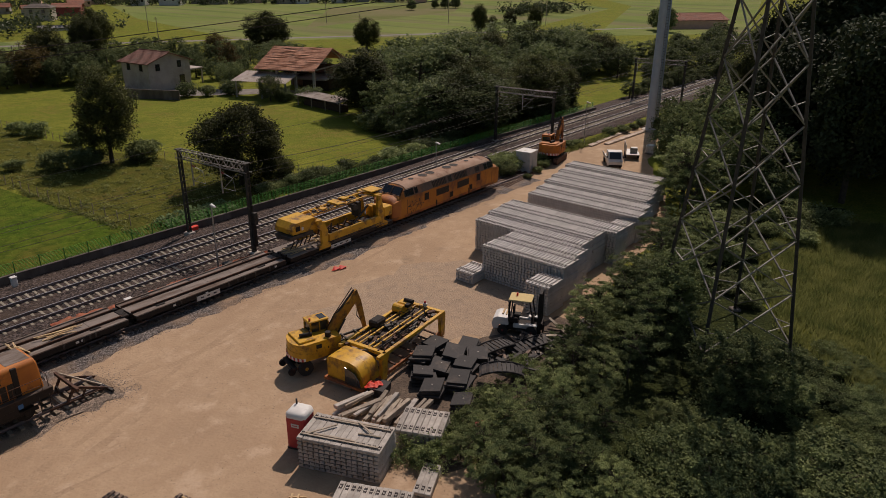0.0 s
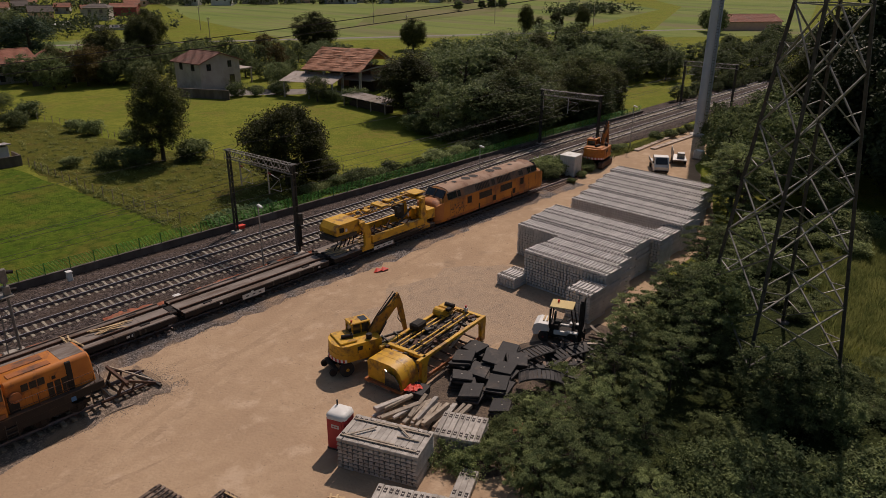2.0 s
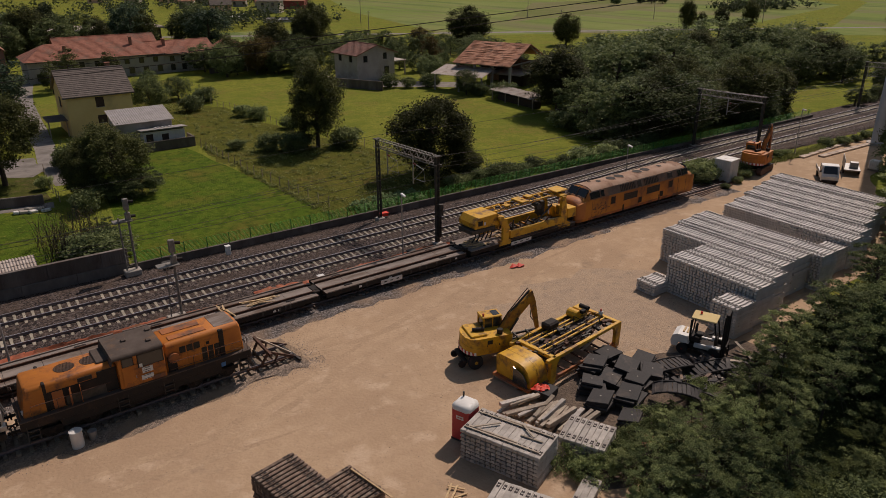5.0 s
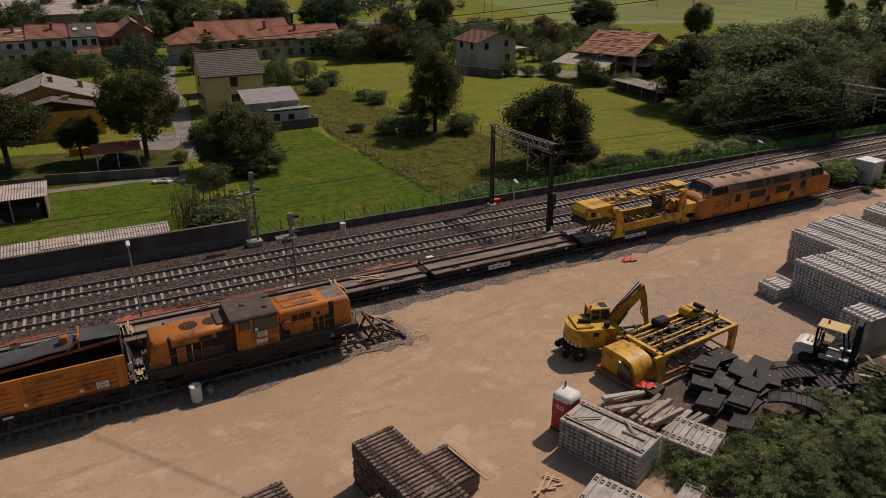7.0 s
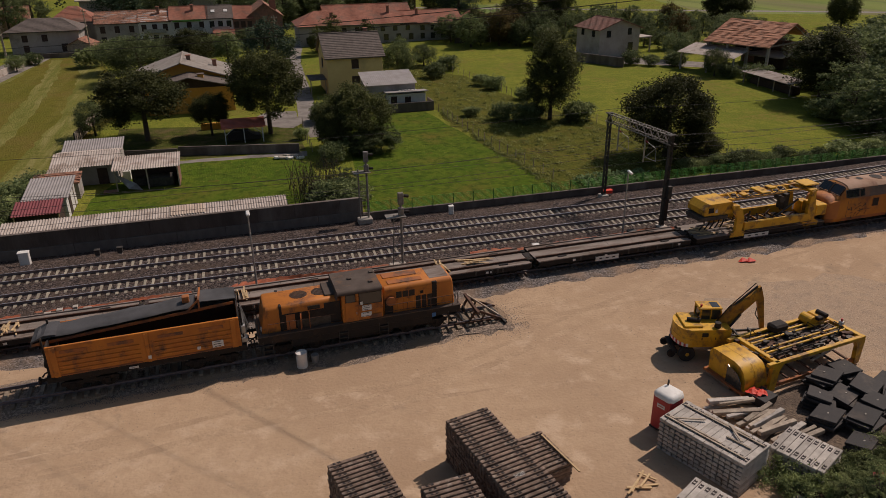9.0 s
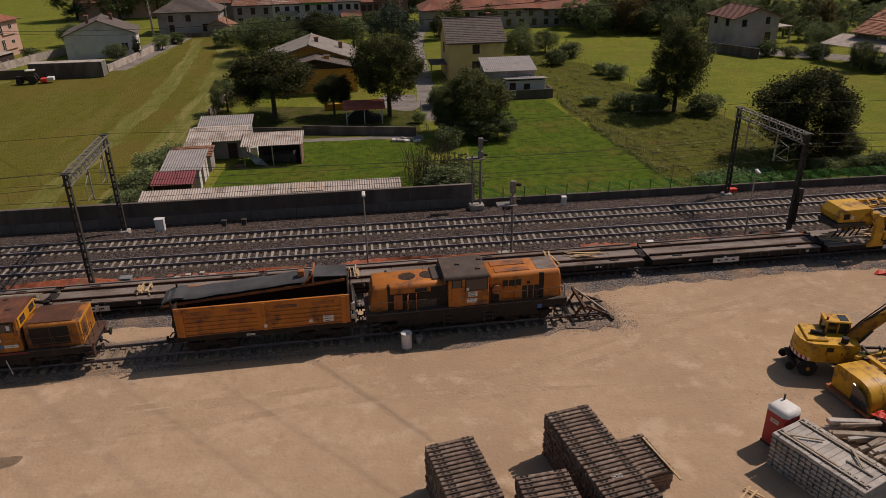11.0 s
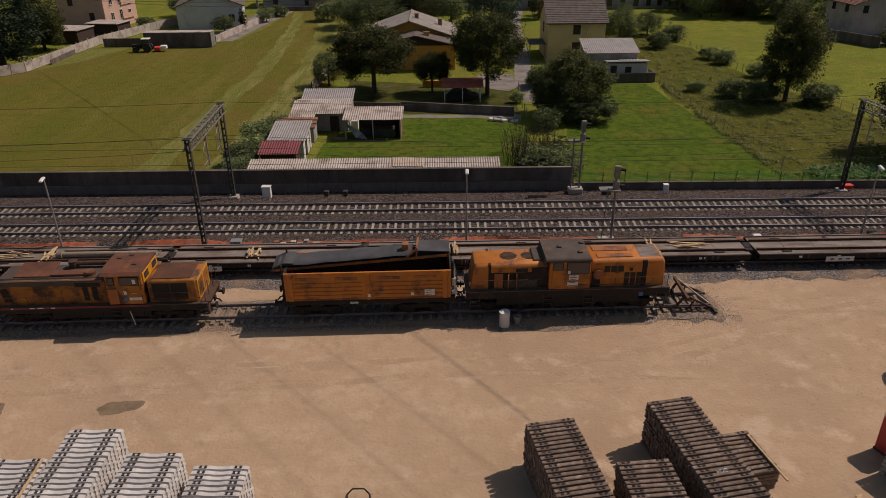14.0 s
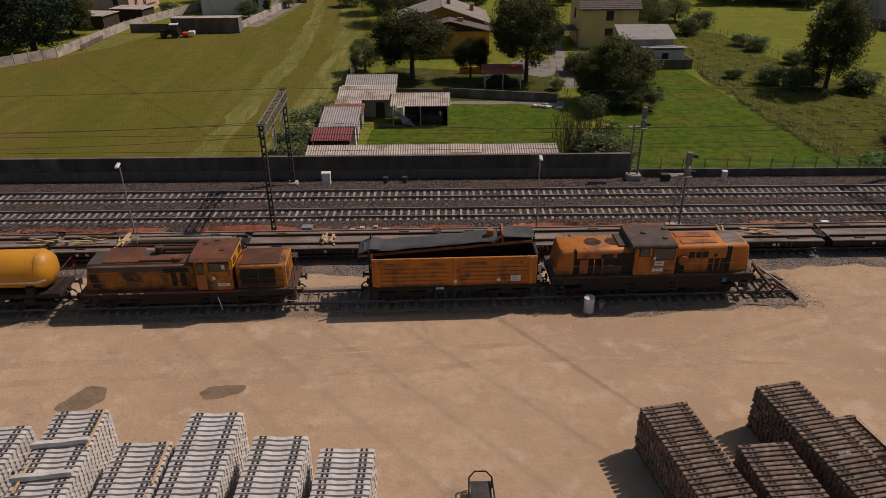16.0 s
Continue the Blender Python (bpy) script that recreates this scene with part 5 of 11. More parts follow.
# -- hopper wagon with a conveyor --
def hopper_wagon():
    t = thing("hopper_wagon", "orange open wagon with ribbed sides and a grey conveyor above", "wagon", on_track(-5.95, y_side))
    L = 5.05
    part("underframe", Geo().box(0, 0, 1.15, 2 * L + 0.6, 2.6, 0.4, 0.03).box(0, 0, 0.85, 5, 1.2, 0.5, 0.05), M["black"], t, "black underframe")
    bogie(t, -3.3, 1.8)
    bogie(t, 3.3, 1.8)
    buffers(t, -L - 0.35, L + 0.35, 1.0)
    for s, nm in ((-1, "side_panel"), (1, "side_panel")):
        y = 1.42 * s
        p = slab(t, nm, 0, y, 2.3, 2 * L, 0.08, 1.82, "orange", "orange ribbed steel side", 0.01)
        for x in (-L + 0.35, 0.02, L - 0.35):
            slab(t, "stanchion", x, y + 0.07 * s, 2.3, 0.3 if abs(x) > 1 else 0.22, 0.1, 1.82, "orange", "", 0.02, None, p)
        for z in (1.45, 1.72, 1.98, 2.26, 2.55):
            for x in (-L / 2, L / 2):
                slab(t, "rib", x, y + 0.055 * s, z, L - 0.75, 0.06, 0.09, "orange_rust" if z == 1.45 else "orange", "", 0.015, None, p)
        for x in (-3.7, -1.3, 1.3, 3.5):
            slab(t, "recess", x, y + 0.045 * s, 2.87, 1.35, 0.03, 0.2, "orange_rust", "", 0.005, None, p)
        slab(t, "top_rail", 0, y, 3.24, 2 * L, 0.14, 0.08, "orange", "", 0.015, None, p)
    for x in (-L, L):
        slab(t, "end_panel", x, 0, 2.2, 0.1, 2.84, 2.0, "black", "black wagon end", 0.01)
        for y in (-1.1, 1.1):
            slab(t, "end_post", x * 1.03, y, 2.4, 0.1, 0.12, 2.6, "black")
    slab(t, "inner_lining", 0, 1.35, 2.3, 2 * L - 0.2, 0.04, 1.84, "black", "dark dirty hopper lining", 0)
    slab(t, "hopper_floor", 0, 0, 1.5, 2 * L - 0.2, 2.7, 0.1, "black", "dark hopper inside")
    y = -1.51
    lettering(t, 3.75, y - 0.02, 1.83, 0.62, 0.42, 3)
    lettering(t, 2.7, y - 0.02, 1.75, 0.2, 0.2, 1, "paper", "paper")
    slab(t, "notice", 0.05, y - 0.03, 1.7, 0.18, 0.012, 0.22, "paper", "", 0.003)
    lettering(t, -0.9, -1.36, 1.12, 0.5, 0.13, 1)
    part("fitting", Geo().box(-0.2, 0.9, 3.4, 0.08, 0.08, 0.55).box(-0.3, 0.9, 3.2, 0.5, 0.1, 0.1), M["paper"], t)
    # conveyor with its grey cover, rising along the wagon
    cv = Geo()
    n = 14
    for i in range(n + 1):
        x = -5.6 + 8.4 * i / n
        z = 3.25 + 0.62 * i / n
        for k, (yy, dz) in enumerate(((-0.36, -0.04), (-0.3, 0.03), (0.1, 0.08), (0.6, 0.09), (1.1, 0.05), (1.2, -0.02))):
            cv.v.append((x, yy + 0.05 * math.sin(i * 1.7), z + dz + 0.02 * math.sin(i * 1.3 + k)))
    cv.f = [(i * 6 + k, i * 6 + k + 1, i * 6 + 6 + k + 1, i * 6 + 6 + k) for i in range(n) for k in range(5)]
    cover = part("conveyor_cover", cv, M["belt"], t, "dark grey conveyor cover sheet", True)
    part("conveyor_frame", Geo().beam((-5.9, -0.3, 2.95), (4.9, -0.35, 3.75), 0.1, 0.16).beam((-5.9, 1.1, 2.95), (4.9, 1.1, 3.75), 0.1, 0.16), M["orange_rust"], t, "rusty orange conveyor frame")
    part("conveyor_belt", Geo().beam((-5.6, 0.4, 2.95), (4.7, 0.4, 3.68), 1.2, 0.06), M["black"], t)
    part("head_hood", Geo().box(4.0, 0.45, 4.02, 2.1, 1.55, 0.06, 0.01, (0, 3, 0)), M["belt"], t, "grey conveyor head sheet")
    part("tail_cloth", Geo().prism([(-6.0, 2.85), (-5.9, 3.15), (-5.2, 3.45), (-4.6, 3.42), (-4.6, 3.36), (-5.2, 3.38), (-5.8, 3.1), (-5.9, 2.85)], -0.35, 1.3, "y"), M["belt"], t, "sagging black tail cloth")
    part("head_frame", Geo().beam((2.2, -0.4, 3.5), (3.0, -0.4, 4.25), 0.1, 0.1).beam((3.0, -0.4, 4.25), (3.1, 1.2, 4.25), 0.1, 0.1).beam((3.0, -0.4, 3.6), (3.0, -0.4, 4.3), 0.1, 0.1).box(2.3, 0.3, 4.1, 0.4, 0.4, 0.4, 0.03), M["orange_rust"], t, "rusty orange conveyor head frame")
    # hoses and pipes at the end
    for k in range(6):
        part("pipe", Geo().tube([(5.2 + 0.08 * k, -1.1 + 0.4 * k, 1.3), (5.35, -1.1 + 0.4 * k, 2.2 + 0.15 * (k % 3)), (5.2, -0.9 + 0.35 * k, 3.0)], 0.04), M["galv"], t, "grey pipe")
    part("valve_box", Geo().box(5.25, -1.0, 1.6, 0.4, 0.5, 0.3, 0.03), M["galv"], t)
    part("valve_box", Geo().box(5.25, -1.1, 2.3, 0.25, 0.3, 0.5, 0.03), M["galv"], t)


def tank_wagon():
    t = thing("tank_wagon", "ochre yellow tank wagon with a domed end", "wagon", on_track(-36.3, y_side))
    L, R, ZC = 5.75, 1.2, 2.5
    rings = []
    for x, k in ((-L, 0.05), (-L + 0.08, 0.5), (-L + 0.3, 0.82), (-L + 0.7, 1), (L - 0.7, 1), (L - 0.3, 0.82), (L - 0.08, 0.5), (L, 0.05)):
        rings.append([(x, R * k * math.cos(2 * math.pi * i / 32), ZC + R * k * math.sin(2 * math.pi * i / 32)) for i in range(32)])
    part("tank", Geo().loft(rings), M["tankyel"], t, "ochre yellow steel tank", True)
    for x in (-5.0, -1.6, 1.6, 5.0):
        part("band", Geo().cyl((x - 0.03, 0, ZC), (x + 0.03, 0, ZC), R + 0.02, 32), M["tankyel"], t)
    arc = [(R + 0.03, radians(a)) for a in (196, 199, 202)] + [(R + 0.005, radians(a)) for a in (202, 199, 196)]
    part("stripe", Geo().loft([[(x, q * math.cos(a) * k, ZC + q * math.sin(a) * k) for q, a in arc] for x, k in ((-L + 0.7, 1), (L - 0.7, 1), (L - 0.3, 0.83))]), M["paper"], t, "pale stripe along the tank")
    part("dome", Geo().cyl((0, 0, ZC + 1.1), (0, 0, ZC + 1.5), 0.4, 18), M["tankyel"], t)
    part("underframe", Geo().box(0, 0, 1.12, 2 * L + 0.8, 2.2, 0.3, 0.03), M["black"], t)
    for x in (-4.4, 4.4):
        part("saddle", Geo().box(x, 0, 1.5, 0.5, 2.3, 0.5, 0.04), M["black"], t)
    bogie(t, -4.2, 1.8)
    bogie(t, 4.2, 1.8)
    buffers(t, -L - 0.4, L + 0.4, 1.0)
    rails_hand(t, [[(6.2, -1.2, 1.2), (6.2, -1.2, 2.6), (6.2, 1.2, 2.6), (6.2, 1.2, 1.2)], [(6.2, -1.2, 2.0), (6.2, 1.2, 2.0)], [(6.2, -0.4, 1.2), (6.2, -0.4, 2.6)]], 0.022, "maroon")


loco_a()
loco_b()
hopper_wagon()
tank_wagon()


# -- flat wagons with rails on their decks --
def flat_wagon(x0, x1, plates=()):
    xc, L = (x0 + x1) / 2, (x1 - x0) / 2 - 0.3
    t = thing("flat_wagon", "grey flat wagon with two dark rails along its deck", "wagon", on_track(xc, y_flat), "flat wagons")
    part("frame", Geo().box(0, -1.42, 0.62, 2 * L, 0.14, 0.36, 0.02).box(0, 1.42, 0.62, 2 * L, 0.14, 0.36, 0.02).box(0, 0, 0.55, 2 * L, 1.6, 0.3), M["black"], t, "black side sills")
    for k in range(6):
        o = slab(t, "deck_plate", -L + (k + 0.5) * L / 3, 0, 0.8, L / 3 - 0.02, 2.95, 0.05, "deck", "", 0.006)
    for y in (-0.78, 0.62):
        edges_soft(part("deck_rail", Geo().loft([[(x, y + py * 1.3, 0.82 + pz) for py, pz in RAIL] for x in (-L, L)]), M["rusty"], t, "dark rusty rail"), 40)
    part("deck_kerb", Geo().box(0, 1.38, 0.86, 2 * L, 0.1, 0.1).box(0, -1.44, 0.84, 2 * L, 0.06, 0.06), M["deck"], t)
    bogie(t, -L + 2.1, 1.8, 0.42)
    bogie(t, L - 2.1, 1.8, 0.42)
    part("coupler", Geo().box(L + 0.25, 0, 0.75, 0.6, 0.9, 0.25, 0.05).box(L + 0.1, -0.8, 0.85, 0.5, 0.3, 0.2, 0.04).box(L + 0.1, 0.7, 0.85, 0.5, 0.3, 0.2, 0.04).tube([(L - 0.2, -0.9, 0.9), (L + 0.3, -0.4, 1.05), (L + 0.6, -0.9, 0.8)], 0.06), M["black"], t)
    r = random.Random(int(x0))
    for k in range(9):
        slab(t, "stake_pocket", r.uniform(-L, L), -1.51, 0.6, 0.12, 0.05, 0.34, "darksteel")
    for px, w in plates:
        p = slab(t, "side_plate", px - xc, -1.53, 0.42, w, 0.03, 0.38, "paper", "long white plate", 0.006)
        for k in range(3):
            slab(t, "bar", px - xc + (k - 1) * w * 0.28, -1.548, 0.42, w * 0.12, 0.006, 0.1, "bar", "", 0, None, p)
    for k in range(3):
        slab(t, "small_plate", r.uniform(-L + 1, L - 1), -1.5, 0.62, 0.22, 0.02, 0.16, "paper", "", 0.004)


WX = (-61.8, -48.1, -34.4, -20.7, -7.0, 6.8, 20.6, 34.4)
for i, (a, b) in enumerate(zip(WX, WX[1:])):
    flat_wagon(a, b, {3: ((-17.8, 2.1),), 6: ((26.6, 2.0),), 5: (), 4: ((-4, 1.5),)}.get(i, ()))


def timber_pile(x, n, seed, spread=1.0, up=0.0):
    """Loose boards on a wagon deck."""
    r = random.Random(seed)
    t = thing("timber_pile", "small pile of pale sawn boards on a wagon deck", "timber", pose(x, y_flat(x), RT + 0.83), "timber piles")
    for k in range(n):
        o = part("board", Geo().box(0, 0, 0, r.uniform(0.9, 1.9) * spread, 0.1, 0.05, 0.006), M["timber"], t)
        o.location = (r.uniform(-0.5, 0.5) * spread, r.uniform(-0.45, 0.45), 0.06 + 0.05 * (k % 5) + up)
        o.rotation_euler = (radians(r.uniform(-5, 5)), radians(r.uniform(-3, 3)), radians(r.choice((90, 80, 100)) + r.uniform(-14, 14) if spread <= 1 else r.uniform(-22, 22)))


for x, n, s, sp in ((-29.4, 14, 1, 0.9), (-14.8, 12, 2, 0.8), (13.6, 12, 3, 0.8), (16.4, 9, 4, 1.2), (-32.0, 6, 5, 1.3), (-0.6, 10, 6, 0.8), (39.0, 9, 7, 1.2), (-22.6, 4, 8, 1.2), (-35.2, 5, 9, 1.4)):
    timber_pile(x, n, s, sp)
edges_soft(tagged(part("steel_pipe", Geo().cyl((-28.3, 44.9, RT + 1.05), (-21.6, 45.0, RT + 1.05), 0.2, 14).cyl((-28.6, 44.9, RT + 1.05), (-28.2, 44.9, RT + 1.05), 0.3, 14), M["oldwood"], None, "pale weathered pipe lying on a flat wagon"), "", "pipe"), 40)


# -- rail crane wagon --
def crane_wagon():
    xc = 41.0
    t = thing("crane_wagon", "yellow track-laying crane wagon on the siding", "crane wagon", on_track(xc, y_flat) @ Matrix.Diagonal((1, 1, 0.93, 1)))
    L = 6.3
    part("frame", Geo().box(0, 0, 0.62, 2 * L, 2.9, 0.4, 0.03), M["black"], t, "black wagon frame")
    part("deck", Geo().box(0, 0, 0.84, 2 * L, 2.95, 0.05), M["deck"], t)
    bogie(t, -4.3, 1.8, 0.42)
    bogie(t, 4.4, 1.8, 0.42)
    buffers(t, -L, L, 0.95)
    # long side beams
    for y in (-1.35, 1.35):
        slab(t, "side_beam", 1.5, y, 1.42, 6.8, 0.28, 0.74, "yellow", "yellow box beam", 0.02)
    slab(t, "beam_edge", 1.5, -1.51, 1.08, 6.7, 0.03, 0.06, "darksteel")
    slab(t, "inner_floor", 1.6, 0, 1.0, 6.6, 2.4, 0.08, "black")
    # portal at the cab end
    for y in (-1.4, 1.4):
        part("portal_leg", Geo().prism([(-3.2, 0.6), (-1.9, 0.6), (-1.85, 0.95), (-2.15, 1.15), (-2.1, 2.3), (-2.45, 3.2), (-3.3, 3.45), (-3.2, 2.9), (-2.8, 2.4), (-2.8, 1.15), (-3.2, 0.95)], y - 0.14, y + 0.14, "y"), M["yellow"], t, "curved yellow portal leg")
        part("cylinder", Geo().cyl((-1.7, y, 1.2), (-1.3, y * 0.8, 2.7), 0.07, 10), M["darksteel"], t)
    slab(t, "portal_beam", -2.95, 0, 3.35, 0.5, 3.0, 0.3, "yellow")
    # power unit housing above the left end
    part("power_housing", Geo().prism([(-5.7, 2.75), (-5.75, 3.25), (-5.3, 3.75), (-3.2, 3.8), (-3.0, 3.4), (-3.2, 2.65)], -1.15, 1.05, "y"), M["yellow"], t, "yellow engine housing with sloped ends")
    slab(t, "housing_window", -5.1, -1.16, 3.2, 0.5, 0.03, 0.45, "black", "opening with its inner shade drawn as a black slab in the housing")
    slab(t, "housing_sign", -4.6, -1.16, 3.1, 0.22, 0.02, 0.3, "paper")
    slab(t, "housing_underside", -4.8, -0.3, 2.5, 2.6, 1.9, 0.35, "darksteel")
    g = Geo()
    for k in range(5):
        g.tube([(-5.6 + 0.5 * k, -1.0, 2.6), (-5.4 + 0.45 * k, -0.9, 1.9), (-5.5 + 0.5 * k, -0.5, 1.2)], 0.06)
    part("hose", g, M["rubber"], t, "black hanging hoses")
    # two upper booms
    for y in (-0.55, 0.55):
        part("boom", Geo().beam((-3.2, y, 3.72), (4.6, y, 3.9), 0.16, 0.2), M["yellow"], t, "long yellow boom")
    g = Geo()
    for k in range(11):
        x = -2.8 + k * 0.7
        g.beam((x, -0.55, 3.8), (x + 0.35, 0.55, 3.86), 0.07, 0.07)
    part("boom_lacing", g, M["yellow"], t)
    for x, y, z, sx, sy, sz in ((0.4, 0, 4.02, 0.9, 1.5, 0.14), (1.6, 0.3, 4.04, 0.6, 0.7, 0.2), (-1.5, -0.3, 3.98, 0.6, 0.6, 0.14)):
        slab(t, "trolley", x, y, z, sx, sy, sz, "yellow", "yellow hoist trolley", 0.03)
    for k in range(7):
        slab(t, "valve_block", -2.4 + k * 0.95, (-0.2, 0.35, 0.0)[k % 3], 3.98 + 0.01 * k, 0.35, 0.25, 0.16, ("darksteel", "rusty", "black")[k % 3], "dark valve block on the booms", 0.02)
    for y in (-0.8, 0.75):
        part("pipe_run", Geo().tube([(-3.0, y, 3.78), (0, y, 3.86), (4.4, y, 3.98)], 0.045), M["wornarm"], t)
    part("hose_loop", Geo().tube([(-2.6 + 0.4 * k, -0.8 - 0.08 * math.sin(k), 3.95 + 0.08 * math.sin(k * 2)) for k in range(18)], 0.04), M["rubber"], t)
    # right hand tower
    for y in (-1.3, 1.3):
        part("tower_leg", Geo().prism([(4.0, 0.6), (5.6, 0.6), (5.6, 0.95), (5.15, 1.2), (5.1, 2.2), (4.8, 3.9), (4.45, 3.9), (4.3, 2.2), (4.45, 1.2), (4.0, 0.95)], y - 0.15, y + 0.15, "y"), M["yellow"], t, "yellow tower leg")
    part("tower_head", Geo().box(4.7, 0, 3.88, 0.8, 2.6, 0.26, 0.05), M["yellow"], t)
    part("operator_cab", Geo().box(5.0, -0.2, 3.92, 0.9, 1.0, 0.62, 0.05), M["darksteel"], t, "dark operator cab")
    part("cab_roof", Geo().box(4.8, -0.2, 4.28, 1.5, 1.4, 0.12, 0.04), M["yellow"], t)
    slab(t, "pane", 5.46, -0.2, 3.97, 0.03, 0.8, 0.42, "glass")
    slab(t, "pane", 5.0, -0.71, 3.97, 0.7, 0.03, 0.42, "glass")
    q = random.Random(44)
    for k in range(8):
        slab(t, "deck_board", -5.0 + q.uniform(-0.4, 0.5), -0.9 + 0.2 * k, 0.9 + 0.02 * (k % 3), 1.7, 0.14, 0.04, "timber", "", 0.004, (0, 0, q.uniform(-9, 9)))
    for k in range(6):
        slab(t, "floor_rib", -1.2 + 0.95 * k, 0, 1.1, 0.12, 2.3, 0.14, "wornarm")
    for y in (-0.6, 0.1, 0.8):
        part("winch", Geo().cyl((2.4 + 0.5 * y, y - 0.2, 3.2), (2.4 + 0.5 * y, y + 0.2, 3.2), 0.3, 14), M["darksteel"], t)
    part("hanging_frame", Geo().box(3.2, 0.3, 2.6, 0.5, 0.9, 1.5, 0.05), M["darksteel"], t, "dark hanging lifting gear")
    part("ram", Geo().cyl((1.6, -1.0, 1.8), (3.6, -0.9, 3.1), 0.08, 10), M["darksteel"], t)
    part("ram", Geo().cyl((3.6, 0.9, 1.4), (4.4, 0.9, 3.4), 0.09, 10), M["darksteel"], t)
    part("tool_box", Geo().box(5.9, -0.5, 1.9, 1.1, 1.6, 1.0, 0.04), M["yellow"], t, "yellow equipment box")
    part("tool_box", Geo().box(5.9, 0.9, 1.5, 0.9, 0.8, 1.2, 0.04), M["yellow"], t, "yellow equipment box")
    p = slab(t, "side_plate", -0.6, -1.5, 0.5, 2.4, 0.03, 0.34, "paper", "long white plate", 0.006)
    for k in range(3):
        slab(t, "bar", -0.6 + (k - 1) * 0.7, -1.52, 0.5, 0.3, 0.006, 0.1, "bar", "", 0, None, p)
    g = Geo()
    r = random.Random(3)
    for k in range(14):
        x = r.uniform(-1.5, 3.5)
        g.beam((x, r.uniform(-1, 1), 1.0), (x + r.uniform(-1, 1), r.uniform(-1, 1), r.uniform(1.0, 1.8)), 0.1, 0.12)
    tagged(part("gear_clutter", g, M["rusty"], t, "rusty clamps and bars on the deck"), kind="stuff")


crane_wagon()


M["nose"] = surf("sun_bleached_orange_paint", (0.50, 0.19, 0.04), (0.40, 0.14, 0.04), 0.8, 0.6, 0, 0.06, 14.0, (0.22, 0.08, 0.05), 0.7, 0.3)
M["darkband"] = surf("grey_brown_upper_side", (0.15, 0.11, 0.085), (0.105, 0.075, 0.06), 1.2, 0.75, 0, 0.1, 14.0, (0.21, 0.11, 0.06), 0.7, 0.3)
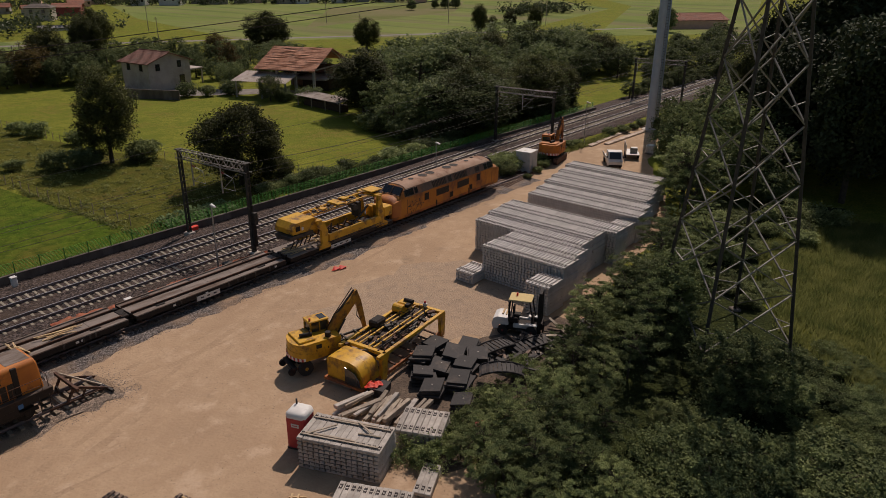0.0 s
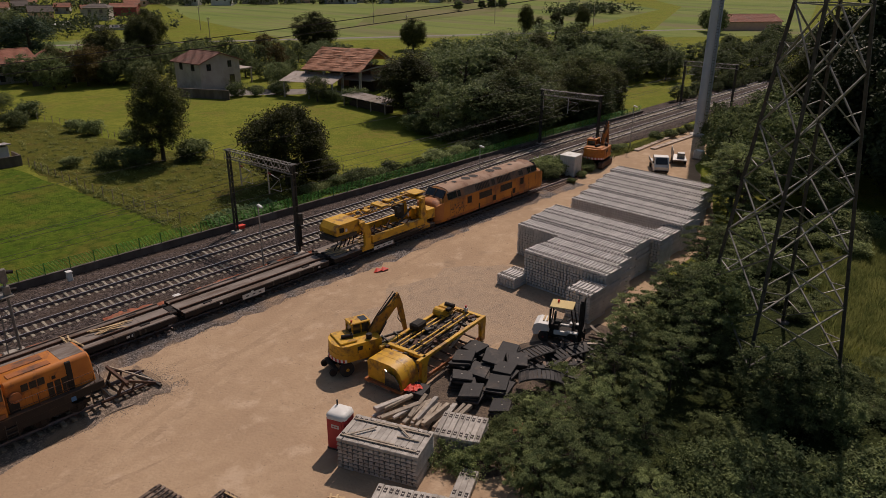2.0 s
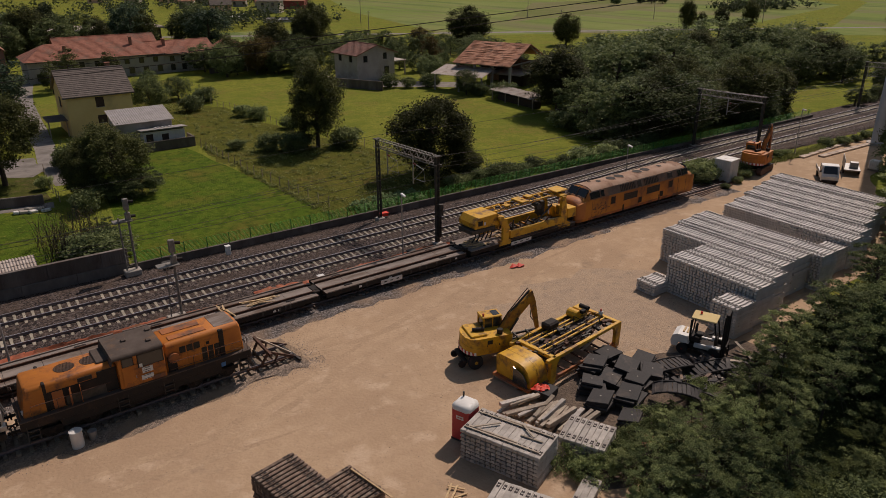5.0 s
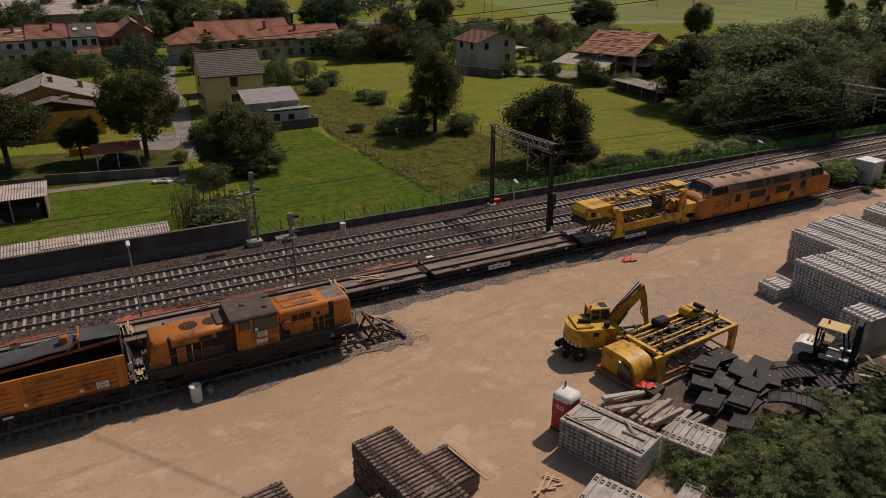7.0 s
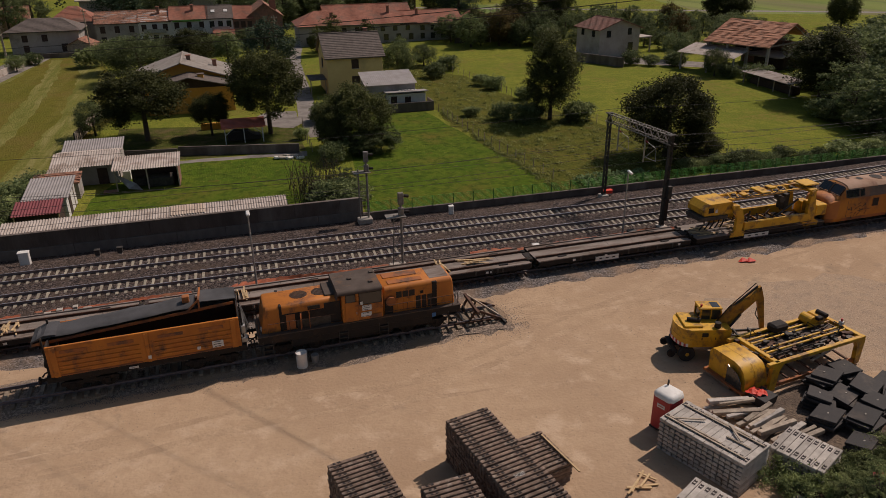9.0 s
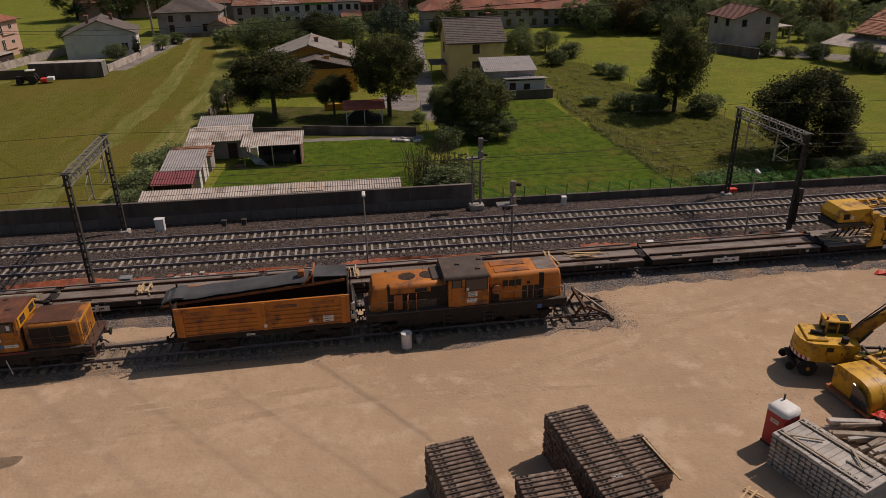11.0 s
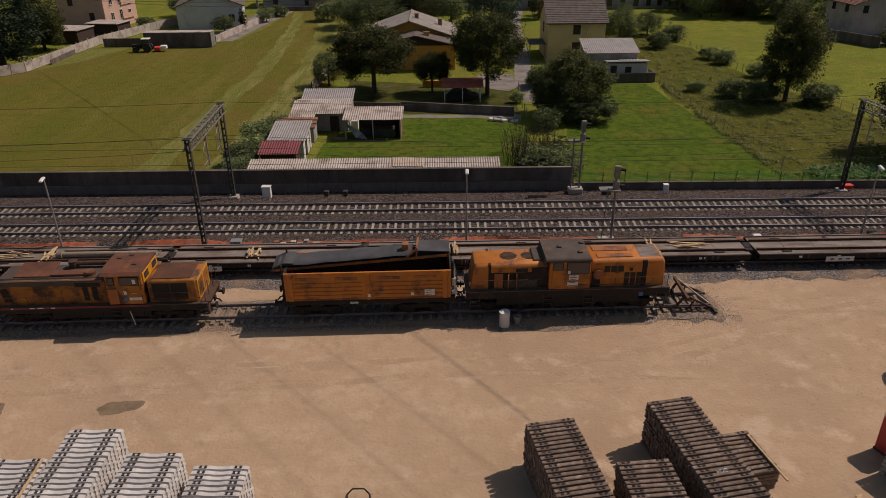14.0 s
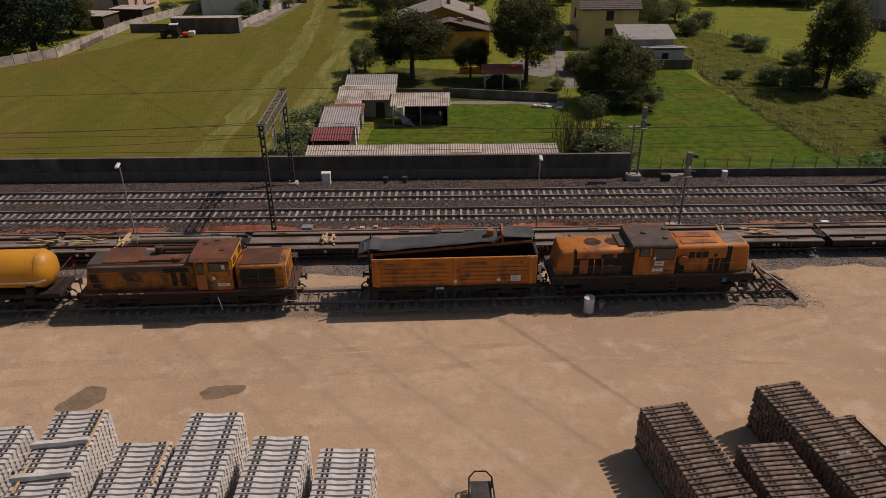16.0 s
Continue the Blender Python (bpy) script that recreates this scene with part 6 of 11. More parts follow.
# -- large body locomotive --
def body_loco():
    xc = 56.6
    t = thing("diesel_locomotive", "orange-yellow streamlined diesel locomotive with dusty roof and scrawled side", "locomotive", on_track(xc, y_flat))
    L = 9.05

    def ring(x, hw, zs, ht, zt):
        """Section: half width, shoulder height, roof half width, roof height."""
        pts = [(-hw * 0.93, 0.5), (-hw, 0.85), (-hw, zs * 0.6), (-hw, zs - 0.1), (-hw + (hw - ht) * 0.12, zs + 0.02), (-ht - 0.05, zt - 0.12), (-ht * 0.86, zt + 0.06), (-ht * 0.4, zt + 0.2)]
        return [(x, y, z) for y, z in pts + [(-y, z) for y, z in reversed(pts)]]

    half = [(0.0, 1.12, 1.9, 0.82, 2.08), (0.07, 1.28, 2.08, 0.96, 2.24), (0.28, 1.41, 2.26, 1.08, 2.38), (0.6, 1.48, 2.36, 1.14, 2.47), (1.0, 1.5, 2.42, 1.16, 2.53), (1.72, 1.5, 2.5, 1.16, 3.3), (2.05, 1.5, 2.5, 1.14, 3.42)]
    rings = [ring(-L + d, *q) for d, *q in half] + [ring(L - d, *q) for d, *q in reversed(half)]
    body = edges_soft(part("body", Geo().loft(rings), M["dloco"], t, "orange-yellow streamlined body with bulging nose"), 38)
    nose = [ring(-L - 0.006 + d * 0.999, q[0] * 1.004, q[1] * 1.003, q[2] * 1.003, q[3] * 1.003) for d, *q in half[:5]]
    edges_soft(part("nose_skin", Geo().loft([[(x, y, max(z, 0.85)) for x, y, z in r] for r in nose], False), M["nose"], t, "rusty sun-bleached nose"), 38)
    # sloping grey-brown band between the side and the roof
    for s in (-1, 1):
        part("upper_band", Geo().loft([[(x, s * 1.485, 2.53), (x, s * 1.212, 3.3), (x, s * 1.17, 3.28), (x, s * 1.44, 2.51)] for x in (-L + 1.95, L - 1.95)]), M["darkband"], t, "sloping grey-brown upper side")
    rs = []
    for x in (-L + 1.95, L - 1.95):
        pts = [(-1.2, 3.3), (-0.99, 3.5), (-0.46, 3.635), (0.46, 3.635), (0.99, 3.5), (1.2, 3.3), (1.0, 3.25), (0, 3.3), (-1.0, 3.25)]
        rs.append([(x, y, z) for y, z in pts])
    edges_soft(part("roof", Geo().loft(rs), M["locoroof"], t, "dusty brown roof"), 35)
    for x, r in ((-4.9, 0.28), (-3.1, 0.5), (-1.9, 0.5), (0.9, 0.5), (2.1, 0.5), (4.4, 0.26)):
        part("roof_opening", Geo().cyl((x, 0.0, 3.62), (x, 0.0, 3.665), r, 20), M["black"], t, "round dark roof opening")
        part("roof_ring", Geo().cyl((x, 0, 3.62), (x, 0, 3.65), r + 0.09, 20), M["locoroof"], t)
    for x in (-5.8, 5.9):
        slab(t, "roof_horn", x, 0.4, 3.66, 0.25, 0.25, 0.1, "darkroof")
    # windscreens at both ends, lying on the slope between nose and roof
    for s in (-1, 1):
        for y0, y1 in ((-1.14, -0.06), (0.06, 1.14)):
            g = Geo()
            x0, x1 = s * (L - 1.17), s * (L - 1.66)
            g.add([(x0 + s * 0.05, y0, 2.86), (x0 + s * 0.05, y1, 2.86), (x1 + s * 0.05, y1 * 0.98, 3.5), (x1 + s * 0.05, y0 * 0.98, 3.5), (x0 - s * 0.05, y0, 2.7), (x0 - s * 0.05, y1, 2.7), (x1 - s * 0.05, y1 * 0.98, 3.3), (x1 - s * 0.05, y0 * 0.98, 3.3)],
                  [(0, 1, 2, 3), (4, 5, 6, 7), (0, 1, 5, 4), (1, 2, 6, 5), (2, 3, 7, 6), (3, 0, 4, 7)])
            part("windscreen", g, M["glass"], t, "dark windscreen")
        part("screen_frame", Geo().beam((s * (L - 1.08), -1.2, 2.8), (s * (L - 1.08), 1.2, 2.8), 0.06, 0.06), M["darkband"], t)
        part("screen_frame", Geo().beam((s * (L - 1.08), 0, 2.84), (s * (L - 1.62), 0, 3.56), 0.1, 0.06), M["darkband"], t)
        for y in (-0.82, 0.82):
            part("headlight", Geo().cyl((s * (L - 0.4), y, 1.35), (s * (L - 0.12), y, 1.35), 0.17, 14), M["black"], t)
    # openings: sloping ones in the upper band, upright ones in the side
    for sd in (-1, 1):
        for x, w, h, kind in ((-6.75, 1.3, 0.62, "cab"), (-5.7, 0.45, 0.6, "cab"), (-2.0, 2.2, 0.64, "g"), (-0.25, 0.5, 0.6, "w"), (1.6, 2.2, 0.64, "g"), (4.6, 0.7, 0.5, "w"), (6.1, 0.5, 0.6, "cab"), (7.0, 1.0, 0.6, "cab")):
            rot = (20.0 * sd, 0, 0)
            p = slab(t, "window_frame" if kind == "cab" else "vent_frame", x, sd * 1.356, 2.92, w + 0.1, 0.05, h + 0.08, "darkband", "", 0.01, rot)
            slab(t, "pane" if kind == "cab" else "vent", x, sd * 1.374, 2.926, w, 0.04, h, "glass" if kind == "cab" else "grille", "", 0, rot, p)
            if kind == "g":
                for k in range(9):
                    slab(t, "slat", x - w / 2 + (k + 0.5) * w / 9, sd * 1.39, 2.93, 0.05, 0.04, h, "darkband", "", 0, rot, p)
        for x, z, w, h, kind in ((-4.2, 1.95, 0.62, 0.7, "w"), (-1.6, 1.95, 2.0, 0.66, "g"), (1.9, 1.95, 2.0, 0.66, "g"), (4.7, 2.0, 0.6, 0.7, "w"), (-0.1, 1.2, 0.5, 0.55, "w"), (3.3, 1.2, 0.5, 0.55, "w")):
            p = slab(t, "window_frame" if kind == "w" else "vent_frame", x, sd * 1.5, z, w + 0.1, 0.06, h + 0.1, "orange_rust", "", 0.012)
            slab(t, "pane" if kind == "w" else "vent", x, sd * 1.525, z, w, 0.03, h, "black" if kind == "w" else "grille", "", 0, None, p)
        for x, z in ((-2.6, 0.85), (3.0, 0.85)):
            slab(t, "oil_streak", x, sd * 1.5, z, 0.22, 0.02, 0.7, "black", "", 0)
        for x in (-7.15, 6.0, 7.3):
            slab(t, "door_seam", x, sd * 1.504, 1.6, 0.03, 0.015, 1.5, "darkroof", "", 0)
        slab(t, "lower_stripe", 0, sd * 1.48, 0.68, 2 * L - 3.0, 0.05, 0.26, "orange_rust")
    # scrawled paint on the side, as shapeless strokes
    r = random.Random(11)
    g = Geo()
    x = -6.9
    for k in range(26):
        x0, z0 = -6.9 + k * 0.08 + r.uniform(-0.1, 0.1), r.uniform(1.0, 1.9)
        g.beam((x0, -1.512, z0), (x0 + r.uniform(-0.4, 0.4), -1.512, z0 + r.uniform(-0.4, 0.4)), 0.012, 0.05)
    part("paint_scrawl", g, M["bar"], t, "dark sprayed paint scrawl")
    part("underframe", Geo().box(0, 0, 0.75, 9.0, 2.5, 0.6, 0.05), M["black"], t)
    bogie(t, -5.2, 2.9, 0.48)
    bogie(t, 5.2, 2.9, 0.48)
    buffers(t, -L + 0.05, L - 0.05, 0.95)


body_loco()

# ---- buffer stop, drums and track end ----
t = thing("buffer_stop", "rusty bent-rail buffer stop at the siding's end", "buffer stop", on_track(14.75, y_side))
for y in (-0.78, 0.78):
    part("ground_rail", Geo().beam((-2.2, y, -0.12), (0.9, y * 1.1, -0.2), 0.1, 0.14), M["rusty"], t)
    part("strut", Geo().beam((-0.75, y * 1.1, 0.72), (1.35, y * 1.35, -0.32), 0.1, 0.14), M["rusty"], t)
    part("post", Geo().beam((-0.7, y * 1.1, 0.75), (-1.25, y, -0.15), 0.1, 0.14), M["rusty"], t)
    part("brace", Geo().beam((-0.1, y * 1.15, 0.4), (-0.35, y, -0.15), 0.08, 0.1), M["rusty"], t)
part("cross_beam", Geo().beam((-0.72, -1.3, 0.68), (-0.72, 1.4, 0.78), 0.16, 0.2), M["rusty"], t)
part("cross_beam", Geo().beam((1.15, -1.5, -0.22), (0.85, 1.4, -0.18), 0.15, 0.15), M["darksteel"], t, "dark cross beam")
part("loose_rail", Geo().beam((-0.6, 1.25, 0.78), (0.95, -0.6, -0.05), 0.08, 0.1), M["oldwood"], t, "grey loose bar")
for k in range(4):
    part("tie", Geo().beam((-1.9 + k * 0.72, -1.15, -0.3), (-1.9 + k * 0.72, 1.15, -0.3), 0.22, 0.12), M["dirty_sleeper" if k % 2 else "sleeper_brown"], t)

t = thing("drum", "white plastic drum standing on the gravel", "drum", pose(2.45, 37.3, 0.02))
part("body", Geo().cyl((0, 0, 0), (0, 0, 0.98), 0.32, 20), M["white"], t, "", True)
edges_soft(t.children[0], 40)
part("lid", Geo().cyl((0, 0, 0.98), (0, 0, 1.03), 0.34, 20), M["white"], t)
t = thing("bucket", "small grey bucket on the gravel", "bucket", pose(3.25, 37.55, 0.02))
edges_soft(part("body", Geo().cyl((0, 0, 0), (0, 0, 0.55), 0.19, 14, 0.24), M["galv"], t), 40)
# ---- sleeper stacks ----
def fitted_sleeper(length, w, h, material, axis="x", half=0.75, clip=0.2, flat=False):
    """A sleeper with dark rail fastenings at its two seats; two materials in one piece."""
    g = sleeper_geo(length, w, h, axis) if not flat else Geo().box(0, 0, h / 2, length, w, h, 0.025)
    n = len(g.f)
    for s in (-half, half):
        for k in (-1, 1):
            g.box(s + k * clip * 0.5, 0, h + 0.006, clip * 0.4, w * 0.54, 0.03)
            for q in (-0.17, 0.17):
                g.box(s + k * clip * 0.55, q * w, h + 0.026, clip * 0.56, w * 0.09, 0.024)
        for q in (-0.24, 0.24):
            g.box(s, q * w, h + 0.002, clip * 0.9, w * 0.07, 0.014)
    me = g.mesh("sleeper", M[material])
    me.materials.append(M["fitting"])
    for p in me.polygons:
        if p.index >= n:
            p.material_index = 1
    return me


def plain_sleeper(length, w, h, material):
    return sleeper_geo(length, w, h, "x").mesh("sleeper", M[material])


NEWTOP, NEWLOW = fitted_sleeper(2.35, 0.285, 0.2, "sleeper"), plain_sleeper(2.35, 0.285, 0.2, "sleeper")
ROWTOP, ROWLOW = fitted_sleeper(2.26, 0.255, 0.2, "sleeper"), plain_sleeper(2.26, 0.255, 0.2, "sleeper")
USEDTOP, USEDLOW = fitted_sleeper(2.3, 0.3, 0.2, "sleeper_used", flat=True), plain_sleeper(2.3, 0.3, 0.2, "sleeper_used")
BRTOP, BRLOW = fitted_sleeper(2.3, 0.185, 0.16, "sleeper_brown", clip=0.22, flat=True), plain_sleeper(2.3, 0.2, 0.16, "sleeper_brown")


def sleeper_stack(m, n, layers, top, low, label, pitch=0.3, lift=0.225, seed=0, group="", shell=False, keep=1, gaps=()):
    """Sleepers side by side along local -y, in layers; the origin is the back left foot of the stack.
    shell: below the top layers (keep) the sleepers are joined."""
    t = thing("sleeper_stack", label, "sleeper stack", m, group)
    r = random.Random(seed)
    length = 2.35
    rest, cw, ch = Geo(), 0.46 * pitch, lift * 0.76
    push = [(r.uniform(-0.03, 0.03), r.uniform(-0.06, 0.06)) for _ in range(layers)]
    for k in range(layers):
        last = k == layers - 1
        for i in range(n):
            if (i, k) in gaps:
                continue
            x, y, z = length / 2 + r.uniform(-0.02, 0.02), -(i + 0.5) * pitch + r.uniform(-0.012, 0.012), k * lift + 0.01
            yaw = radians(r.uniform(-0.8, 0.8))
            if shell and k < layers - keep:
                rest.m = Matrix.Translation((x + push[k][0], y + push[k][1], z)) @ Matrix.Rotation(yaw, 4, "Z")
                rest.add([(-1.13, -cw, 0), (-1.13, cw, 0), (-1.13, cw * 0.6, ch), (-1.13, -cw * 0.6, ch), (1.13, -cw, 0), (1.13, cw, 0), (1.13, cw * 0.6, ch), (1.13, -cw * 0.6, ch)],
                         [(0, 1, 2, 3), (7, 6, 5, 4), (0, 4, 5, 1), (1, 5, 6, 2), (2, 6, 7, 3), (3, 7, 4, 0)])
                continue
            o = part("sleeper", top if last else low, None, t)
            o.location, o.rotation_euler = (x, y, z), (0, 0, yaw)
        if not shell and not last and layers > 2:
            for bx in (0.42, 1.93):
                part("batten", Geo().box(bx, -n * pitch / 2, (k + 1) * lift - 0.012, 0.08, n * pitch, 0.03), M["oldwood"], t)
    if rest.v:
        rest.m = Matrix()
        tagged(part("sleeper_core", rest, low.materials[0], t), kind="stuff")
    return t


def batten_on(t, x, y0, y1, z, material="timber"):
    part("batten", Geo().beam((x, y0, z), (x + 0.05, y1, z), 0.09, 0.06), M[material], t, "pale wooden batten")


GREY = "pale new concrete sleepers stacked in the yard"
# stacks at the west end of the yard
for x, y, a, n, k, s in ((-27.4, 24.3, 1, 22, 11, 1), (-24.2, 24.95, 4, 24, 12, 2), (-20.85, 23.4, 2, 22, 10, 3), (-18.05, 24.75, 1, 26, 12, 4), (-14.85, 23.25, -1, 22, 12, 5), (-12.0, 22.95, -1, 18, 10, 6)):
    t = sleeper_stack(pose(x, y, 0.03, 0, 0, a), n, k, NEWTOP, NEWLOW, "stack of pale new concrete sleepers with dark rail fastenings", 0.3, 0.235, s, "new sleeper stacks")
    z = k * 0.235 + 0.06
    if s in (2, 3):
        batten_on(t, 2.2, -0.2, -2.6, z)
        batten_on(t, 0.25 if s == 2 else 2.2, -3.2, -5.0, z)
    if s == 2:
        for q in (2.3, 4.2):
            o = part("sleeper", NEWLOW, None, t)
            o.location, o.rotation_euler = (1.1, -q, z), (0, 0, radians(4))
# brown weathered stacks
for x, y, a, n, k, s in ((8.2, 26.7, 10.5, 28, 13, 11), (2.3, 25.25, 10, 26, 13, 12), (5.95, 22.95, 5, 23, 12, 13), (10.74, 25.75, 10.5, 10, 6, 14)):
    t = sleeper_stack(pose(x, y, 0.03, 0, 0, a), n, k, BRTOP, BRLOW, "tall stack of dark brown weathered sleepers with rusty fastenings", 0.27, 0.19, s, "weathered sleeper stacks", True, 4)
    if s == 14:
        batten_on(t, 2.1, -0.4, -3.4, k * 0.19 + 0.05)
    if s == 11:
        cu = bpy.data.curves.new("chalk_mark", "FONT")
        cu.body, cu.size, cu.extrude = "H20", 0.3, 0.002
        cu.materials.append(M["paper"])
        o = new("chalk_mark", cu)
        o.parent, o.location = t, (0.85, -4.97, k * 0.19 - 0.008)
        tagged(o, "white chalk letters")
# two tall groups at the east end: each row of sleepers is one stack
rows = [(43.9, 31.4, 26, 13, 21), (46.3, 31.3, 24, 13, 22), (48.7, 35.7, 36, 13, 23), (51.1, 36.0, 37, 13, 24), (53.5, 36.3, 41, 13, 25)]
rows += [(59.7 + 2.45 * i, 37.2 + 0.55 * i, 41 - i // 2, 11, 31 + i) for i in range(6)]
for x, y, n, k, s in rows:
    sleeper_stack(pose(x, y, 0.03 - 0.04 * (s % 3)), n, k, ROWTOP, ROWLOW, "long row of stacked pale concrete sleepers", 0.295, 0.232, s, "long sleeper rows", True)
sleeper_stack(pose(42.4, 32.9, 0.03), 6, 4, NEWTOP, NEWLOW, "low stack of pale concrete sleepers beside a tall row", 0.3, 0.232, 41)
sleeper_stack(pose(41.4, 25.6, 0.03), 7, 10, NEWTOP, NEWLOW, "short stack of pale concrete sleepers in front of rows", 0.3, 0.232, 42)
sleeper_stack(pose(57.5, 27.0, 0.03), 6, 9, NEWTOP, NEWLOW, "short stack of concrete sleepers between the rows", 0.3, 0.232, 43)
# used sleepers by the portable toilet
t = sleeper_stack(pose(18.6, 24.45, 0.03, 0, 0, 22), 15, 8, USEDTOP, USEDLOW, "stack of used grey sleepers with loose battens on top", 0.3, 0.23, 51)
z = 8 * 0.23 + 0.03
for x, y0, y1 in ((0.35, -0.1, -4.3), (0.5, -0.3, -3.0), (1.85, -0.2, -4.4), (1.98, -1.2, -3.6), (1.2, -2.9, -4.1)):
    batten_on(t, x, y0, y1, z, "oldwood")
part("batten", Geo().beam((0.5, -0.6, z + 0.07), (1.5, -1.6, z + 0.07), 0.09, 0.05), M["oldwood"], t)
part("batten", Geo().beam((1.3, -3.6, z + 0.07), (2.0, -2.6, z + 0.07), 0.09, 0.05), M["oldwood"], t)
sleeper_stack(pose(16.3, 19.9, 0.03, 0, 0, 27), 12, 5, USEDTOP, USEDLOW, "low stack of used grey sleepers", 0.3, 0.23, 52)
sleeper_stack(pose(22.9, 21.7, 0.03, 0, 0, 26), 8, 5, USEDTOP, USEDLOW, "overgrown stack of used grey sleepers", 0.32, 0.23, 53)
sleeper_stack(pose(20.5, 18.35, 0.03, 0, 0, 25), 3, 2, USEDTOP, USEDLOW, "three used concrete sleepers lying on the ground", 0.3, 0.23, 54)


# ---- heap of old beams, with a red net ----
r = random.Random(21)
heap = thing("beam_heap", "heap of old grey concrete and timber beams", "beams", pose(24.6, 24.3, 0.03, 0, 0, 22))
for k in range(26):
    w = r.choice((0.2, 0.24, 0.28))
    o = part("beam", Geo().box(0, 0, 0, r.uniform(2.0, 2.7), w, w * 0.8, 0.02), M["oldwood" if k % 3 else "sleeper_used"], heap)
    o.location = (r.uniform(-0.5, 0.7), -2.1 + 4.2 * (k % 13) / 12 + r.uniform(-0.15, 0.15), 0.14 + 0.26 * (k // 13) + r.uniform(0, 0.2))
    o.rotation_euler = (radians(r.uniform(-12, 12)), radians(r.uniform(-7, 7)), radians(r.uniform(-9, 9) + (-30 if k % 13 > 7 else -8)))
t = thing("red_net", "crumpled bright red plastic net", "net", pose(26.0, 26.2, 0.55))
g = Geo()
for i in range(9):
    for j in range(7):
        g.v.append(((i - 4) * 0.13 + r.uniform(-0.05, 0.05), (j - 3) * 0.13 + r.uniform(-0.05, 0.05), 0.22 - 0.016 * ((i - 4) ** 2 + (j - 3) ** 2) * 0.6 + r.uniform(-0.07, 0.07)))
g.f = [(i * 7 + j, i * 7 + j + 1, i * 7 + j + 8, i * 7 + j + 7) for i in range(8) for j in range(6)]
part("net", g, M["hotred"], t)
part("base_board", Geo().box(0.2, -0.2, -0.2, 1.3, 1.0, 0.5, 0.02, (4, 3, 20)), M["tar"], t, "black board under the net")


t = thing("red_sheet", "crumpled red plastic sheet among the weeds", "plastic sheet", pose(26.9, 18.9, 0.5, 0, 0, 30))
g = Geo()
for i in range(7):
    for j in range(4):
        g.v.append(((i - 3) * 0.16, (j - 1.5) * 0.2, 0.25 + r.uniform(-0.06, 0.06) + 0.1 * math.sin(i * 1.3)))
g.f = [(i * 4 + j, i * 4 + j + 1, i * 4 + j + 5, i * 4 + j + 4) for i in range(6) for j in range(3)]
part("sheet", g, M["red"], t)
part("support_board", Geo().box(0, 0, -0.15, 1.2, 0.6, 0.6, 0.02), M["tar"], t, "dark board under the sheet")


# ---- stacks of black panels ----
def panel_stack(x, y, n, a, seed, w=1.5, d=1.25, z0=0.05):
    q = random.Random(seed)
    t = thing("panel_stack", "pile of black rubber crossing panels", "panels", pose(x, y, z0, 0, 0, a), "black panel piles")
    lean = (q.uniform(-13, 13), q.uniform(-13, 13))
    for k in range(n):
        o = part("panel", Geo().box(0, 0, 0, w * q.uniform(0.94, 1.05), d * q.uniform(0.94, 1.05), 0.13, 0.015), M["tar"], t)
        o.location = (q.uniform(-0.16, 0.16), q.uniform(-0.16, 0.16), 0.1 + k * 0.145)
        o.rotation_euler = (radians(lean[0] * k / n), radians(lean[1] * k / n), radians(q.uniform(-14, 14)))
    part("lifting_eye", Geo().box(0.05, 0.05, 0.1 + n * 0.145 - 0.07, 0.09, 0.07, 0.02), M["concrete"], t)


for k, (x, y, n, a) in enumerate(((30.3, 26.1, 7, 20), (32.1, 26.5, 6, 12), (31.9, 24.8, 6, 28), (32.9, 23.5, 5, 35), (31.2, 23.3, 6, 24), (29.6, 22.5, 6, 20), (28.0, 23.3, 5, 14), (28.2, 21.1, 4, 22), (29.0, 24.9, 5, 40), (33.7, 25.0, 4, 15), (30.5, 24.6, 4, 35))):
    panel_stack(x, y, n, a, 60 + k)
# bent mats of slats
for k, (x, y, a, n, R) in enumerate(((31.9, 21.0, -52, 12, 2.1), (34.3, 23.4, -15, 11, 2.4), (36.8, 21.6, -20, 10, 2.6))):
    t = thing("slatted_mat", "curved mat of dark slats lying on the debris", "mat", pose(x, y, 0.05, 0, 0, a))
    rise = (0.75, 0.32, 0.22)[k]
    for i in range(n):
        th = radians(-50 + 100 * i / (n - 1))
        o = part("slat", Geo().box(0, 0, 0, 0.24, 1.3, 0.06, 0.01), M["tar"], t)
        o.location, o.rotation_euler = (R * math.sin(th) * 0.8, 0.03 * (i % 3), 0.3 + rise * math.cos(th)), (0.04 * (i % 3 - 1), th * rise, 0)
    part("side_strip", Geo().tube([(R * 0.8 * math.sin(radians(q)), -0.6, 0.36 + rise * math.cos(radians(q))) for q in range(-50, 51, 10)], 0.05), M["tar"], t)
    part("side_strip", Geo().tube([(R * 0.8 * math.sin(radians(q)), 0.6, 0.36 + rise * math.cos(radians(q))) for q in range(-50, 51, 10)], 0.05), M["tar"], t)
deb = thing("board_debris", "heap of dark tarred planks beside the mats", "debris", pose(35.2, 22.3, 0.05))
for k in range(30):
    o = part("board", Geo().box(0, 0, 0, r.uniform(1.2, 2.4), r.uniform(0.18, 0.32), 0.09, 0.01), M["tar" if k % 3 else "sleeper_brown"], deb)
    o.location = (r.uniform(-1.9, 2.6), r.uniform(-1.6, 1.2), 0.15 + 0.05 * (k // 3) * r.uniform(0.3, 1.0))
    o.rotation_euler = (radians(r.uniform(-8, 8)), radians(r.uniform(-8, 8)), radians(r.uniform(-30, 30) + (25 if k % 2 else 60)))
deb = thing("board_debris", "scattered dark boards and broken planks", "debris", pose(37.2, 20.9, 0.05))
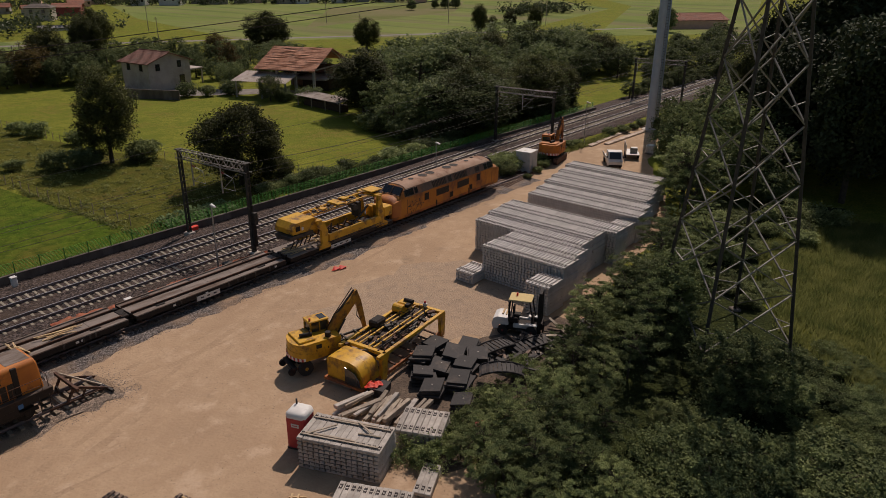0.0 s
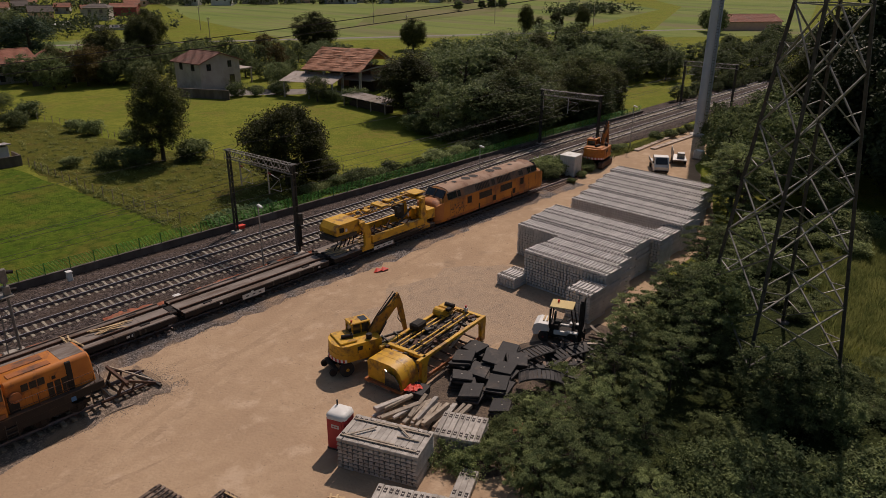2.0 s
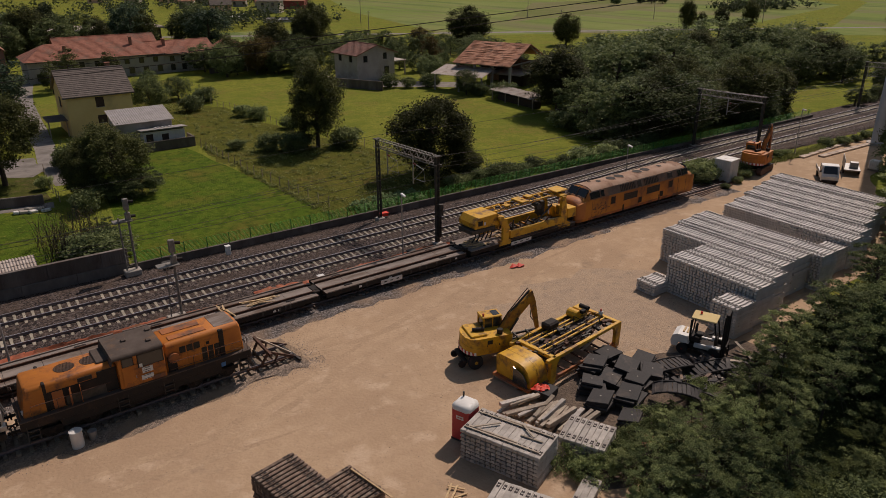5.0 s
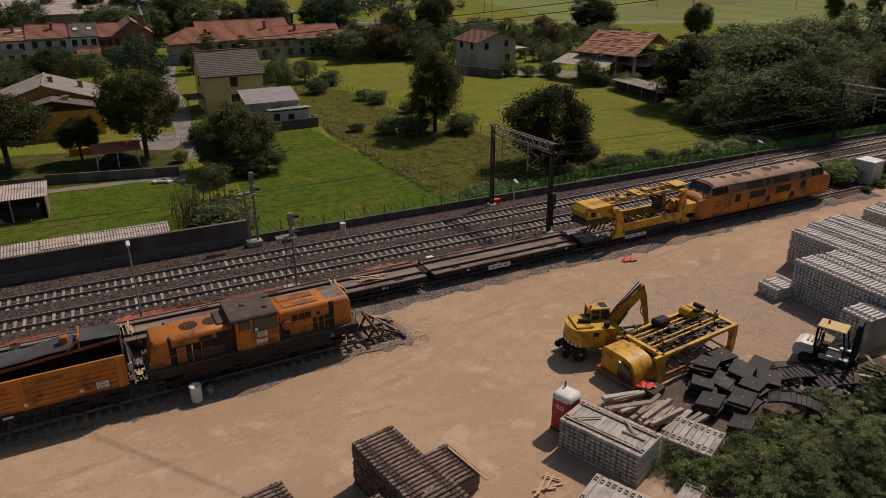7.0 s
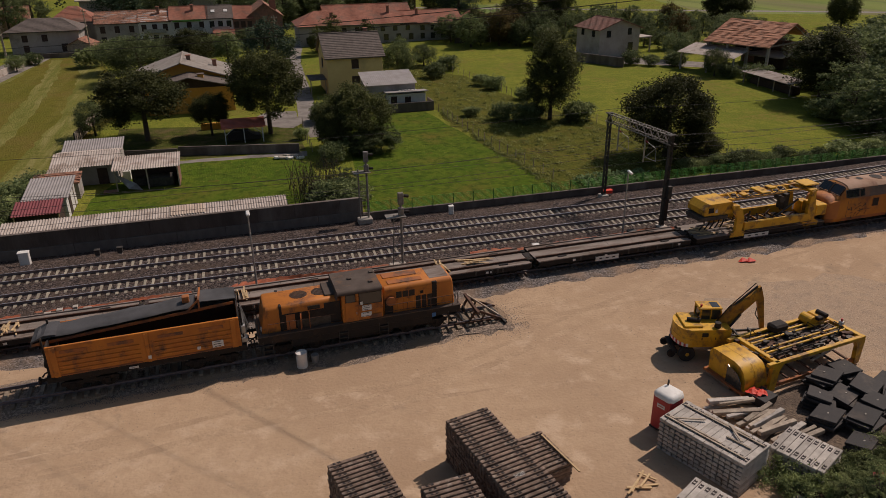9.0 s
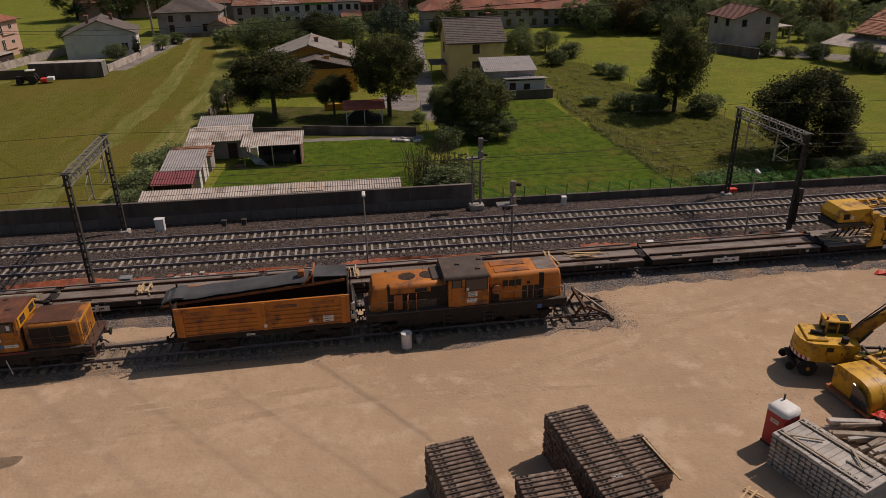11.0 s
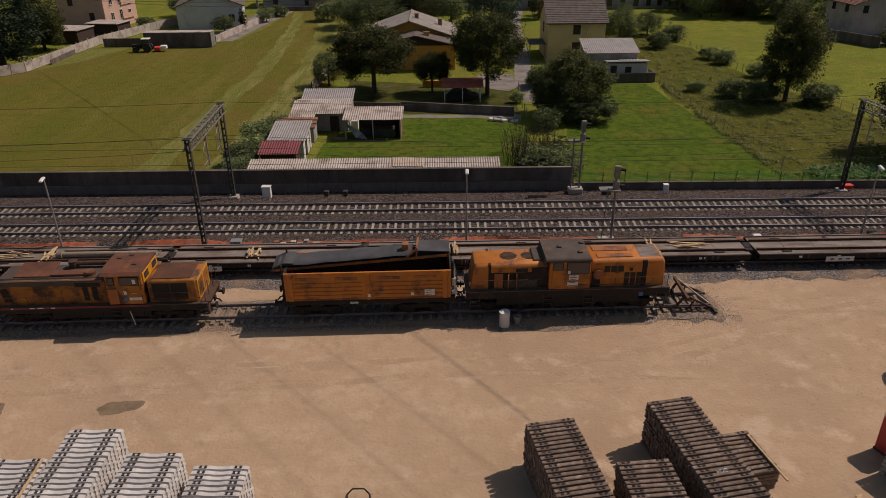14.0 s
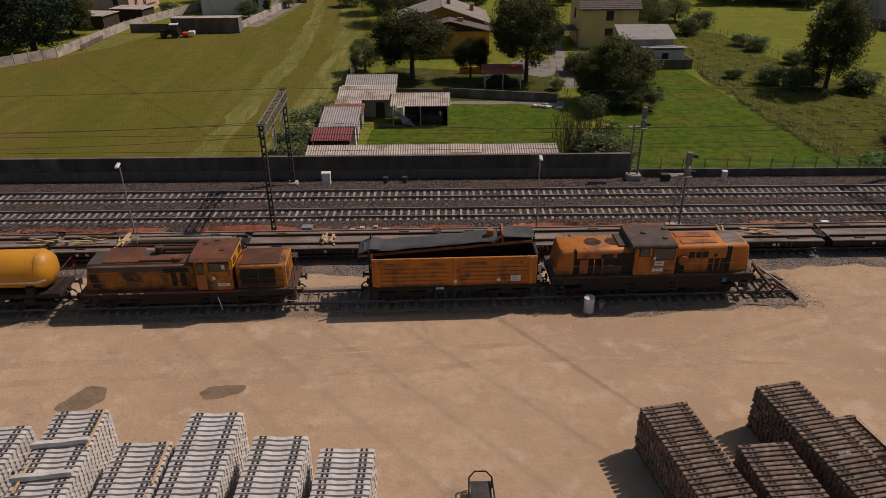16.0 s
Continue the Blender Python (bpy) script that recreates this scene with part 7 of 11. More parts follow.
for k in range(34):
    o = part("board", Geo().box(0, 0, 0, r.uniform(0.9, 2.3), r.uniform(0.15, 0.35), 0.06, 0.008), M["tar" if k % 4 else "oldwood"], deb)
    o.location = (r.uniform(-4.5, 5.0), r.uniform(-1.3, 0.9), 0.08 + r.uniform(0, 0.45))
    o.rotation_euler = (radians(r.uniform(-15, 15)), radians(r.uniform(-15, 15)), radians(r.uniform(0, 180)))
deb = thing("board_debris", "pale wooden offcuts lying on the dirt", "debris", pose(16.7, 22.1, 0.04))
for k in range(6):
    o = part("board", Geo().box(0, 0, 0, r.uniform(0.8, 1.7), 0.1, 0.06, 0.006), M["timber"], deb)
    o.location, o.rotation_euler = (r.uniform(-0.6, 0.9), r.uniform(-0.6, 0.6), 0.04 + 0.03 * k), (0, 0, radians(r.uniform(0, 180)))


# ---- portable toilet ----
t = thing("portable_toilet", "red portable toilet with a grey-white domed roof", "toilet cabin", pose(19.95, 25.75, 0.03, 0, 0, 20))
part("cabin", Geo().box(0, 0, 1.02, 1.08, 1.08, 2.0, 0.04), M["red"], t, "dark red plastic walls")
part("skid", Geo().box(0, 0, 0.06, 1.14, 1.14, 0.12, 0.02), M["darksteel"], t)
rings = [[(s * a, q * a, z) for s, q in ((-1, -0.7), (-0.7, -1), (0.7, -1), (1, -0.7), (1, 0.7), (0.7, 1), (-0.7, 1), (-1, 0.7))] for a, z in ((0.6, 1.98), (0.6, 2.1), (0.55, 2.22), (0.4, 2.29), (0.05, 2.31))]
edges_soft(part("roof", Geo().loft(rings), M["white"], t, "grey-white domed roof"), 50)
d = part("door", Geo().box(-0.545, 0, 1.02, 0.03, 0.78, 1.8, 0.01), M["red"], t)
part("sign", Geo().box(-0.57, 0.0, 1.55, 0.012, 0.46, 0.22), M["paper"], d, "white sign with bars")
part("bar", Geo().box(-0.579, 0, 1.55, 0.006, 0.32, 0.05), M["red"], d)
for y in (-0.56, 0.56):
    part("corner_trim", Geo().box(0, y, 1.02, 0.9, 0.02, 1.7), M["red"], t)
part("vent_pipe", Geo().cyl((0.35, 0.35, 2.0), (0.35, 0.35, 2.6), 0.05, 10), M["darksteel"], t)


# ---- wheeled excavator ----
def tyre_mesh(r, w):
    g = Geo()
    rings = []
    for y, k in ((-w / 2, 0.72), (-w / 2, 0.93), (-w * 0.36, 1.0), (w * 0.36, 1.0), (w / 2, 0.93), (w / 2, 0.72)):
        rings.append([(r * k * math.cos(2 * math.pi * i / 24), y, r * k * math.sin(2 * math.pi * i / 24)) for i in range(24)])
    return g.loft(rings).mesh("tyre", M["rubber"])


def rim_mesh(r, w, material):
    return Geo().cyl((0, -w / 2, 0), (0, w / 2, 0), r, 18).cyl((0, -w / 2 - 0.04, 0), (0, w / 2 + 0.04, 0), r * 0.4, 12).mesh("rim", M[material])


def wheel(t, x, y, r, tyre, rim):
    o = part("wheel", tyre, None, t)
    o.location = (x, y, r)
    part("rim", rim, None, o)


def excavator(m, paint, label, tracked=False, arm=1.0):
    t = thing("excavator", label, "excavator", m)
    if tracked:
        for y in (-1.05, 1.05):
            prof = [(-1.9, 0.35), (-1.7, 0.08), (1.7, 0.08), (1.9, 0.35), (1.75, 0.75), (-1.75, 0.75)]
            part("crawler", Geo().prism(prof, y - 0.25, y + 0.25, "y"), M["rusty"], t, "rusty crawler track")
            g = Geo()
            for k in range(14):
                g.box(-1.65 + k * 0.255, y, 0.77, 0.14, 0.54, 0.05).box(-1.65 + k * 0.255, y, 0.06, 0.14, 0.54, 0.05)
            part("track_plates", g, M["darksteel"], t)
        part("undercarriage", Geo().box(0, 0, 0.65, 1.6, 1.7, 0.5, 0.05), M["black"], t)
    else:
        ty, ri = tyre_mesh(0.52, 0.34), rim_mesh(0.3, 0.3, paint)
        for x in (-1.25, 1.3):
            for y in (-1.0, 1.0):
                wheel(t, x, y, 0.52, ty, ri)
            part("axle", Geo().cyl((x, -0.95, 0.52), (x, 0.95, 0.52), 0.1, 10), M["black"], t)
        part("undercarriage", Geo().box(0, 0, 0.85, 3.2, 1.1, 0.4, 0.06).box(1.9, 0, 0.6, 0.25, 2.2, 0.6, 0.05).box(-1.95, 0, 0.6, 0.3, 1.9, 0.25, 0.05), M["black"], t, "black chassis")
        for y in (-0.75, 0.75):
            o = part("rail_wheel", WHEEL, None, t)
            o.location, o.scale, o.rotation_euler = (-2.15, y, 0.42), (0.55, 0.8, 0.55), (0, 0, 0 if y > 0 else math.pi)
    part("slewing_ring", Geo().cyl((0, 0, 0.95), (0, 0, 1.22), 0.6, 20), M["black"], t)
    # house with a rounded tail
    pts = [(1.35, -1.2), (1.35, 1.2), (-1.2, 1.22)] + [(-1.2 - 0.75 * math.sin(radians(a)), 1.22 * math.cos(radians(a))) for a in range(20, 180, 20)] + [(-1.2, -1.22)]
    edges_soft(part("house", Geo().prism(pts, 1.08, 2.28, "z"), M[paint], t, "painted engine house with rounded tail"), 35)
    edges_soft(part("counterweight", Geo().prism([(x * 1.012 - 0.01, y * 1.012) for x, y in pts if x < -1.1], 1.1, 1.7, "z"), M[paint], t), 35)
    for k, a in enumerate(range(20, 165, 9)):
        a0, a1 = radians(a), radians(a + 9)
        p0, p1 = (-1.23 - 0.785 * math.sin(a0), 1.255 * math.cos(a0)), (-1.23 - 0.785 * math.sin(a1), 1.255 * math.cos(a1))
        g1 = Geo().add([(p0[0], p0[1], 1.12), (p1[0], p1[1], 1.12), (p1[0], p1[1] + 0.04, 1.34), (p0[0], p0[1] + 0.04, 1.34), (p0[0] + 0.03, p0[1], 1.12), (p1[0] + 0.03, p1[1], 1.12), (p1[0] + 0.03, p1[1] + 0.04, 1.34), (p0[0] + 0.03, p0[1] + 0.04, 1.34)],
                       [(0, 1, 2, 3), (7, 6, 5, 4), (0, 4, 5, 1), (1, 5, 6, 2), (2, 6, 7, 3), (3, 7, 4, 0)])
        part("warning_stripe", g1, M["red" if k % 2 else "paper"], t, "red warning stripe" if k % 2 else "white warning stripe")
    for x, w in ((-0.75, 0.7), (0.1, 0.75)):
        part("side_door", Geo().box(x, -1.225, 1.68, w, 0.03, 0.95, 0.01), M[paint], t)
        part("door_latch", Geo().box(x + w * 0.38, -1.25, 1.7, 0.06, 0.03, 0.14, 0.005), M["black"], t)
    part("rear_grille", Geo().box(-0.3, -1.245, 1.95, 0.4, 0.02, 0.28, 0.005), M["grille"], t)
    part("step_deck", Geo().box(1.75, -0.75, 1.32, 0.9, 0.7, 0.1, 0.02), M["darksteel"], t)
    part("engine_cover", Geo().box(-0.95, 0.05, 2.34, 1.2, 1.9, 0.14, 0.04), M[paint], t)
    part("muffler", Geo().cyl((-1.2, -0.15, 2.52), (-0.4, -0.35, 2.52), 0.14, 14).cyl((-0.5, -0.3, 2.5), (-0.5, -0.3, 2.76), 0.05, 8), M["black"], t, "black muffler")
    part("air_cleaner", Geo().cyl((0.55, -0.85, 2.3), (0.55, -0.85, 2.62), 0.2, 14), M["black"], t)
    part("rear_box", Geo().box(0.85, -0.85, 1.75, 0.95, 0.7, 0.95, 0.04), M[paint], t)
    # cab on the far side
    part("cab_frame", Geo().prism([(-0.25, 1.3), (1.3, 1.3), (1.35, 2.0), (1.05, 2.95), (-0.2, 2.98)], 0.22, 1.18, "y"), M["glass"], t, "dark glazed cab")
    for y in (0.2, 1.2):
        part("cab_post", Geo().beam((-0.22, y, 1.3), (-0.22, y, 3.0), 0.1, 0.1).beam((1.34, y, 1.95), (1.05, y, 2.95), 0.08, 0.08).beam((0.45, y, 1.3), (0.45, y, 2.95), 0.07, 0.07).beam((-0.22, y, 1.95), (1.34, y, 1.95), 0.07, 0.07).box(0.55, y, 1.6, 1.55, 0.05, 0.65), M[paint], t)
    part("cab_back", Geo().box(-0.24, 0.7, 1.75, 0.05, 0.95, 0.85), M[paint], t)
    part("cab_lintel", Geo().box(-0.24, 0.7, 2.9, 0.05, 0.95, 0.14), M[paint], t)
    part("cab_roof", Geo().box(0.42, 0.7, 3.03, 1.5, 1.12, 0.1, 0.04), M[paint], t)
    part("roof_window", Geo().box(0.78, 0.7, 3.085, 0.5, 0.72, 0.02), M["glass"], t)
    part("beacon", Geo().cyl((-0.15, 0.45, 3.08), (-0.15, 0.45, 3.25), 0.07, 10), M["red"], t, "red beacon")
    # boom and dipper
    b0, el, tip = Vector((0.9, -0.12, 1.75)), Vector((3.2 * arm, -0.12, 4.35)), Vector((3.75 * arm, -0.12, 1.7))
    part("boom", Geo().loft([[(p + Vector((0, s * 0.17, 0)) + q * w) for s, w in ((-1, -1), (1, -1), (1, 1), (-1, 1))] for p, q in ((b0, Vector((-0.2, 0, 0.26))), (b0.lerp(el, 0.45) + Vector((-0.12, 0, 0.14)), Vector((-0.24, 0, 0.3))), (el, Vector((-0.12, 0, 0.17))))]), M["wornarm" if not tracked else paint], t, "worn and rusty steel boom")
    part("dipper", Geo().loft([[(p + Vector((0, s * 0.13, 0)) + q * w) for s, w in ((-1, -1), (1, -1), (1, 1), (-1, 1))] for p, q in ((el + Vector((-0.15, 0, 0.35)), Vector((0.14, 0, 0.05))), (el + Vector((0.08, 0, -0.5)), Vector((0.2, 0, 0.06))), (tip, Vector((0.11, 0, 0.03))))]), M["wornarm" if not tracked else "orange_rust"], t, "worn dipper arm")
    part("boom_ram", Geo().cyl(Vector((1.2, -0.42, 1.6)), b0.lerp(el, 0.5) + Vector((0.05, -0.3, -0.1)), 0.07, 10).cyl(Vector((1.2, 0.18, 1.6)), b0.lerp(el, 0.5) + Vector((0.05, 0.3, -0.1)), 0.07, 10), M["darksteel"], t)
    part("dipper_ram", Geo().cyl(b0.lerp(el, 0.45) + Vector((-0.3, 0, 0.45)), el + Vector((-0.2, 0, 0.4)), 0.07, 10), M["darksteel"], t)
    part("hose", Geo().tube([b0 + Vector((-0.2, 0.1, 0.4)), b0.lerp(el, 0.4) + Vector((-0.35, 0.1, 0.5)), el + Vector((-0.3, 0.1, 0.55)), el + Vector((0.15, 0.1, 0.0)), el.lerp(tip, 0.6) + Vector((-0.35, 0.05, 0)), tip + Vector((0.1, 0.1, 0.1))], 0.035), M["rubber"], t)
    part("quick_hitch", Geo().box(tip.x, tip.y, tip.z - 0.25, 0.4, 0.4, 0.5, 0.05), M["darksteel"], t)
    part("grab", Geo().box(tip.x, tip.y, tip.z - 0.65, 0.35, 0.5, 0.4, 0.05).beam((tip.x - 0.1, tip.y, tip.z - 0.8), (tip.x - 0.4, tip.y, tip.z - 1.3), 0.3, 0.12).beam((tip.x + 0.1, tip.y, tip.z - 0.8), (tip.x + 0.3, tip.y, tip.z - 1.3), 0.3, 0.12), M["darksteel"], t, "dark grab tool")
    return t


e1 = excavator(pose(26.1, 31.5, 0.03, 0, 0, -16) @ Matrix.Diagonal((0.94, 0.92, 0.96, 1)), "yellow", "yellow wheeled road-rail excavator with raised boom")
e1_trail = thing("tool_frame", "dark steel tool frame lying beside the excavator", "frame", pose(29.4, 31.6, 0.03, 0, 0, -12))
for y in (-0.6, 0, 0.6):
    part("bar", Geo().beam((-1.6, y, 0.55), (1.5, y, 0.55), 0.1, 0.14), M["darksteel"], e1_trail)
for x in (-1.5, -0.5, 0.5, 1.4):
    part("bar", Geo().beam((x, -0.7, 0.62), (x, 0.7, 0.62), 0.1, 0.1).box(x, -0.5, 0.27, 0.1, 0.1, 0.54).box(x, 0.5, 0.27, 0.1, 0.1, 0.54), M["darksteel"], e1_trail)
part("hose_coil", Geo().tube([(0.35 * math.cos(a * 0.7) - 1.3, 0.35 * math.sin(a * 0.7), 0.7 + 0.012 * a) for a in range(22)], 0.03), M["rubber"], e1_trail)
excavator(pose(80.8, 46.9, 0.03, 0, 0, 12) @ Matrix.Diagonal((1.12, 1.12, 1.12, 1)), "orange", "orange crawler excavator parked by the railway", True, 0.85)


# ---- yellow portal machine lying in the yard ----
def portal_machine():
    t = thing("sleeper_laying_frame", "yellow portal frame machine with a rounded cabin", "track machine", pose(29.85, 28.6, 0.03, 0, 0, 7) @ Matrix.Diagonal((1, 1, 0.9, 1)))
    prof = [(1.5, 0.45), (1.56, 1.72), (1.42, 1.93), (1.2, 2.0), (-0.45, 2.02), (-0.95, 1.9), (-1.3, 1.6), (-1.5, 1.15), (-1.55, 0.4)]
    c = edges_soft(part("cabin", Geo().prism([(y * 0.9, z) for y, z in prof], -4.55, -2.95, "x"), M["yellow"], t, "rounded yellow cabin"), 30)
    part("cabin_window", Geo().prism([(-0.2, 0.55), (-0.2, 1.75), (-0.95, 1.5), (-1.3, 1.0), (-1.38, 0.55)], -4.79, -4.75, "x"), M["glass"], c, "grimy cabin window")
    part("cabin_seam", Geo().prism([(y * 0.909, z * 1.005) for y, z in prof], -3.8, -3.74, "x"), M["yellow"], c)
    part("cabin_skirt", Geo().box(-3.85, 0, 0.36, 1.9, 3.0, 0.18, 0.02), M["orange_rust"], t)
    for y in (-1.5, 1.5):
        part("top_beam", Geo().box(0.6, y, 1.98, 7.6, 0.24, 0.24, 0.02), M["yellow"], t, "yellow top beam")
        part("leg", Geo().prism([(-2.9, 0.1), (-2.45, 0.1), (-2.35, 1.4), (-2.1, 1.9), (-2.9, 1.9)], y - 0.13, y + 0.13, "y"), M["yellow"], t, "yellow portal leg")
        part("leg", Geo().prism([(3.9, 0.1), (4.3, 0.1), (4.4, 1.9), (3.6, 1.9), (3.85, 1.4)], y - 0.13, y + 0.13, "y"), M["yellow"], t, "yellow portal leg")
        part("lower_beam", Geo().box(0.7, y * 0.96, 0.3, 6.8, 0.18, 0.26, 0.02), M["orange_rust"], t, "rust-stained lower beam")
    part("end_beam", Geo().box(4.2, 0, 1.98, 0.3, 3.2, 0.26, 0.02), M["yellow"], t)
    part("cross_beam", Geo().box(-2.5, 0, 1.98, 0.3, 3.2, 0.24, 0.02), M["yellow"], t)
    for y in (-0.55, -0.2, 0.55, 0.9):
        part("guide_tube", Geo().cyl((-2.4, y, 2.08), (3.9, y, 2.1), 0.07, 10), M["yellow"], t, "long yellow tube")
    part("fuel_tank", Geo().box(0.15, 1.05, 2.4, 1.1, 0.75, 0.55, 0.12), M["black"], t, "black rounded tank")
    part("winch", Geo().cyl((2.6, 0.6, 2.35), (2.6, 1.4, 2.35), 0.35, 16).box(3.3, 1.0, 2.4, 0.7, 0.9, 0.45, 0.06), M["yellow"], t, "yellow winch")
    part("motor", Geo().cyl((3.4, 0.4, 2.7), (3.4, 1.1, 2.7), 0.16, 12).box(2.9, 0.5, 2.62, 0.4, 0.3, 0.25, 0.03), M["black"], t)
    part("lamp", Geo().box(4.0, -0.2, 2.35, 0.25, 0.25, 0.3, 0.03).cyl((4.0, -0.2, 2.5), (4.0, -0.2, 2.65), 0.06, 8), M["paper"], t)
    part("beacon", Geo().cyl((4.0, -0.2, 2.5), (4.0, -0.2, 2.68), 0.07, 8), M["red"], t)
    part("mid_deck", Geo().box(0.8, 0.35, 1.82, 6.4, 2.1, 0.08), M["darkroof"], t, "oily dark deck under the tubes")
    q = random.Random(9)
    for nm, mat, n in (("gear", "rusty", 26), ("gear", "darksteel", 26)):
        for j in range(2):
            g = Geo()
            for k in range(n):
                x, y = q.uniform(-2.6, 3.9), q.uniform(-1.3, 1.35)
                g.box(x, y, q.uniform(1.75, 2.1), q.uniform(0.12, 0.7), q.uniform(0.08, 0.3), q.uniform(0.08, 0.25), 0.01, (0, 0, q.uniform(-20, 20)))
            tagged(part(nm, g, M[mat], t, "rusty clamps and rods"), kind="stuff")
    g = Geo()
    for k in range(14):
        x, y = q.uniform(-2.4, 3.4), q.uniform(-1.2, 1.2)
        g.tube([(x, y, 2.05), (x + 0.3, y + 0.2, 2.35 + q.uniform(0, 0.15)), (x + 0.7, y + q.uniform(-0.4, 0.4), 2.1)], 0.03)
    tagged(part("hose", g, M["rubber"], t), kind="stuff")
    for k in range(7):
        part("floor_bar", Geo().beam((-2.2 + k * 0.95, -1.4, 0.45), (-2.0 + k * 0.95, 1.4, 0.5), 0.12, 0.1), M["rusty"], t)
    for k in range(5):
        part("plank", Geo().box(2.4 + 0.1 * k, -0.6 + 0.32 * k, 0.62, 2.6, 0.16, 0.06, 0.006, (0, 2, 12)), M["oldwood"], t)
    for x in (-4.4, -3.2):
        part("support_block", Geo().box(x, 0.5, 0.12, 0.5, 2.0, 0.24, 0.02), M["oldwood"], t)


portal_machine()


# ---- forklift ----
def forklift(m):
    t = thing("forklift", "white forklift truck with a pale yellow roof and black mast", "forklift", m)
    ty, ri = tyre_mesh(0.42, 0.32), rim_mesh(0.24, 0.28, "maroon")
    ty2, ri2 = tyre_mesh(0.36, 0.28), rim_mesh(0.2, 0.24, "maroon")
    for y in (-0.7, 0.7):
        wheel(t, 1.0, y, 0.42, ty, ri)
        wheel(t, -1.0, y, 0.36, ty2, ri2)
    part("chassis", Geo().box(0.25, 0, 0.5, 2.1, 1.0, 0.4, 0.06), M["black"], t, "dark chassis")
    part("side_step", Geo().box(0.25, -0.55, 0.72, 1.1, 0.2, 0.3, 0.04).box(0.25, 0.55, 0.72, 1.1, 0.2, 0.3, 0.04), M["white"], t)
    part("fender", Geo().box(1.0, -0.7, 0.95, 0.8, 0.34, 0.08, 0.03).box(1.0, 0.7, 0.95, 0.8, 0.34, 0.08, 0.03), M["white"], t)
    part("counterweight", Geo().prism([(-1.7, 0.4), (-1.8, 0.75), (-1.7, 1.15), (-1.4, 1.3), (-0.7, 1.28), (-0.62, 0.75), (-1.3, 0.72), (-1.36, 0.4)], -0.68, 0.68, "y"), M["white"], t, "white counterweight")
    part("engine_cover", Geo().box(-0.4, 0, 1.05, 0.8, 0.95, 0.4, 0.06), M["black"], t)
    part("floor_plate", Geo().box(0.5, 0, 0.74, 0.9, 1.0, 0.05), M["black"], t)
    part("battery_slats", Geo().box(-0.85, 0.2, 1.32, 0.12, 0.8, 0.08).box(-1.1, 0.2, 1.33, 0.12, 0.8, 0.08), M["timber"], t)
    part("seat", Geo().box(-0.1, 0, 1.35, 0.5, 0.5, 0.14, 0.04).box(-0.35, 0, 1.7, 0.12, 0.5, 0.6, 0.04), M["rubber"], t)
    part("dashboard", Geo().box(0.98, 0, 1.15, 0.16, 0.9, 0.45, 0.04), M["black"], t)
    part("steering_wheel", Geo().cyl((0.65, 0, 1.55), (0.62, 0, 1.6), 0.2, 14), M["rubber"], t)
    for x, x2 in ((-0.62, -0.55), (1.1, 0.8)):
        for y in (-0.58, 0.58):
            part("guard_post", Geo().beam((x, y, 1.1), (x2, y, 2.6), 0.08, 0.08), M["black"], t)
    part("guard_roof", Geo().box(0.12, 0, 2.65, 1.6, 1.3, 0.08, 0.03), M["yellowwall"], t, "pale yellow overhead guard")
    part("beacon", Geo().cyl((-0.2, 0.2, 2.69), (-0.2, 0.2, 2.88), 0.07, 10), M["hotred"], t, "orange beacon")
    part("exhaust", Geo().cyl((-0.62, -0.66, 1.3), (-0.62, -0.66, 2.5), 0.05, 8), M["black"], t)
    for y in (-0.42, 0.42):
        part("mast", Geo().box(1.55, y, 1.7, 0.16, 0.12, 3.2, 0.01).box(1.4, y * 0.8, 1.6, 0.1, 0.1, 2.9), M["black"], t, "black mast channel")
        part("fork", Geo().box(2.3, y * 0.7, 0.12, 1.15, 0.12, 0.05).box(1.75, y * 0.7, 0.5, 0.06, 0.12, 0.8), M["black"], t)
    for x, z, sx, sy, sz in ((1.5, 3.25, 0.2, 1.0, 0.14), (1.5, 1.9, 0.12, 0.9, 0.1), (1.68, 0.85, 0.08, 1.1, 0.5)):
        part("mast_beam", Geo().box(x, 0, z, sx, sy, sz), M["black"], t)
    part("lift_ram", Geo().cyl((1.45, 0, 0.4), (1.45, 0, 2.8), 0.06, 10), M["darksteel"], t)


forklift(pose(38.15, 23.9, 0.03, 0, 0, -66))

# ---- far end of the yard ----
M["palegrey"] = surf("pale_grey_painted_steel", (0.56, 0.55, 0.55), (0.47, 0.46, 0.455), 1.0, 0.6, 0, 0.05, 12.0, (0.36, 0.33, 0.30), 0.7, 0.2)
t = thing("site_cabin", "grey steel site cabin beside the track end", "cabin", pose(74.6, 46.9, 0.03, 0, 0, 6))
part("body", Geo().box(0, 0, 1.25, 2.0, 2.0, 2.5, 0.03), M["palegrey"], t)
part("roof", Geo().box(0, 0, 2.54, 2.1, 2.1, 0.1, 0.02), M["white"], t)
for k in range(7):
    part("rib", Geo().box(-1.02, -0.85 + k * 0.28, 1.25, 0.04, 0.06, 2.3), M["palegrey"], t)
part("door", Geo().box(0.1, -1.02, 1.1, 0.85, 0.04, 2.0, 0.01), M["palegrey"], t)


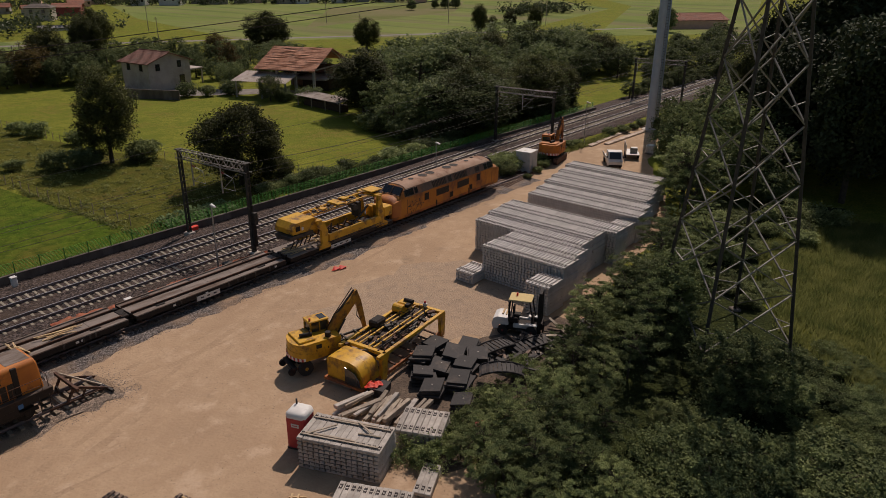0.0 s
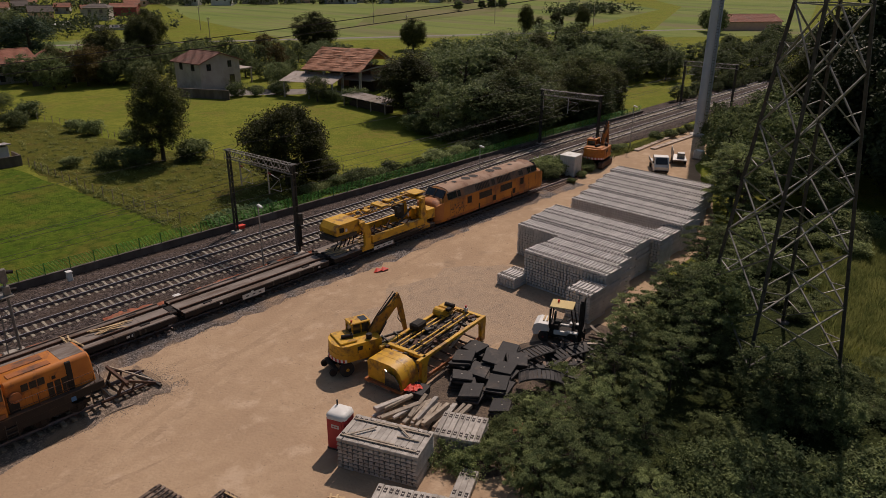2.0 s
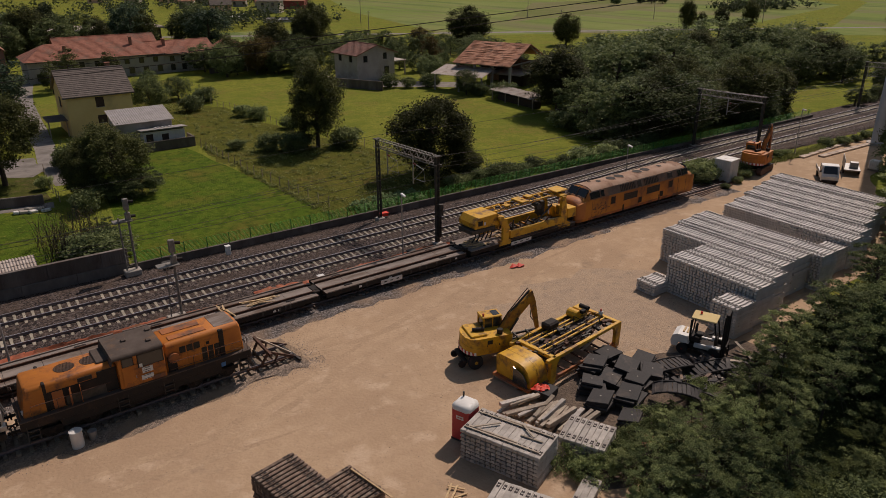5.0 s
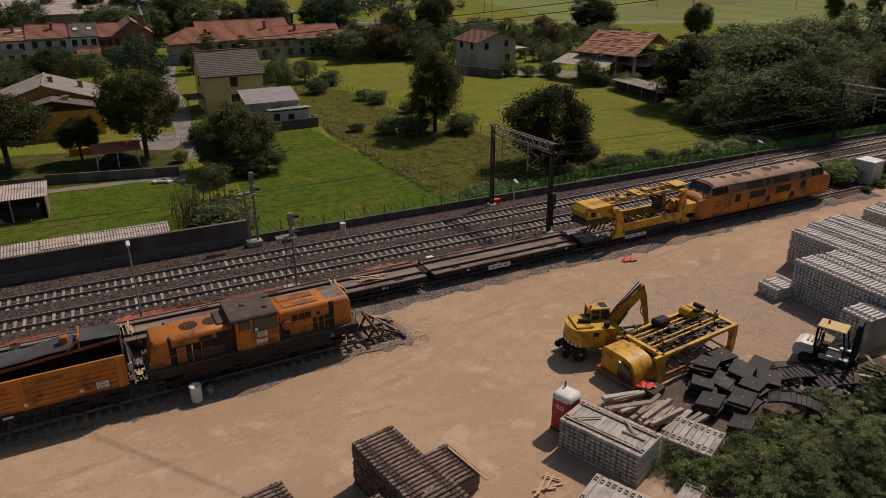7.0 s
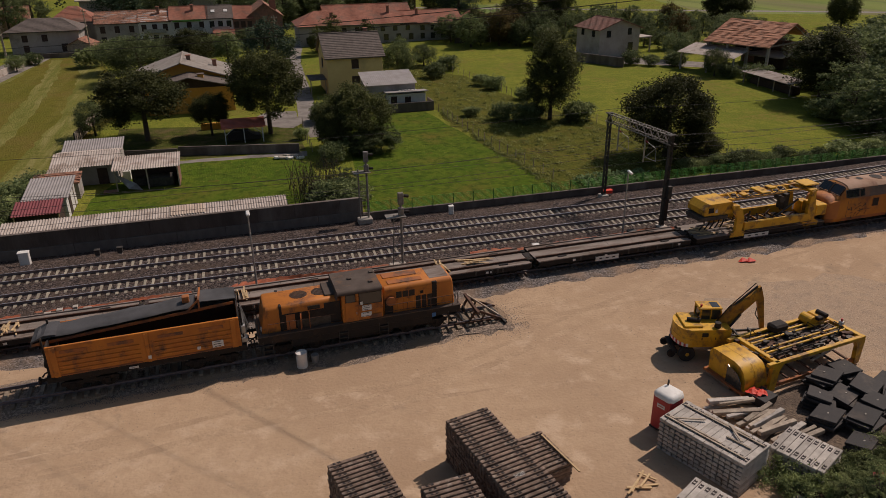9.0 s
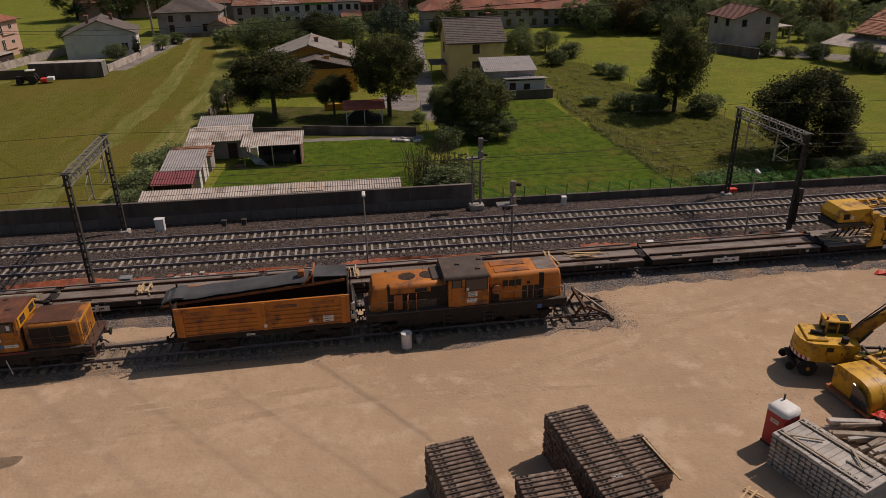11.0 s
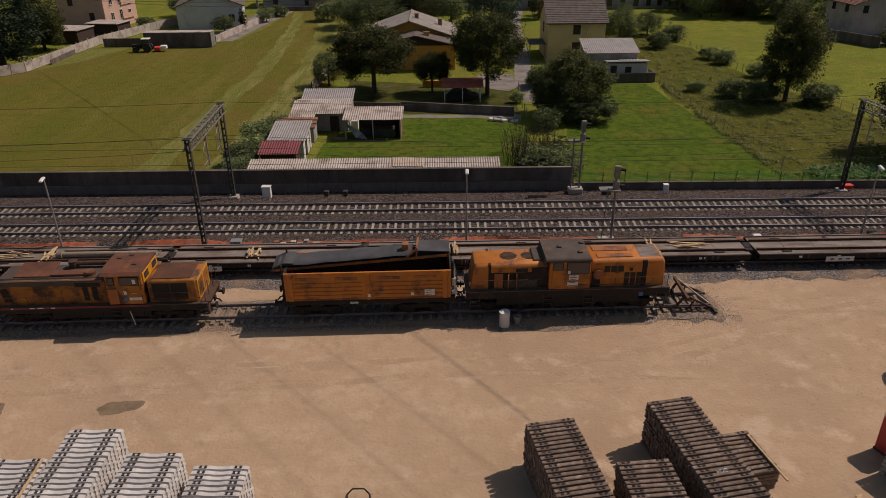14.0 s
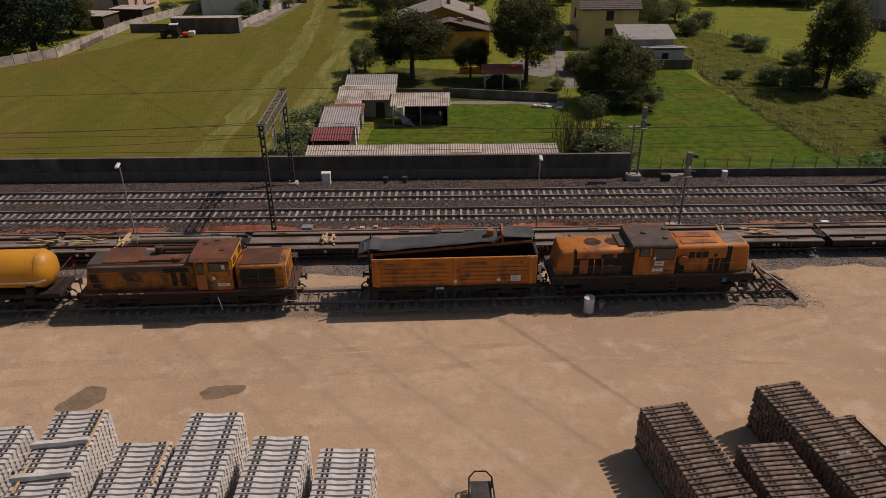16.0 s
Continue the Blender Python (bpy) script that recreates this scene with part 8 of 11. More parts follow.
def pickup(m):
    t = thing("flatbed_truck", "small white flatbed truck parked in the yard", "truck", m)
    ty, ri = tyre_mesh(0.36, 0.22), rim_mesh(0.22, 0.2, "galv")
    for x in (-1.5, 1.5):
        for y in (-0.8, 0.8):
            wheel(t, x, y, 0.36, ty, ri)
    part("cab", Geo().prism([(0.55, 0.45), (2.4, 0.45), (2.45, 1.0), (2.2, 1.2), (1.65, 2.1), (0.6, 2.15)], -0.9, 0.9, "y"), M["white"], t, "white cab")
    part("windscreen", Geo().add([(2.17, -0.75, 1.28), (2.17, 0.75, 1.28), (1.71, 0.68, 2.03), (1.71, -0.68, 2.03), (2.12, -0.75, 1.26), (2.12, 0.75, 1.26), (1.66, 0.68, 2.0), (1.66, -0.68, 2.0)], [(0, 1, 2, 3), (4, 5, 6, 7), (0, 1, 5, 4), (1, 2, 6, 5), (2, 3, 7, 6), (3, 0, 4, 7)]), M["glass"], t)
    for y in (-0.91, 0.91):
        part("side_window", Geo().box(1.25, y, 1.65, 0.8, 0.03, 0.55), M["glass"], t)
        part("mirror", Geo().box(1.95, y * 1.12, 1.5, 0.1, 0.16, 0.25, 0.02), M["black"], t)
        part("headlight", Geo().box(2.43, y * 0.75, 0.85, 0.06, 0.28, 0.18, 0.02), M["paper"], t)
    part("chassis", Geo().box(-0.2, 0, 0.5, 4.6, 1.0, 0.25, 0.03), M["black"], t)
    part("flatbed", Geo().box(-1.0, 0, 0.85, 2.9, 1.9, 0.1, 0.02), M["galv"], t)
    for y in (-0.95, 0.95):
        part("bed_side", Geo().box(-1.0, y, 1.08, 2.9, 0.05, 0.4, 0.01), M["galv"], t)
    part("headboard", Geo().box(0.42, 0, 1.5, 0.06, 1.8, 1.2, 0.01), M["darksteel"], t)
    part("bumper", Geo().box(2.46, 0, 0.5, 0.12, 1.7, 0.22, 0.03), M["black"], t)


pickup(pose(84.2, 39.8, 0.03, 0, 0, 215))
t = thing("liquid_tote", "white plastic liquid tote in a wire cage", "tank", pose(93.0, 38.4, 0.03))
part("bottle", Geo().box(0, 0, 0.72, 1.0, 1.2, 1.1, 0.1), M["white"], t)
part("pallet", Geo().box(0, 0, 0.08, 1.1, 1.3, 0.16), M["oldwood"], t)
g = Geo()
for k in range(6):
    g.box(-0.53, -0.6 + k * 0.24, 0.72, 0.02, 0.02, 1.1).box(-0.5 + k * 0.2, -0.63, 0.72, 0.02, 0.02, 1.1)
part("cage", g, M["galv"], t)
t = thing("trailer", "grey flat trailer with a raised steel side", "trailer", pose(89.5, 39.6, 0.03, 0, 0, 30))
part("bed", Geo().box(0, 0, 0.7, 3.4, 1.8, 0.12, 0.02), M["galv"], t)
part("side", Geo().box(0, 0.9, 1.35, 3.4, 0.05, 1.2, 0.01), M["galv"], t)
part("crate", Geo().box(-0.4, -0.2, 1.1, 0.8, 0.9, 0.7, 0.02), M["galv"], t)
ty = tyre_mesh(0.34, 0.2)
for x in (-0.5, 0.5):
    for y in (-0.85, 0.85):
        o = part("wheel", ty, None, t)
        o.location = (x, y, 0.34)
for k in range(7):
    for j, (a, b) in enumerate((((91.2, 46.9), (107.5, 47.6)), ((94.0, 45.6), (107.0, 45.2)))):
        q = (k + 0.5) / 7
        x, y = a[0] + (b[0] - a[0]) * q, a[1] + (b[1] - a[1]) * q
        tagged(part("concrete_slab", Geo().box(x, y, 0.12, 2.1, 0.8, 0.2, 0.02, (0, 0, math.degrees(math.atan2(b[1] - a[1], b[0] - a[0])))), M["slabtan"], None, "long pale concrete slab laid on the ground"), "", "slab", "laid concrete slabs")
for k in range(8):
    tagged(part("spare_rail", Geo().beam((66.5, 44.3 + 0.35 * k, 0.14), (73.2 + 0.4 * (k % 3), 44.9 + 0.3 * k, 0.14), 0.1, 0.15), M["rusty"], None, "rusty spare rail lying on the ground"), "", "rail", "spare rails")
t = thing("hand_trolley", "small dark tubular hand trolley in the yard", "trolley", pose(-5.1, 22.6, 0.03))
part("frame", Geo().tube([(-0.55, -1.2, 0.7), (-0.5, 0.1, 0.75), (-0.25, 0.25, 0.95), (0.25, 0.25, 0.95), (0.5, 0.1, 0.75), (0.55, -1.2, 0.7)], 0.04).tube([(-0.5, 0.1, 0.75), (-0.5, 0.1, 0.1)], 0.04).tube([(0.5, 0.1, 0.75), (0.5, 0.1, 0.1)], 0.04), M["black"], t)
part("tray", Geo().box(0, -0.5, 0.55, 0.9, 1.1, 0.06, 0.01), M["darksteel"], t)
for x in (-0.5, 0.5):
    o = part("wheel", tyre_mesh(0.16, 0.1), None, t)
    o.location, o.rotation_euler = (x, -0.9, 0.16), (0, 0, math.pi / 2)
for x, y, c in ((37.4, 41.9, "hotred"), (37.9, 41.7, "hotred")):
    o = tagged(part("plastic_sheet", Geo().add([(x - 0.5, y, 0.05), (x, y + 0.2, 0.3), (x + 0.5, y, 0.06), (x + 0.3, y - 0.3, 0.2), (x - 0.3, y - 0.25, 0.12)], [(0, 1, 4), (1, 2, 3), (1, 3, 4)]), M[c], None, "crumpled red plastic sheet on the dirt"), "", "plastic sheet")


# ---- loose stones along the sidings and over the yard ----
def stones(name, label, pts, lo, hi, material, seed):
    """Small angular stones lying about, as one body."""
    q = np.random.default_rng(seed)
    n = len(pts)
    base = np.array([(1, 0, -0.35), (-0.5, 0.87, -0.35), (-0.5, -0.87, -0.35), (0, 0, 0.75)])
    s = q.uniform(lo, hi, size=(n, 1, 1)) * q.uniform(0.7, 1.3, size=(n, 1, 3))
    a = q.uniform(0, 6.28, size=n)
    v = base[None] * s + q.normal(scale=0.12, size=(n, 4, 3)) * s
    c, sn = np.cos(a)[:, None], np.sin(a)[:, None]
    co = np.stack([v[:, :, 0] * c - v[:, :, 1] * sn, v[:, :, 0] * sn + v[:, :, 1] * c, v[:, :, 2]], axis=2) + pts[:, None, :]
    me = bpy.data.meshes.new(name)
    f = np.array([(0, 1, 3), (1, 2, 3), (2, 0, 3)])
    idx = (np.arange(n)[:, None, None] * 4 + f[None]).reshape(-1)
    me.vertices.add(4 * n)
    me.vertices.foreach_set("co", co.reshape(-1))
    me.loops.add(9 * n)
    me.loops.foreach_set("vertex_index", idx.astype(np.int32))
    me.polygons.add(3 * n)
    me.polygons.foreach_set("loop_start", np.arange(0, 9 * n, 3, dtype=np.int32))
    me.update(calc_edges=True)
    me.materials.append(material)
    return tagged(part(name, me, None, None, label), "", "stones", "", "stuff")


M["loose_stone"] = leafy("loose_grey_stones", (0.17, 0.135, 0.11), (0.36, 0.29, 0.24), 0.0, 0.5)
M["pebble"] = leafy("yard_pebbles", (0.20, 0.15, 0.11), (0.52, 0.40, 0.30), 0.0, 0.4)
q = np.random.default_rng(3)
n = 16000
x = q.uniform(-60, 17.5, n)
a = np.column_stack([x, y_side(x) - 1.5 - np.abs(q.normal(size=n)) * np.where(x < -4, 0.32, 0.5), np.full(n, 0.04)])
x = q.uniform(-50, 72, n)
b = np.column_stack([x, y_flat(x) - 2.2 - np.abs(q.normal(scale=0.42, size=n)), np.full(n, 0.04)])
c = np.column_stack([15.5 + np.abs(q.normal(scale=0.9, size=3000)), y_side(15) + q.normal(scale=1.0, size=3000), np.full(3000, 0.04)])
stones("loose_stones", "loose grey stones spilling from the siding ballast", np.concatenate([a, c[:1400]]), 0.012, 0.038, M["loose_stone"], 5)
stones("loose_stones", "loose grey stones beside the wagon siding", b, 0.012, 0.04, M["loose_stone"], 6)
n = 6000
x, y = q.uniform(-45, 60, n), q.uniform(16, 43, n)
stones("yard_pebbles", "small pebbles scattered over the dirt yard", np.column_stack([x, y, np.full(n, 0.03)])[y > 17 + 0.12 * np.maximum(x, 0)], 0.012, 0.04, M["pebble"], 7)
x, y = q.normal(36, 7, 5000), q.normal(27.5, 4.5, 5000)
stones("yard_pebbles", "grey grit round the forklift and the sleeper rows", np.column_stack([x, y, np.full(5000, 0.03)])[y > 19 + 0.1 * x], 0.012, 0.035, M["loose_stone"], 8)
# ---- buildings ----
def corrugated(x0, x1, p, q, pitch=0.2, amp=0.035, over=0.0, thick=0.03):
    """A wavy sheet: x from x0 to x1, from (y, z) p to (y, z) q; the waves run from p to q."""
    g = Geo()
    n = int((x1 - x0) / (pitch / 4))
    for lay in (0, -thick):
        for i in range(n + 1):
            x = x0 + (x1 - x0) * i / n
            w = amp * math.sin(2 * math.pi * (x - x0) / pitch)
            g.v.append((x, p[0], p[1] + w + lay))
            g.v.append((x, q[0], q[1] + w + lay))
    o = 2 * (n + 1)
    for i in range(n):
        a = 2 * i
        g.f += [(a, a + 2, a + 3, a + 1), (o + a, o + a + 1, o + a + 3, o + a + 2), (a, o + a, o + a + 2, a + 2), (a + 1, a + 3, o + a + 3, o + a + 1)]
    return g


def courses(x0, x1, p, q, step=0.42, drop=0.05, thick=0.12, jit=0.0, seed=0):
    """A tiled slope: overlapping courses from the eave p to the ridge q, both (y, z)."""
    r = random.Random(seed)
    d = math.hypot(q[0] - p[0], q[1] - p[1])
    n = max(2, int(d / step))
    top = []
    for k in range(n):
        for f, e in ((k / n, drop), ((k + 1) / n, 0.0)):
            top.append((p[0] + (q[0] - p[0]) * f, p[1] + (q[1] - p[1]) * f + e))
    m = 1 if not jit else max(2, int((x1 - x0) / 1.5))
    rings = []
    for i in range(m + 1):
        x = x0 + (x1 - x0) * i / m
        rings.append([(x, y, z + r.uniform(-jit, jit)) for y, z in top] + [(x, q[0], q[1] - thick), (x, p[0], p[1] - thick)])
    return Geo().loft(rings)


def opening(t, side, u, z, w, h, W, D, kind="shutter"):
    """A window or door on a facade: side s, n, w or e; u along it."""
    m = {"s": pose(u, -D / 2, z), "n": pose(u, D / 2, z, 0, 0, 180), "w": pose(-W / 2, u, z, 0, 0, -90), "e": pose(W / 2, u, z, 0, 0, 90)}[side]
    o = part("door" if kind == "door" else "window", Geo().box(0, 0, 0, w + 0.16, 0.1, h + 0.16, 0.015), M["whitewall" if kind == "glass" else "shutter"], t)
    o.matrix_basis = m
    if kind == "glass":
        part("pane", Geo().box(0, -0.045, 0, w, 0.04, h), M["glass"], o)
        part("sill", Geo().box(0, -0.1, -h / 2 - 0.1, w + 0.3, 0.16, 0.06), M["concrete"], o)
        part("mullion", Geo().box(0, -0.07, 0, 0.06, 0.03, h), M["whitewall"], o)
    elif kind == "shutter":
        for s in (-1, 1):
            part("shutter", Geo().box(s * w / 4, -0.06, 0, w / 2 - 0.02, 0.04, h), M["shutter"], o)
        part("sill", Geo().box(0, -0.1, -h / 2 - 0.1, w + 0.3, 0.16, 0.06), M["concrete"], o)
    elif kind == "dark":
        part("pane", Geo().box(0, -0.045, 0, w, 0.04, h), M["glass"], o)
    return o


def house(name, label, cat, x, y, a, W, D, h, rise, wall, roof, openings=(), ridge="x", over=0.5, chimneys=(), step=0.42, jit=0.0, hip=0.0, seed=0, group=""):
    t = thing(name, label, cat, pose(x, y, 0, 0, 0, a), group)
    part("wall", Geo().box(0, 0, h / 2, W, D, h, 0.02), M[wall], t)
    g = Geo()
    if ridge == "x":
        if not hip:
            g.prism([(-D / 2, h), (D / 2, h), (0, h + rise)], -W / 2, W / 2, "x")
        spans = [((-D / 2 - over, h - over * rise / (D / 2)), (0, h + rise)), ((D / 2 + over, h - over * rise / (D / 2)), (0, h + rise))]
        rx = W / 2 + over
        turn = 0
    else:
        g.prism([(-W / 2, h), (W / 2, h), (0, h + rise)], -D / 2, D / 2, "y")
        spans = [((-W / 2 - over, h - over * rise / (W / 2)), (0, h + rise)), ((W / 2 + over, h - over * rise / (W / 2)), (0, h + rise))]
        rx = D / 2 + over
        turn = 90
    if g.v:
        part("gable", g, M[wall], t)
    if hip:
        o_ = over
        z0 = h - 0.1
        n = max(3, int(math.hypot(D / 2, rise) / step))
        rings = []
        for k in range(n):
            for f, e in ((k / n, 0.05), ((k + 1) / n, 0.0)):
                w0, d0, z_ = W / 2 + o_ - hip * f, max(0.02, (D / 2 + o_) * (1 - f)), z0 + rise * f + e
                rings.append([(-w0, -d0, z_), (w0, -d0, z_), (w0, d0, z_), (-w0, d0, z_)])
        part("roof", Geo().loft(rings), M[roof], t)
    else:
        for k, (p, q) in enumerate(spans):
            o = part("roof", courses(-rx, rx, p, q, step, 0.05, 0.14, jit, seed + k), M[roof], t)
            o.rotation_euler = (0, 0, radians(turn))
        o = part("ridge", Geo().cyl((-rx, 0, h + rise + 0.02), (rx, 0, h + rise + 0.02), 0.13, 8), M[roof], t)
        o.rotation_euler = (0, 0, radians(turn))
    for s in (-1, 1):
        if ridge == "x":
            part("gutter", Geo().cyl((-W / 2 - over, s * (D / 2 + over), h - 0.25), (W / 2 + over, s * (D / 2 + over), h - 0.25), 0.07, 6), M["darksteel"], t)
    for cx, cy, cz in chimneys:
        c = part("chimney", Geo().box(cx, cy, cz - 0.4, 0.6, 0.6, 1.9, 0.03), M["brick"], t)
        part("cap", Geo().box(cx, cy, cz + 0.6, 0.8, 0.8, 0.12, 0.02), M["tile"], c)
    for o in openings:
        opening(t, o[0], o[1], o[2], o[3], o[4], W, D, o[5] if len(o) > 5 else "shutter")
    return t


# yellow house and its sheds
house("house", "two-storey yellow rendered house with grey-brown roof", "house", 20.3, 121, 0, 9.0, 10, 6.2, 3.0, "yellowwall", "tile_grey",
      [("s", 0.0, 4.9, 1.0, 1.3), ("s", 0.0, 2.4, 1.1, 1.0), ("w", 0.5, 4.6, 1.0, 1.3)], over=0.45, chimneys=((3.2, 2.0, 9.0),))
t = thing("porch", "dark lean-to porch on the yellow house", "porch", pose(14.4, 120, 0))
part("roof", corrugated(-1.4, 1.4, (-2.5, 2.4), (2.5, 2.5), 0.25), M["tile_grey"], t)
for x in (-1.2, 1.2):
    part("post", Geo().box(x, -2.2, 1.2, 0.16, 0.16, 2.4), M["oldwood"], t)
t = thing("shed", "long grey shed with a corrugated single-pitch roof", "shed", pose(23.4, 106.4, 0))
part("wall", Geo().box(0, 0, 1.75, 7.4, 4.6, 3.5, 0.02), M["greywall"], t)
part("roof", corrugated(-4.0, 4.0, (-2.6, 3.6), (2.6, 4.8), 0.3, 0.018), M["sheet"], t, "grey corrugated roof")
part("gable", Geo().prism([(-2.3, 3.4), (2.3, 3.4), (2.3, 4.7)], -3.7, 3.7, "x"), M["greywall"], t)
t = thing("shed", "low white hut behind a concrete wall", "shed", pose(25.3, 102.9, 0))
part("wall", Geo().box(0, 0, 1.25, 5.6, 2.0, 2.5, 0.02), M["whitewall"], t)
part("roof", Geo().box(0, -0.1, 2.68, 6.3, 2.7, 0.12, 0.02, (-6, 0, 0)), M["sheet"], t)
for k in range(6):
    part("roof_light", Geo().box(-0.8 + k * 0.48, 0.2, 2.8, 0.24, 0.9, 0.03, 0, (-6, 0, 0)), M["paper"], t)
part("window", Geo().box(0.1, -1.02, 1.6, 0.9, 0.06, 0.9), M["shutter"], t)
part("door", Geo().box(-2.0, -1.02, 1.2, 0.9, 0.06, 2.0), M["shutter"], t)
wl = setting("wall_yard", Geo().box(25, 101, 0.68, 8.2, 0.25, 1.36, 0.02).box(29, 102.5, 0.68, 0.25, 3.0, 1.36, 0.02), M["wall"], "grey concrete yard wall around the hut", "wall")

# orange house
t = house("house", "orange rendered house with a broad shallow grey roof", "house", -6.2, 121, 0, 12.6, 11, 5.9, 2.9, "orangewall", "roofpale", [("s", 4.2, 3.6, 1.1, 1.3), ("e", -2, 3.6, 1.1, 1.3), ("s", -4.5, 3.6, 1.1, 1.3)], ridge="y", over=0.9, chimneys=((1.0, -1.0, 8.7), (4.6, 0, 7.4)))
t.matrix_basis = t.matrix_basis @ Matrix.Diagonal((1.05, 1, 0.76, 1))
part("front_wall", Geo().box(1.0, -8.2, 2.4, 11.6, 4.2, 4.8, 0.02), M["orangewall"], t, "orange front wall")
# Gable is coloured as dark as the shutters to stand for shade.
part("front_gable", Geo().prism([(-4.8, 4.8), (6.8, 4.8), (1.0, 6.7)], -10.2, -6.0, "y"), M["shutter"], t, "front gable with shade in its dark colour")
for k, s in enumerate((-1, 1)):
    o = part("front_roof", courses(-2.9, 2.7, (s * 7.1, 4.65), (0, 6.95), 0.42, 0.05, 0.14, 0, k), M["tile_grey"], t, "dark grey front roof")
    o.location, o.rotation_euler = (1.0, -8.2, 0), (0, 0, radians(90))
for k in range(5):
    part("solar_panel", Geo().box(-3.6 + k * 0.02, -10.2 + k * 1.0, 5.75, 3.2, 0.95, 0.05, 0.01, (0, -18.0, 0)), M["glass"], t)
part("dormer", Geo().box(2.6, -8.6, 6.6, 0.8, 0.8, 0.9, 0.03), M["orangewall"], t)
part("dormer_cap", Geo().box(2.6, -8.6, 7.1, 1.0, 1.0, 0.12, 0.03), M["tile_grey"], t)
part("balcony", Geo().box(-4.6, -10.2, 3.0, 3.2, 1.2, 0.14, 0.02).box(-4.6, -10.75, 3.5, 3.2, 0.06, 0.9, 0.01), M["tile_grey"], t)
t = thing("garden_canopy", "small open canopy with red tiles and white posts", "canopy", pose(1.45, 92.0, 0))
part("roof", courses(-2.7, 2.7, (-1.3, 2.1), (1.3, 2.7), 0.3), M["canopytile"], t)
for x in (-2.3, 0, 2.3):
    for y in (-1.0, 1.0):
        part("post", Geo().box(x, y, 1.05, 0.1, 0.1, 2.1), M["white"], t)
for x in (-1.9, 1.9):
    part("brace", Geo().beam((x * 1.2, -1.0, 1.1), (x * 0.6, -1.0, 2.0), 0.07, 0.07), M["white"], t)
t = thing("parked_car", "dark car parked under the canopy", "car", pose(1.4, 92.0, 0.02))
part("body", Geo().prism([(-2.0, 0.35), (2.0, 0.35), (2.05, 0.8), (1.2, 0.95), (0.6, 1.4), (-1.3, 1.42), (-1.9, 0.95)], -0.85, 0.85, "y"), M["black"], t)
tagged(part("terrace_wall", Geo().box(-0.4, 99.6, 0.45, 7.0, 0.4, 0.9, 0.04), M["orangewall"], None, "low orange terrace wall in the garden"), "", "wall")

# garden walls, lean-tos and sheds behind the railway wall
gw = setting("wall_garden", Geo().box(0.6, 86.1, 0.55, 14.2, 0.25, 1.1, 0.02, (0, 0, -13)), M["wall"], "grey plastered garden wall with a mesh top", "wall")
setting("wall_garden", Geo().box(-10.0, 88.2, 0.45, 7.2, 0.2, 0.9, 0.02, (0, 0, -8)), M["wall"], "low openwork garden wall", "wall")
t = thing("lean_to", "long corrugated lean-to roof along the railway wall", "lean-to", pose(-7.4, 61.2, 0))
part("roof", corrugated(-11.5, 11.4, (-0.75, 2.14), (1.0, 2.5), 0.22, 0.04), M["corrug"], t, "pale corrugated sheets")
for k in range(6):
    part("post", Geo().box(-11 + k * 4.4, 0.95, 1.2, 0.1, 0.1, 2.4), M["oldwood"], t)
part("patch", corrugated(1.6, 4.4, (-0.6, 2.24), (0.9, 2.55), 0.22, 0.03), M["slabtan"], t, "pinkish newer roof sheets")
t = thing("shed", "garden shed with a pale double corrugated roof", "shed", pose(-15.0, 81.0, 0))
part("wall", Geo().box(0.2, 0.3, 1.15, 5.6, 4.6, 2.3, 0.02), M["greywall"], t)
part("roof", corrugated(-3.3, 3.3, (-3.0, 2.3), (0.4, 3.0), 0.25), M["corrug"], t, "pale corrugated roof")
part("roof", corrugated(-3.1, 3.3, (0.4, 3.02), (2.4, 2.62), 0.25), M["corrug"], t, "pale corrugated roof")
part("roof", corrugated(-3.0, 3.2, (2.5, 2.5), (5.6, 3.1), 0.25), M["sheet"], t, "grey corrugated roof")
part("rear_wall", Geo().box(0.2, 3.9, 1.2, 5.4, 2.6, 2.3, 0.02), M["greywall"], t)
part("roof", corrugated(-3.4, -0.4, (-4.2, 2.05), (-3.0, 2.3), 0.25), M["corrug"], t)
part("front_wall", Geo().box(-2.0, -3.6, 1.0, 2.6, 0.12, 2.0), M["greywall"], t)
part("opening", Geo().box(1.5, -2.05, 0.9, 1.0, 0.1, 1.7), M["shutter"], t)
part("side_box", Geo().box(3.7, -1.0, 0.5, 0.8, 0.9, 1.0, 0.05), M["white"], t)
part("side_box", Geo().box(3.9, 0.4, 0.4, 0.6, 0.7, 0.8, 0.05), M["white"], t)
t = thing("lean_to", "low lean-to with old red tiles", "lean-to", pose(-17.2, 75.8, 0))
part("roof", courses(-2.2, 2.2, (-1.3, 1.75), (1.2, 2.2), 0.3, 0.05, 0.1, 0.03), M["tile_old"], t)
part("wall", Geo().box(0, 0, 0.85, 4.0, 2.2, 1.7), M["greywall"], t)
t = thing("shed", "grey-roofed garden hut with white walls", "shed", pose(-16.9, 71.2, 0))
part("wall", Geo().box(0, 0, 1.05, 3.2, 4.4, 2.1, 0.02), M["whitewall"], t)
part("roof", corrugated(-2.1, 1.9, (-2.4, 2.1), (2.6, 2.75), 0.25, 0.03), M["sheet"], t)
part("door", Geo().box(1.62, -0.8, 0.95, 0.05, 0.9, 1.8), M["shutter"], t)
part("side_posts", Geo().box(1.63, 1.2, 1.0, 0.05, 0.1, 2.0), M["oldwood"], t)
t = thing("lean_to", "maroon sheet lean-to in front of the hut", "lean-to", pose(-17.1, 67.6, 0))
